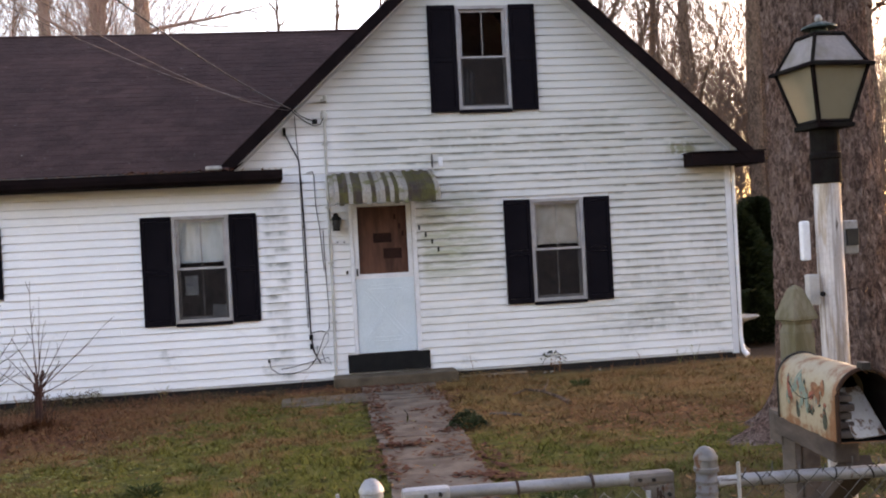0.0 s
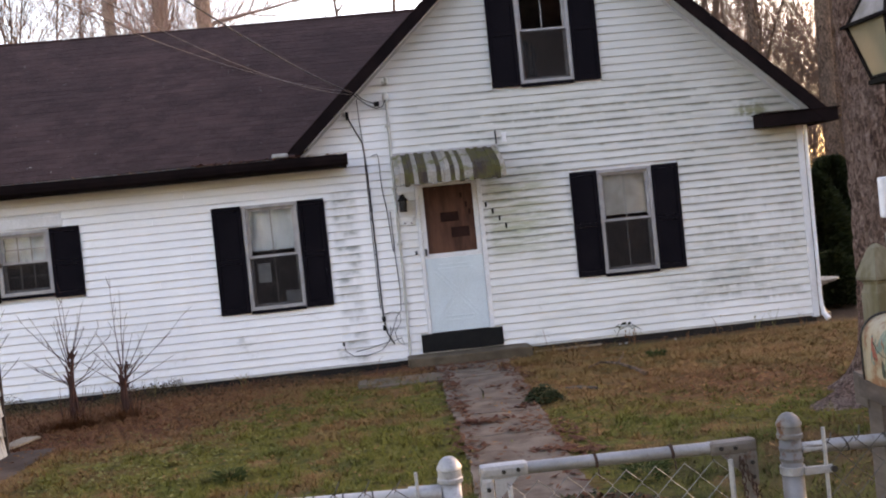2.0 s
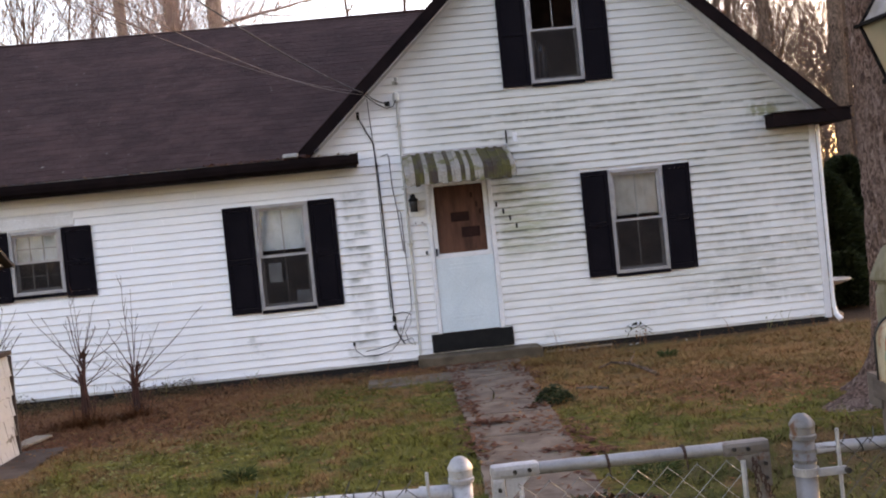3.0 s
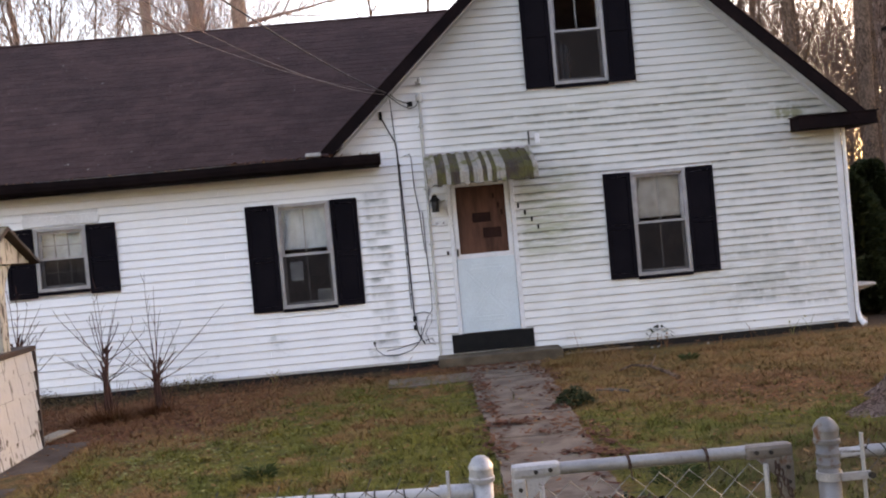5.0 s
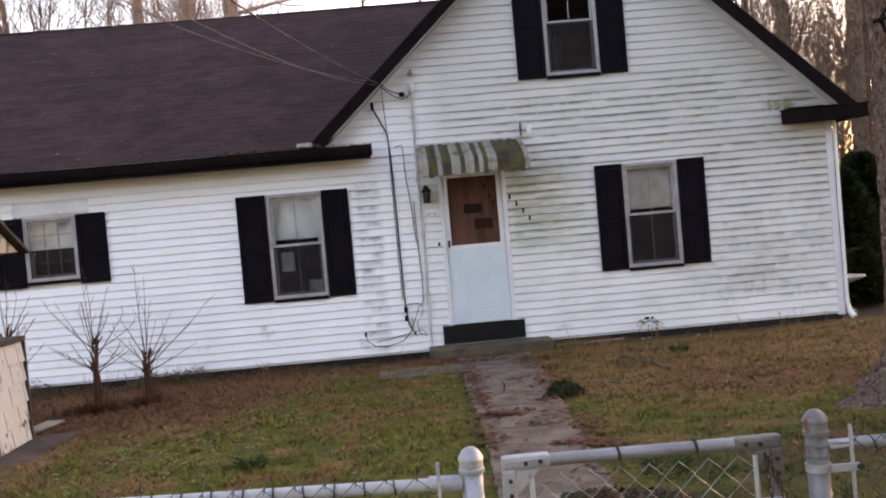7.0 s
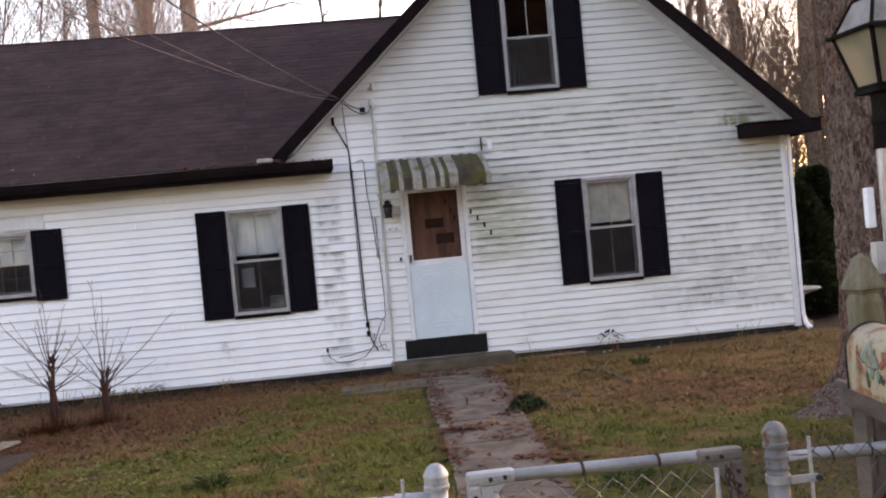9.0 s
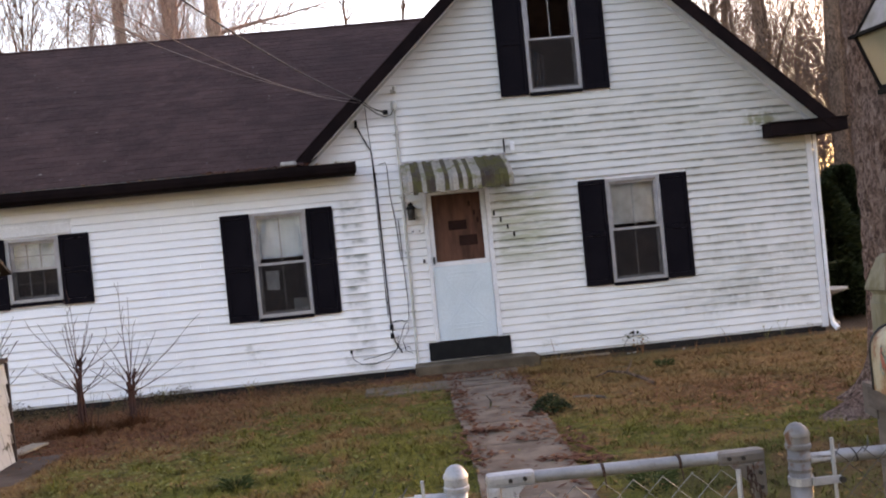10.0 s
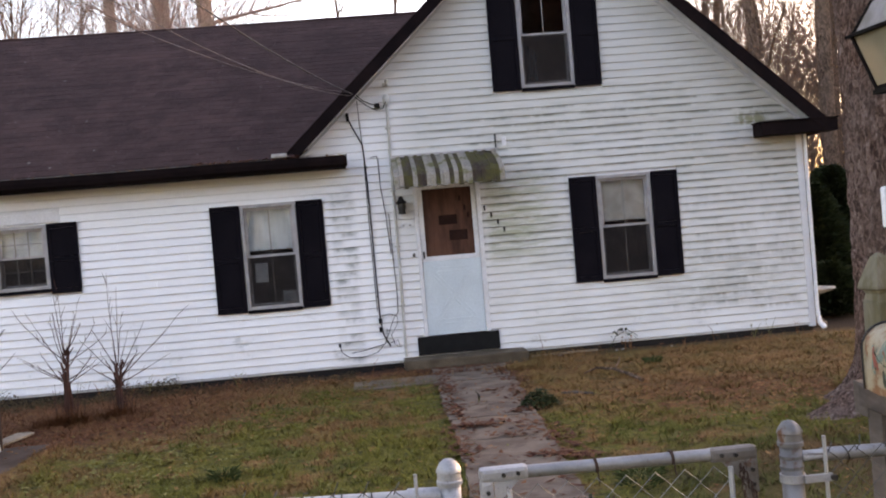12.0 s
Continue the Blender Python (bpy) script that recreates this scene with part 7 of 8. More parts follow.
def build_birdbath():
    B = thing("bird_bath", (5.70, 0.55, ground_z(5.7, 0.55)), "pale stone bird bath beside the house corner", "bird bath")
    z = ground_z(5.8, 0.55)
    bm = bmesh.new()
    lathe(bm, [(0.15, 0.0), (0.15, 0.04), (0.09, 0.08), (0.06, 0.16), (0.055, 0.38), (0.08, 0.44), (0.0, 0.45)], (5.70, 0.55, z), 18)
    # pedestal coloured darker than the bowl
    part("pedestal", bm, CONCRETE, B, "dark concrete pedestal", smooth=True)
    bm = bmesh.new()
    lathe(bm, [(0.05, 0.44), (0.14, 0.465), (0.265, 0.505), (0.300, 0.530), (0.298, 0.545), (0.280, 0.543), (0.23, 0.518), (0.0, 0.500)], (5.70, 0.55, z), 26)
    part("bowl", bm, STONE, B, smooth=True)


build_birdbath()


# ---------- wishing well ----------
def build_well():
    x0, x1, y0, y1 = -5.36, -4.36, -4.60, -3.60
    W = thing("wishing_well", (-4.86, -4.1, 0), "peeling cream wishing well with shingled sides and small roof", "wishing well")
    bm = bmesh.new()
    t = 0.07
    for a in ((x0 + 0.01, x1 - 0.01, y0 + 0.01, y0 + t), (x0 + 0.01, x1 - 0.01, y1 - t, y1 - 0.01), (x0 + 0.01, x0 + t, y0 + t, y1 - t), (x1 - t, x1 - 0.01, y0 + t, y1 - t)):
        box(bm, *a, -0.12, 0.965)
    body = part("body", bm, DARK_WOOD, W)
    r = random.Random(2)
    rows = 5
    h = 0.97 / rows
    for j in range(rows):
        z0, z1 = 0.0 + j * h, (j + 1) * h - 0.010
        for side in range(4):
            u = -0.5 + (-0.14 if j % 2 else 0)
            while u < 0.5:
                v = min(0.5, u + r.uniform(0.26, 0.32))
                a, b = max(-0.5, u), v
                u = v
                if b - a < 0.03:
                    continue
                dz = r.uniform(-0.008, 0.004)
                bm = bmesh.new()
                vs = []
                for k in (a + 0.005, b - 0.005):
                    for out, z in ((0.002, z0 + dz), (0.030, z0 + dz), (0.004, z1)):
                        o = 0.5 - 0.006 + out
                        cx, cy = (x0 + x1) / 2, (y0 + y1) / 2
                        vs.append(bm.verts.new({0: (cx + o, cy + k, z), 1: (cx - k, cy + o, z), 2: (cx - o, cy - k, z), 3: (cx + k, cy - o, z)}[side]))
                for q in ((0, 1, 2), (5, 4, 3), (0, 3, 4, 1), (1, 4, 5, 2), (2, 5, 3, 0)):
                    bm.faces.new([vs[i] for i in q])
                part("shingle", bm, WELL_PAINT, body)
    for a in ((x0 - 0.035, x1 + 0.035, y0 - 0.035, y0 + 0.11), (x0 - 0.035, x1 + 0.035, y1 - 0.11, y1 + 0.035), (x0 - 0.035, x0 + 0.11, y0 + 0.112, y1 - 0.112), (x1 - 0.11, x1 + 0.035, y0 + 0.112, y1 - 0.112)):
        part("rim_board", newbox(*a, 0.97, 1.015, 0.006), DARK_WOOD, W, "dark weathered rim board")
    for x, y in ((x1, y1), (x1, y0), (x0, y1), (x0, y0)):
        sx, sy = (1 if x == x1 else -1), (1 if y == y1 else -1)
        part("corner_strip", newbox(min(x, x + sx * 0.03), max(x, x + sx * 0.03), min(y, y + sy * 0.03), max(y, y + sy * 0.03), -0.05, 0.965, 0.004), DARK_WOOD, W)
    yc = -4.1
    for x in (x0 + 0.05, x1 - 0.05):
        bm = newbox(x - 0.03, x + 0.03, yc - 0.075, yc + 0.075, 0.90, 1.86, 0.006)
        for s in (-1, 1):
            vs = [bm.verts.new((xx, yc + s * a, z)) for xx in (x - 0.02, x + 0.02) for a, z in ((0.07, 1.50), (0.07, 1.80), (0.30, 1.82), (0.22, 1.76), (0.13, 1.64))]
            bm.faces.new(vs[:5])
            bm.faces.new(vs[5:][::-1])
            for i in range(5):
                k = (i + 1) % 5
                bm.faces.new((vs[i], vs[k], vs[5 + k], vs[5 + i]))
        part("roof_post", bm, WELL_OLD, W)
    ridge, eave, reach = 2.16, 1.83, 0.66
    for x in (x0 - 0.02, x1 - 0.03):
        bm = bmesh.new()
        vs = [bm.verts.new((x + o, yc + a, z)) for o in (0, 0.05) for a, z in ((-reach + 0.06, eave - 0.01), (reach - 0.06, eave - 0.01), (0, ridge - 0.05))]
        for q in ((0, 1, 2), (5, 4, 3), (0, 3, 4, 1), (1, 4, 5, 2), (2, 5, 3, 0)):
            bm.faces.new([vs[i] for i in q])
        part("gable_panel", bm, WELL_OLD, W, "cream painted gable panel")
    for s in (-1, 1):
        bm = bmesh.new()
        prof = [(0.0, ridge), (s * reach, eave), (s * reach, eave - 0.03), (0.0, ridge - 0.035)]
        vs = [[bm.verts.new((x, yc + a, z)) for a, z in prof] for x in (x0 - 0.14, x1 + 0.10)]
        bm.faces.new(vs[0])
        bm.faces.new(vs[1][::-1])
        for i in range(4):
            k = (i + 1) % 4
            bm.faces.new((vs[0][i], vs[0][k], vs[1][k], vs[1][i]))
        slope = part("roof", bm, DARK_WOOD, W, "dark weathered roof slope")
        for j in range(4):
            for i in range(5):
                xa = x0 - 0.14 + i * 0.248 + (0.0 if j % 2 else -0.06)
                xb = min(xa + 0.242, x1 + 0.10)
                xa = max(xa, x0 - 0.14)
                ta, tb = 1 - j * 0.25, max(0.0, 1 - (j + 1.15) * 0.25)
                b2 = bmesh.new()
                vs = []
                for x in (xa, xb):
                    for k, up in ((ta, 0.002), (ta, 0.018), (tb, 0.006)):
                        vs.append(b2.verts.new((x, yc + s * reach * k * 1.02, ridge - (ridge - eave) * k * 1.02 + up)))
                for q in ((0, 1, 2), (5, 4, 3), (0, 3, 4, 1), (1, 4, 5, 2), (2, 5, 3, 0)):
                    b2.faces.new([vs[i] for i in q])
                part("shingle", b2, OLD_WOOD, slope)
    slab = bmesh.new()
    box(slab, -5.6, -3.93, -5.55, -3.45, -0.2, 0.012, 0.02)
    tagged(part("well_slab", slab, WET_CONCRETE), "dark damp concrete slab round the well", "slab")
    bm = newbox(-0.10, 0.10, -0.32, 0.32, 0.0, 0.022, 0.004, m=Matrix.Translation((-4.46, -3.15, 0.012)) @ Matrix.Rotation(radians(-16), 4, "Z") @ Matrix.Rotation(radians(1.5), 4, "X"))
    tagged(part("loose_board", bm, TAN_WOOD), "weathered tan board lying on the ground", "board")


build_well()


# ---------- pruned shrubs ----------
def build_shrub(x, y, stub, seed, shoots):
    r = random.Random(seed)
    z0 = ground_z(x, y)
    S = thing("pruned_shrub", (x, y, z0), "bare pruned shrub with thin reddish shoots before the wall", "shrub", "pruned shrubs")
    V, F = [], []
    for k in range(6):
        a = k * 1.047 + r.uniform(-0.3, 0.3)
        o = Vector((math.cos(a), math.sin(a), 0))
        base = Vector((x, y, z0))
        top = stub * r.uniform(0.72, 1.08)
        pts = [base + o * 0.040 + Vector((0, 0, -0.06)), base + o * 0.026 + Vector((r.uniform(-.014, .014), 0, stub * 0.3)), base + o * 0.020 + Vector((r.uniform(-.014, .014), 0, stub * 0.6)), base + o * 0.032 + Vector((0, 0, top * 0.86)), base + o * r.uniform(0.040, 0.065) + Vector((0, 0, top))]
        tube_into(V, F, pts, [0.018, 0.013, 0.014, 0.013, r.uniform(0.008, 0.012)], 6)
    # thin suckers from the foot
    for k in range(26):
        a, q = r.uniform(0, 6.28), r.uniform(0.03, 0.16)
        p = Vector((x + q * math.cos(a), y + q * math.sin(a) * 0.7, z0 - 0.03))
        hgt, dx = r.uniform(0.12, 0.55), r.uniform(-0.14, 0.14)
        tube_into(V, F, [p, p + Vector((dx * 0.4, 0, hgt * 0.5)), p + Vector((dx, r.uniform(-0.05, 0.05), hgt))], [0.0048, 0.0036, 0.0018], 4, False)
    for k in range(9):
        a = r.uniform(0, 6.28)
        p = Vector((x + 0.022 * math.cos(a), y + 0.022 * math.sin(a), z0 + stub * r.uniform(0.55, 0.98)))
        o = Vector((math.cos(a), math.sin(a), r.uniform(0.9, 2.2))).normalized()
        tube_into(V, F, [p, p + o * 0.05, p + o * r.uniform(0.07, 0.15)], [0.012, 0.010, 0.007], 5)
    raw("stub", V, F, TWIG_RED, S, "cut woody stub")
    shoots = list(shoots) + [(r.uniform(-1, 1), r.uniform(0.35, 1.0), r.uniform(0.25, 0.5)) for _ in range(6)]
    for dx, dz, ln in shoots:
        V, F = [], []
        p = Vector((x + dx * 0.03, y + r.uniform(-0.03, 0.03), z0 + stub * (r.uniform(0.80, 1.0) if dz > 0.88 else r.uniform(0.50, 0.95))))
        d = Vector((dx, r.uniform(-0.25, 0.25), dz)).normalized()
        pts, rad = [p], [0.0068]
        for i in range(8):
            d = (d + Vector((r.uniform(-.05, .05), r.uniform(-.05, .05), 0.03))).normalized()
            p = p + d * ln * 1.12 / 8
            pts.append(p)
            rad.append(0.0068 * (1 - 0.75 * (i + 1) / 8))
            if i > 1 and r.random() < 0.5:
                e = (d + Vector((r.uniform(-.7, .7), r.uniform(-.5, .5), 0.2))).normalized()
                tube_into(V, F, [p, p + e * ln * 0.09, p + e * ln * r.uniform(0.13, 0.2)], [0.004, 0.003, 0.0015], 4, False)
        tube_into(V, F, pts, rad, 5, False)
        raw("shoot", V, F, TWIG_RED, S)


build_shrub(-4.12, -2.2, 0.78, 1, [(-0.05, 1, 0.75), (0.03, 1, 0.62), (0.28, 1, 0.55), (-0.28, 1, 0.55), (-0.5, 0.8, 0.6), (-0.9, 0.75, 0.62), (0.6, 0.75, 0.5), (-0.95, 0.45, 0.5), (0.35, 0.9, 0.4), (-0.15, 1, 0.5), (-0.7, 0.3, 0.5), (0.8, 0.35, 0.4)])
build_shrub(-3.63, -1.95, 0.60, 2, [(-0.03, 1, 0.95), (0.16, 1, 0.80), (0.10, 1, 0.5), (0.75, 0.7, 0.85), (0.6, 0.85, 0.6), (-0.7, 0.7, 0.45), (0.9, 0.35, 0.55), (-0.85, 0.45, 0.4), (0.3, 0.9, 0.4)])
build_shrub(-5.10, -2.1, 0.98, 3, [(-0.1, 1, 0.6), (0.12, 1, 0.55), (0.5, 0.85, 0.5), (-0.4, 0.9, 0.55), (0.65, 0.7, 0.45), (-0.6, 0.8, 0.45)])


# ---------- small things on the lawn ----------
def build_lawn_bits():
    r = random.Random(8)
    V, F = [], []
    z = ground_z(2.0, -2.6) + 0.02
    tube_into(V, F, [(1.62, -2.25, z + 0.01), (1.78, -2.2, z + 0.05), (1.95, -2.35, z + 0.04), (2.02, -2.75, z + 0.03), (2.06, -3.10, z + 0.015)], [0.008, 0.013, 0.016, 0.02, 0.024], 7)
    tube_into(V, F, [(1.95, -2.35, z + 0.04), (2.06, -2.15, z + 0.10), (2.12, -1.95, z + 0.12)], [0.012, 0.008, 0.004], 5)
    tagged(raw("fallen_branch", V, F, BARK_BROWN, smooth=True), "crooked fallen branch lying on the lawn", "branch")
    V, F = [], []
    zl = ground_z(1.28, -3.55)
    tube_into(V, F, [(1.12, -3.45, zl + 0.015), (1.25, -3.52, zl + 0.02), (1.40, -3.66, zl + 0.018)], [0.012, 0.017, 0.013], 8)
    tagged(raw("fallen_log", V, F, GREY_WOOD, smooth=True), "short pale piece of wood on the grass", "wood")
    for x, y, s, n, lab in ((0.80, -3.95, 0.24, 900, "dark green low shrub tuft beside the path"), (0.95, -6.9, 0.20, 260, "dark green weed clump beside the path"), (2.55, -1.80, 0.13, 240, "flat dark green tuft near the house wall"), (-1.92, -5.7, 0.15, 240, "leafy green weed in the lawn")):
        V, F = [], []
        z0 = ground_z(x, y)
        for _ in range(n):
            if n > 500:
                a, q = r.uniform(0, 6.28), math.sqrt(r.random())
                lump = 0.75 + 0.5 * noise.noise(Vector((math.cos(a), math.sin(a), 4.0)))
                add_leaf(V, F, Vector((x + 0.26 * q * lump * math.cos(a), y + 0.24 * q * lump * math.sin(a), z0 + 0.02 + 0.17 * (1 - q * q) * r.random() ** 0.6)), r.uniform(0.010, 0.026), r)
                continue
            a, q = r.uniform(0, 6.28), s * math.sqrt(r.random())
            d = Vector((math.cos(a) * q * 1.6, math.sin(a) * q * 1.6, s * r.uniform(0.35, 1.0))).normalized()
            p = Vector((x + q * math.cos(a) * 0.7, y + q * math.sin(a) * 0.7, z0 + r.uniform(0, s * 0.55)))
            u = d.cross(Vector((r.uniform(-1, 1), r.uniform(-1, 1), 0.2))).normalized()
            L = r.uniform(0.03, 0.08)
            n0 = len(V)
            V += [tuple(p - u * 0.007), tuple(p + u * 0.007), tuple(p + d * L)]
            F.append((n0, n0 + 1, n0 + 2))
        tagged(raw("weed_clump", V, F, NEEDLE if n > 500 else WEED), lab, "weed", "weed clumps on the lawn")
    # thin stalks along the wall
    for k in range(18):
        x = r.choice((r.uniform(1.35, 5.2), r.uniform(-5.2, -0.5)))
        y = r.uniform(-0.35, -0.08)
        h = r.uniform(0.12, 0.42)
        V, F = [], []
        z0 = ground_z(x, y)
        for _ in range(r.randint(1, 3)):
            dx = r.uniform(-0.12, 0.12)
            tube_into(V, F, [(x, y, z0 - 0.03), (x + dx * 0.4, y, z0 + h * 0.5), (x + dx, y, z0 + h * r.uniform(0.7, 1))], [0.004, 0.003, 0.0015], 4, False)
        for _ in range(r.randint(0, 5)):
            add_leaf(V, F, Vector((x + r.uniform(-.05, .05), y, z0 + h * r.uniform(0.3, 0.9))), 0.025, r)
        tagged(raw("dry_stalk", V, F, FALLEN if k % 3 else PALE_LEAF), "thin dry weed stalk along the foundation", "weed", "stalks along the wall")
    V, F = [], []
    tube_into(V, F, [(2.45, -0.10, -0.05), (2.55, -0.10, 0.12), (2.72, -0.10, 0.20), (2.86, -0.11, 0.10)], 0.004, 4, False)
    for _ in range(16):
        t = r.random()
        add_leaf(V, F, Vector((2.48 + 0.36 * t, -0.12, 0.20 - 0.4 * (t - 0.4) ** 2 + r.uniform(-.03, .03))), 0.04, r)
    tagged(raw("weed_vine", V, F, NEEDLE), "dark leafy weed leaning on the siding", "weed")


build_lawn_bits()


def build_wall_debris():
    """A pale split lath and flakes of old paint along the foundation."""
    r = random.Random(44)
    z = ground_z(1.7, -0.3)
    bm = newbox(-0.46, 0.46, -0.018, 0.018, 0.0, 0.020, 0.003, m=Matrix.Translation((1.80, -0.24, z + 0.012)) @ Matrix.Rotation(radians(3), 4, "Z"))
    tagged(part("loose_lath", bm, TAN_WOOD), "pale split lath lying along the foundation", "board")
    for k in range(4):
        x = r.uniform(1.35, 4.4)
        y = r.uniform(-0.42, -0.16)
        bm = newbox(-r.uniform(0.012, 0.03), r.uniform(0.012, 0.03), -0.014, 0.014, -0.004, 0.006, 0.002, m=Matrix.Translation((x, y, ground_z(x, y) + 0.022)) @ Matrix.Rotation(r.uniform(0, 3), 4, "Z") @ Matrix.Rotation(r.uniform(-0.4, 0.4), 4, "X"))
        tagged(part("paint_flake", bm, STONE), "pale flake of old paint on the ground", "debris", "flakes along the wall")


build_wall_debris()


def build_foundation_greenery():
    r = random.Random(26)
    V, F = [], []
    for _ in range(6500):
        x = r.uniform(-6.2, -3.3) if r.random() < 0.75 else r.uniform(-3.3, -1.0)
        y = -0.12 - abs(r.gauss(0, 0.40))
        top = 0.20 * max(0.1, 0.6 + 0.9 * noise.noise(Vector((x * 1.7, 3.3, 0)))) * (1.0 if x < -3.3 else 0.45)
        add_leaf(V, F, Vector((x, y, ground_z(x, y) + top * r.random())), r.uniform(0.010, 0.022), r)
    tagged(raw("wall_weeds", V, F, leaf_material("dull_green_weeds", ((0.045, 0.034, 0.014), (0.075, 0.055, 0.022), (0.14, 0.085, 0.04)))), "low dull green weeds along the foundation", "weeds", kind="stuff")


build_foundation_greenery()


def build_leaf_heap():
    r = random.Random(17)
    V, F = [], []
    for _ in range(1300):
        a, q = r.uniform(0, 6.28), math.sqrt(r.random())
        x, y = 0.44 + 0.52 * q * math.cos(a), -7.72 + 0.42 * q * math.sin(a)
        add_leaf(V, F, Vector((x, y, ground_z(x, y) + 0.03 + 0.13 * (1 - q * q) * r.random())), r.uniform(0.02, 0.05), r)
    H = thing("leaf_heap", (0.42, -7.55, ground_z(0.42, -7.55)), "low heap of dark wet leaves and weeds on the path", "leaf heap")
    raw("leaves", V, F, leaf_material("dark_wet_leaves", ((0.035, 0.024, 0.014), (0.06, 0.035, 0.018), (0.14, 0.05, 0.022))), H, "", "stuff")
    V, F = [], []
    for _ in range(230):
        a, q = r.uniform(0, 6.28), math.sqrt(r.random())
        x, y = 0.40 + 0.5 * q * math.cos(a), -7.72 + 0.38 * q * math.sin(a)
        add_leaf(V, F, Vector((x, y, ground_z(x, y) + 0.06 + 0.13 * (1 - q * q) * r.random())), r.uniform(0.015, 0.035), r)
    raw("greenery", V, F, NEEDLE, H, "", "stuff")


build_leaf_heap()


def build_grass():
    r = np.random.RandomState(11)
    n = 300000
    x = r.uniform(-7.5, 8.5, n)
    y = -0.05 - 12.2 * r.random_sample(n) ** 0.9
    keep = np.ones(n, bool)
    cx = 0.43 + (y + 1) * 0.036
    keep &= ~((np.abs(x - cx) < 0.36 + 0.05 * np.sin(y * 2.3 + np.sign(x - cx)) - 0.019 * np.maximum(0, -y - 1.5) + 0.03 * np.sin(y * 5)) & (y > -10.1))
    keep &= ~((x > -0.4) & (x < 1.3) & (y > -0.5))
    keep &= ~((x > -5.6) & (x < -3.95) & (y > -5.5) & (y < -3.47))
    keep &= ~(np.hypot(x - 3.92, y + 5.2) < 0.75)
    keep &= ~((y > -0.42) & ((x > 2.2) | (x < -0.45)) & (r.random_sample(n) < 0.88))
    x, y = x[keep], y[keep]
    patch = np.array([noise.noise(Vector((a * 0.8, b * 0.8, 2.0))) for a, b in zip(x, y)])
    bed = np.exp(-(((x + 3.2) / 2.9) ** 2 + ((y + 1.6) / 1.7) ** 2)) + 0.6 * np.exp(-(((x - 2.6) / 1.3) ** 2 + ((y + 4.2) / 0.9) ** 2))
    tuft = np.array([noise.noise(Vector((a * 4.5, b * 4.5, 7.0))) for a, b in zip(x, y)])
    keep = (patch * 0.8 + 0.9 * tuft + 0.45 - 0.8 * bed) > r.uniform(-0.2, 0.6, len(x))
    patch = patch * 0.6 + tuft
    x, y, patch = x[keep], y[keep], patch[keep]
    # dry tussocks round the shrub stems and along the wall
    for sx, sy, sp, cnt in ((-4.12, -2.3, 0.15, 1300), (-3.63, -2.05, 0.11, 700), (-2.6, -0.35, 0.45, 500), (1.6, -0.38, 0.3, 500), (4.2, -0.8, 0.6, 300), (1.1, -1.2, 0.25, 500)):
        x = np.concatenate([x, r.normal(sx, sp, cnt)])
        y = np.concatenate([y, np.minimum(-0.06, r.normal(sy, sp * 0.5, cnt))])
        patch = np.concatenate([patch, r.uniform(1.0, 3.0 if sy > -1.5 else 7.0, cnt)])
    tufts = []
    for _ in range(2300):
        sx, sy, cnt = r.uniform(-6, 6), r.uniform(-10, -0.7), 34
        if abs(sx - 0.4) < 0.65 or (sx < -3.8 and -5.6 < sy < -3.4):
            continue
        tufts.append((r.normal(sx, 0.050, cnt), r.normal(sy, 0.050, cnt), r.uniform(0.3, r.uniform(0.8, 2.8), cnt)))
    x, y, patch = (np.concatenate([a, *[t[i] for t in tufts]]) for i, a in enumerate((x, y, patch)))
    m = len(x)
    h = r.uniform(0.016, 0.045, m) * (1 + 0.8 * np.clip(patch, -0.5, 7))
    az, ln = r.uniform(0, 6.283, m), r.uniform(0.5, 2.6, m)
    w = r.uniform(0.003, 0.0055, m)
    z = np.array([ground_z(a, b) for a, b in zip(x, y)])
    A = np.stack([x - w * np.cos(az), y - w * np.sin(az), z - 0.004], 1)
    B = np.stack([x + w * np.cos(az), y + w * np.sin(az), z - 0.004], 1)
    C = np.stack([x - np.sin(az) * h * ln, y + np.cos(az) * h * ln, z + h], 1)
    V = np.stack([A, B, C], 1).reshape(-1, 3)
    mesh = bpy.data.meshes.new("grass")
    mesh.vertices.add(3 * m)
    mesh.vertices.foreach_set("co", V.ravel())
    mesh.loops.add(3 * m)
    mesh.loops.foreach_set("vertex_index", np.arange(3 * m, dtype=np.int32))
    mesh.polygons.add(m)
    mesh.polygons.foreach_set("loop_start", np.arange(0, 3 * m, 3, dtype=np.int32))
    mesh.update(calc_edges=True)
    tagged(link_part("grass", mesh, GRASS), "short patchy green and straw-coloured lawn grass", "grass", kind="stuff")


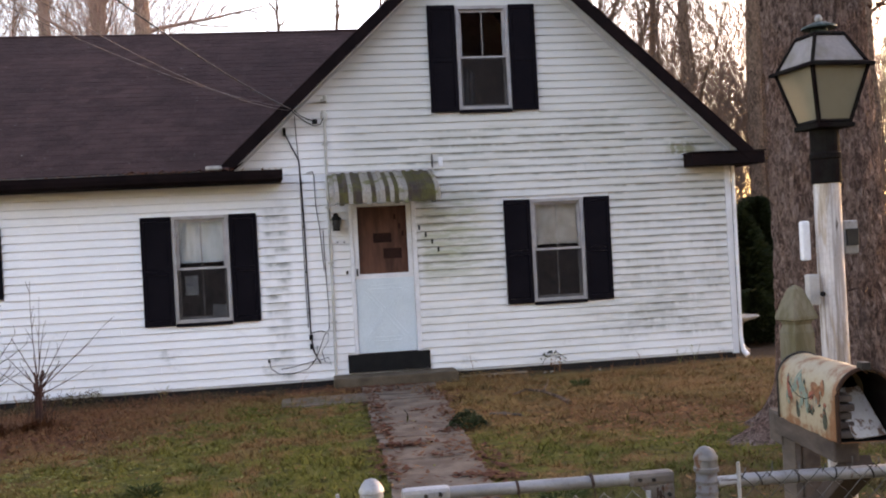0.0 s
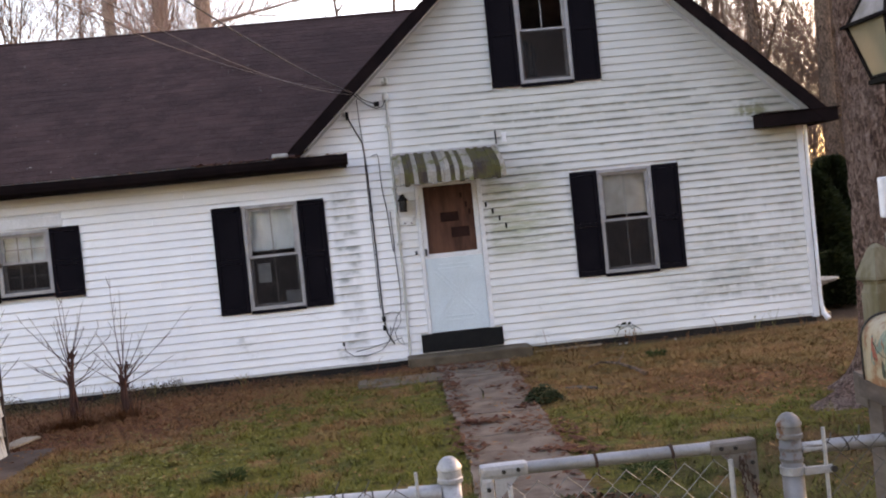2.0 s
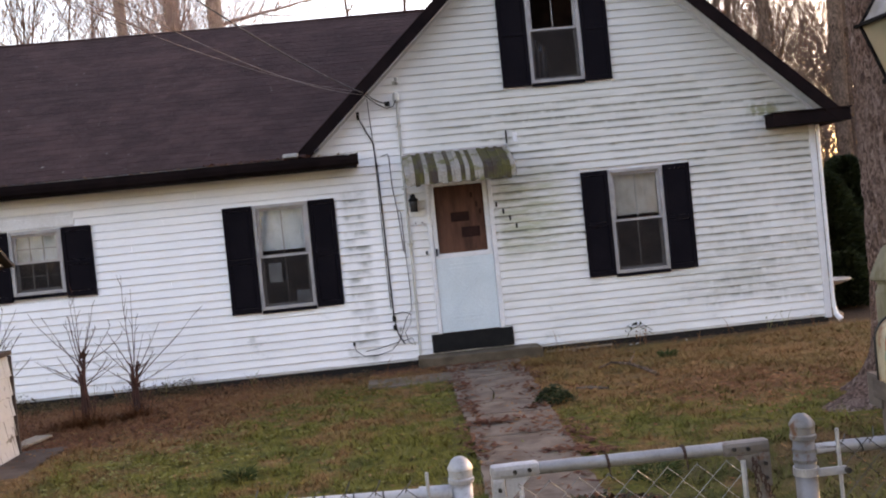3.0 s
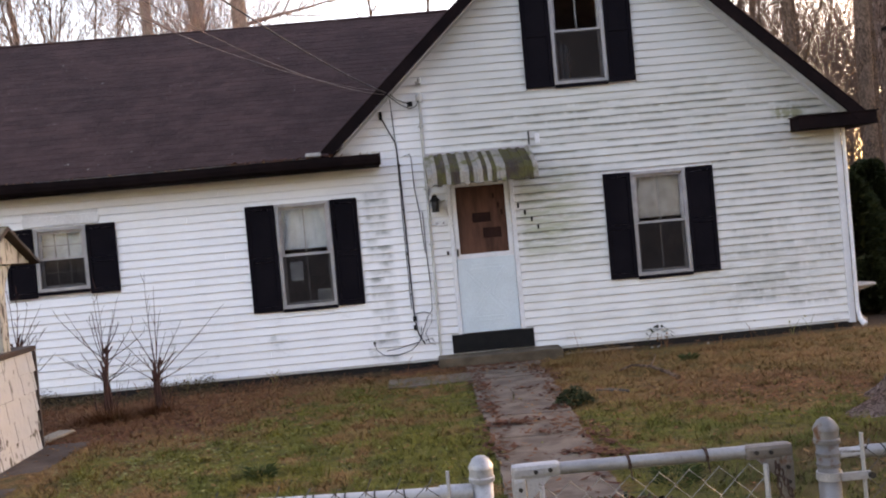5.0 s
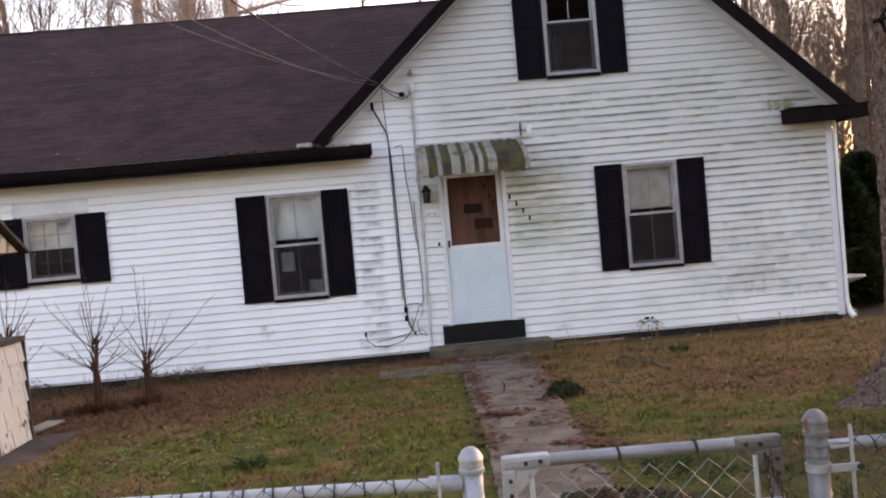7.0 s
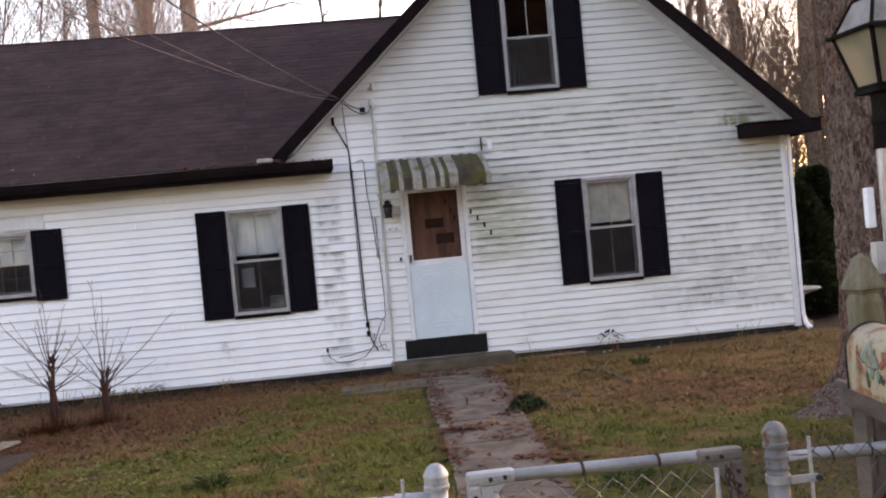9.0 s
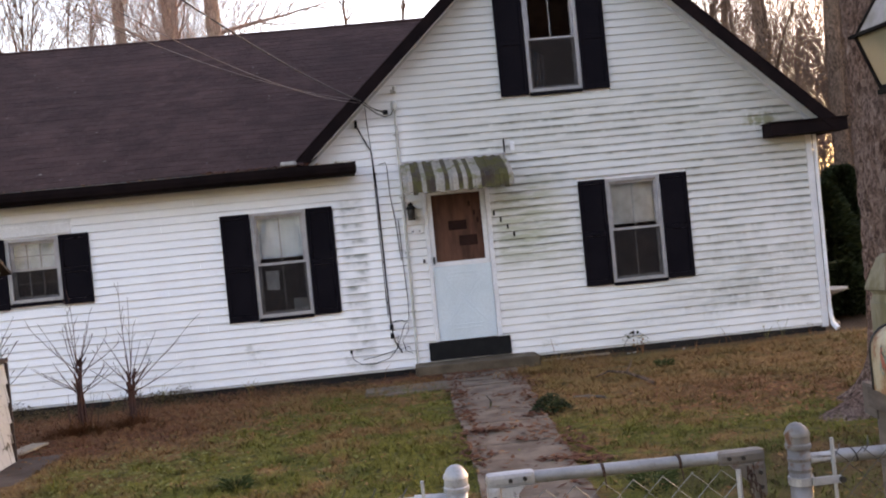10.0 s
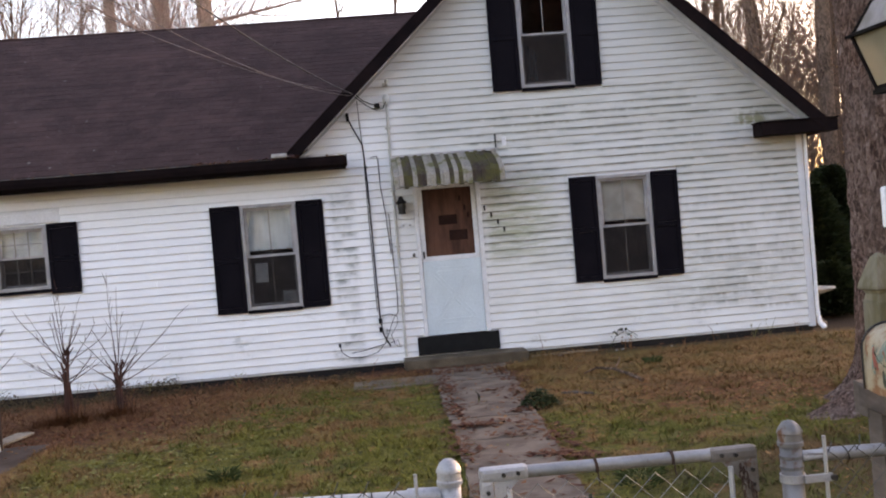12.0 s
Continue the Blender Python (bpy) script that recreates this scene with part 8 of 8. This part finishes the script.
def build_fallen_leaves():
    r = random.Random(21)
    V, F, PV, PF, RV, RF = [], [], [], [], [], []

    def drop(x, y, s, lift=0.012, pale=False, red=False):
        if pale and x < -3.8 and -5.6 < y < -3.4:
            return
        a, b = (PV, PF) if pale else ((RV, RF) if red else (V, F))
        on_path = abs(x - 0.42 - (y + 1) * 0.03) < 0.43 and -10 < y < -0.6
        if on_path and y < -7.9 and x < 0.34:
            return
        add_leaf(a, b, Vector((x, y, ground_z(x, y) + lift + (0.028 if on_path else 0))), s, r, 0.72)
    for _ in range(420):
        y = -0.7 - 9.2 * r.random()
        side = r.choice((-1, 1))
        x = 0.43 + (y + 1) * 0.036 + side * (0.48 - 0.019 * max(0.0, -y - 1.5) - abs(r.gauss(0, 0.13)))
        drop(x, y, r.uniform(0.022, 0.05), red=True)
    # drifts lying across the slabs and along both edges
    for cx, cy, sx, sy, n in ((0.12, -4.75, 0.16, 0.07, 110), (0.62, -6.0, 0.16, 0.06, 110), (0.0, -3.9, 0.06, 0.30, 70), (0.60, -4.2, 0.10, 0.04, 30), (0.45, -3.0, 0.10, 0.04, 20), (0.40, -5.2, 0.12, 0.04, 26), (0.5, -8.8, 0.2, 0.12, 60), (-0.10, -5.6, 0.07, 0.3, 60), (0.05, -2.3, 0.07, 0.5, 90), (0.88, -1.9, 0.10, 0.6, 130), (0.35, -0.62, 0.40, 0.07, 170), (-0.25, -0.9, 0.25, 0.18, 150), (0.72, -3.2, 0.06, 0.3, 40), (0.78, -5.6, 0.06, 0.4, 70), (0.3, -1.05, 0.22, 0.05, 40)):
        for _ in range(n):
            drop(cx + r.gauss(0, sx), min(-0.5, cy + r.gauss(0, sy)), r.uniform(0.022, 0.052), r.uniform(0.008, 0.035), red=True)
    for _ in range(9500):
        x, y = -3.5 + r.gauss(0, 1.35), -1.7 + r.gauss(0, 1.0)
        if y < -0.05 and -7 < x < -0.1:
            drop(x, y, r.uniform(0.012, 0.030), r.uniform(0.01, 0.05))
    for _ in range(1000):
        drop(r.uniform(1.0, 5.6), -0.1 - abs(r.gauss(0, 2.8)), r.uniform(0.015, 0.04), r.uniform(0.01, 0.045))
    for _ in range(800):
        drop(2.5 + r.gauss(0, 0.9), -4.3 + r.gauss(0, 0.6), r.uniform(0.015, 0.04), r.uniform(0.01, 0.045))
    for _ in range(2000):
        drop(r.uniform(-6.5, 6), r.uniform(-10, -0.2), r.uniform(0.013, 0.032), r.uniform(0.01, 0.03))
    for _ in range(420):
        a = r.uniform(0, 6.28)
        q = 0.6 + abs(r.gauss(0, 0.5))
        drop(3.92 + q * math.cos(a), -5.2 + q * math.sin(a), r.uniform(0.02, 0.045))
    for _ in range(1100):
        drop(-3.0 + r.gauss(0, 1.1), -4.7 + r.gauss(0, 0.9), r.uniform(0.014, 0.028), 0.03, True)
    for _ in range(120):
        drop(-0.9 + r.gauss(0, 0.5), -0.35 - abs(r.gauss(0, 0.25)), r.uniform(0.02, 0.045))
    for _ in range(110):
        gx, gy = r.uniform(-2.9, -1.5), r.uniform(-0.44, -0.36)
        add_leaf(RV, RF, Vector((gx, gy, 2.868 + r.uniform(0, 0.03))), r.uniform(0.018, 0.034), r)
    for _ in range(90):
        x = r.uniform(-6, -0.95)
        add_leaf(V, F, Vector((x, r.uniform(-0.46, -0.38), 2.85 + r.uniform(0, 0.02))), r.uniform(0.02, 0.035), r)
    tagged(raw("fallen_leaves", V, F, FALLEN), "brown fallen leaves scattered over lawn and path", "leaves", kind="stuff")
    tagged(raw("red_leaves", RV, RF, RED_LEAF), "reddish brown leaves drifted on the garden path", "leaves", kind="stuff")
    tagged(raw("yellow_leaves", PV, PF, PALE_LEAF), "pale yellow-green leaves in the lawn", "leaves", kind="stuff")


build_grass()
build_fallen_leaves()

build_siding()
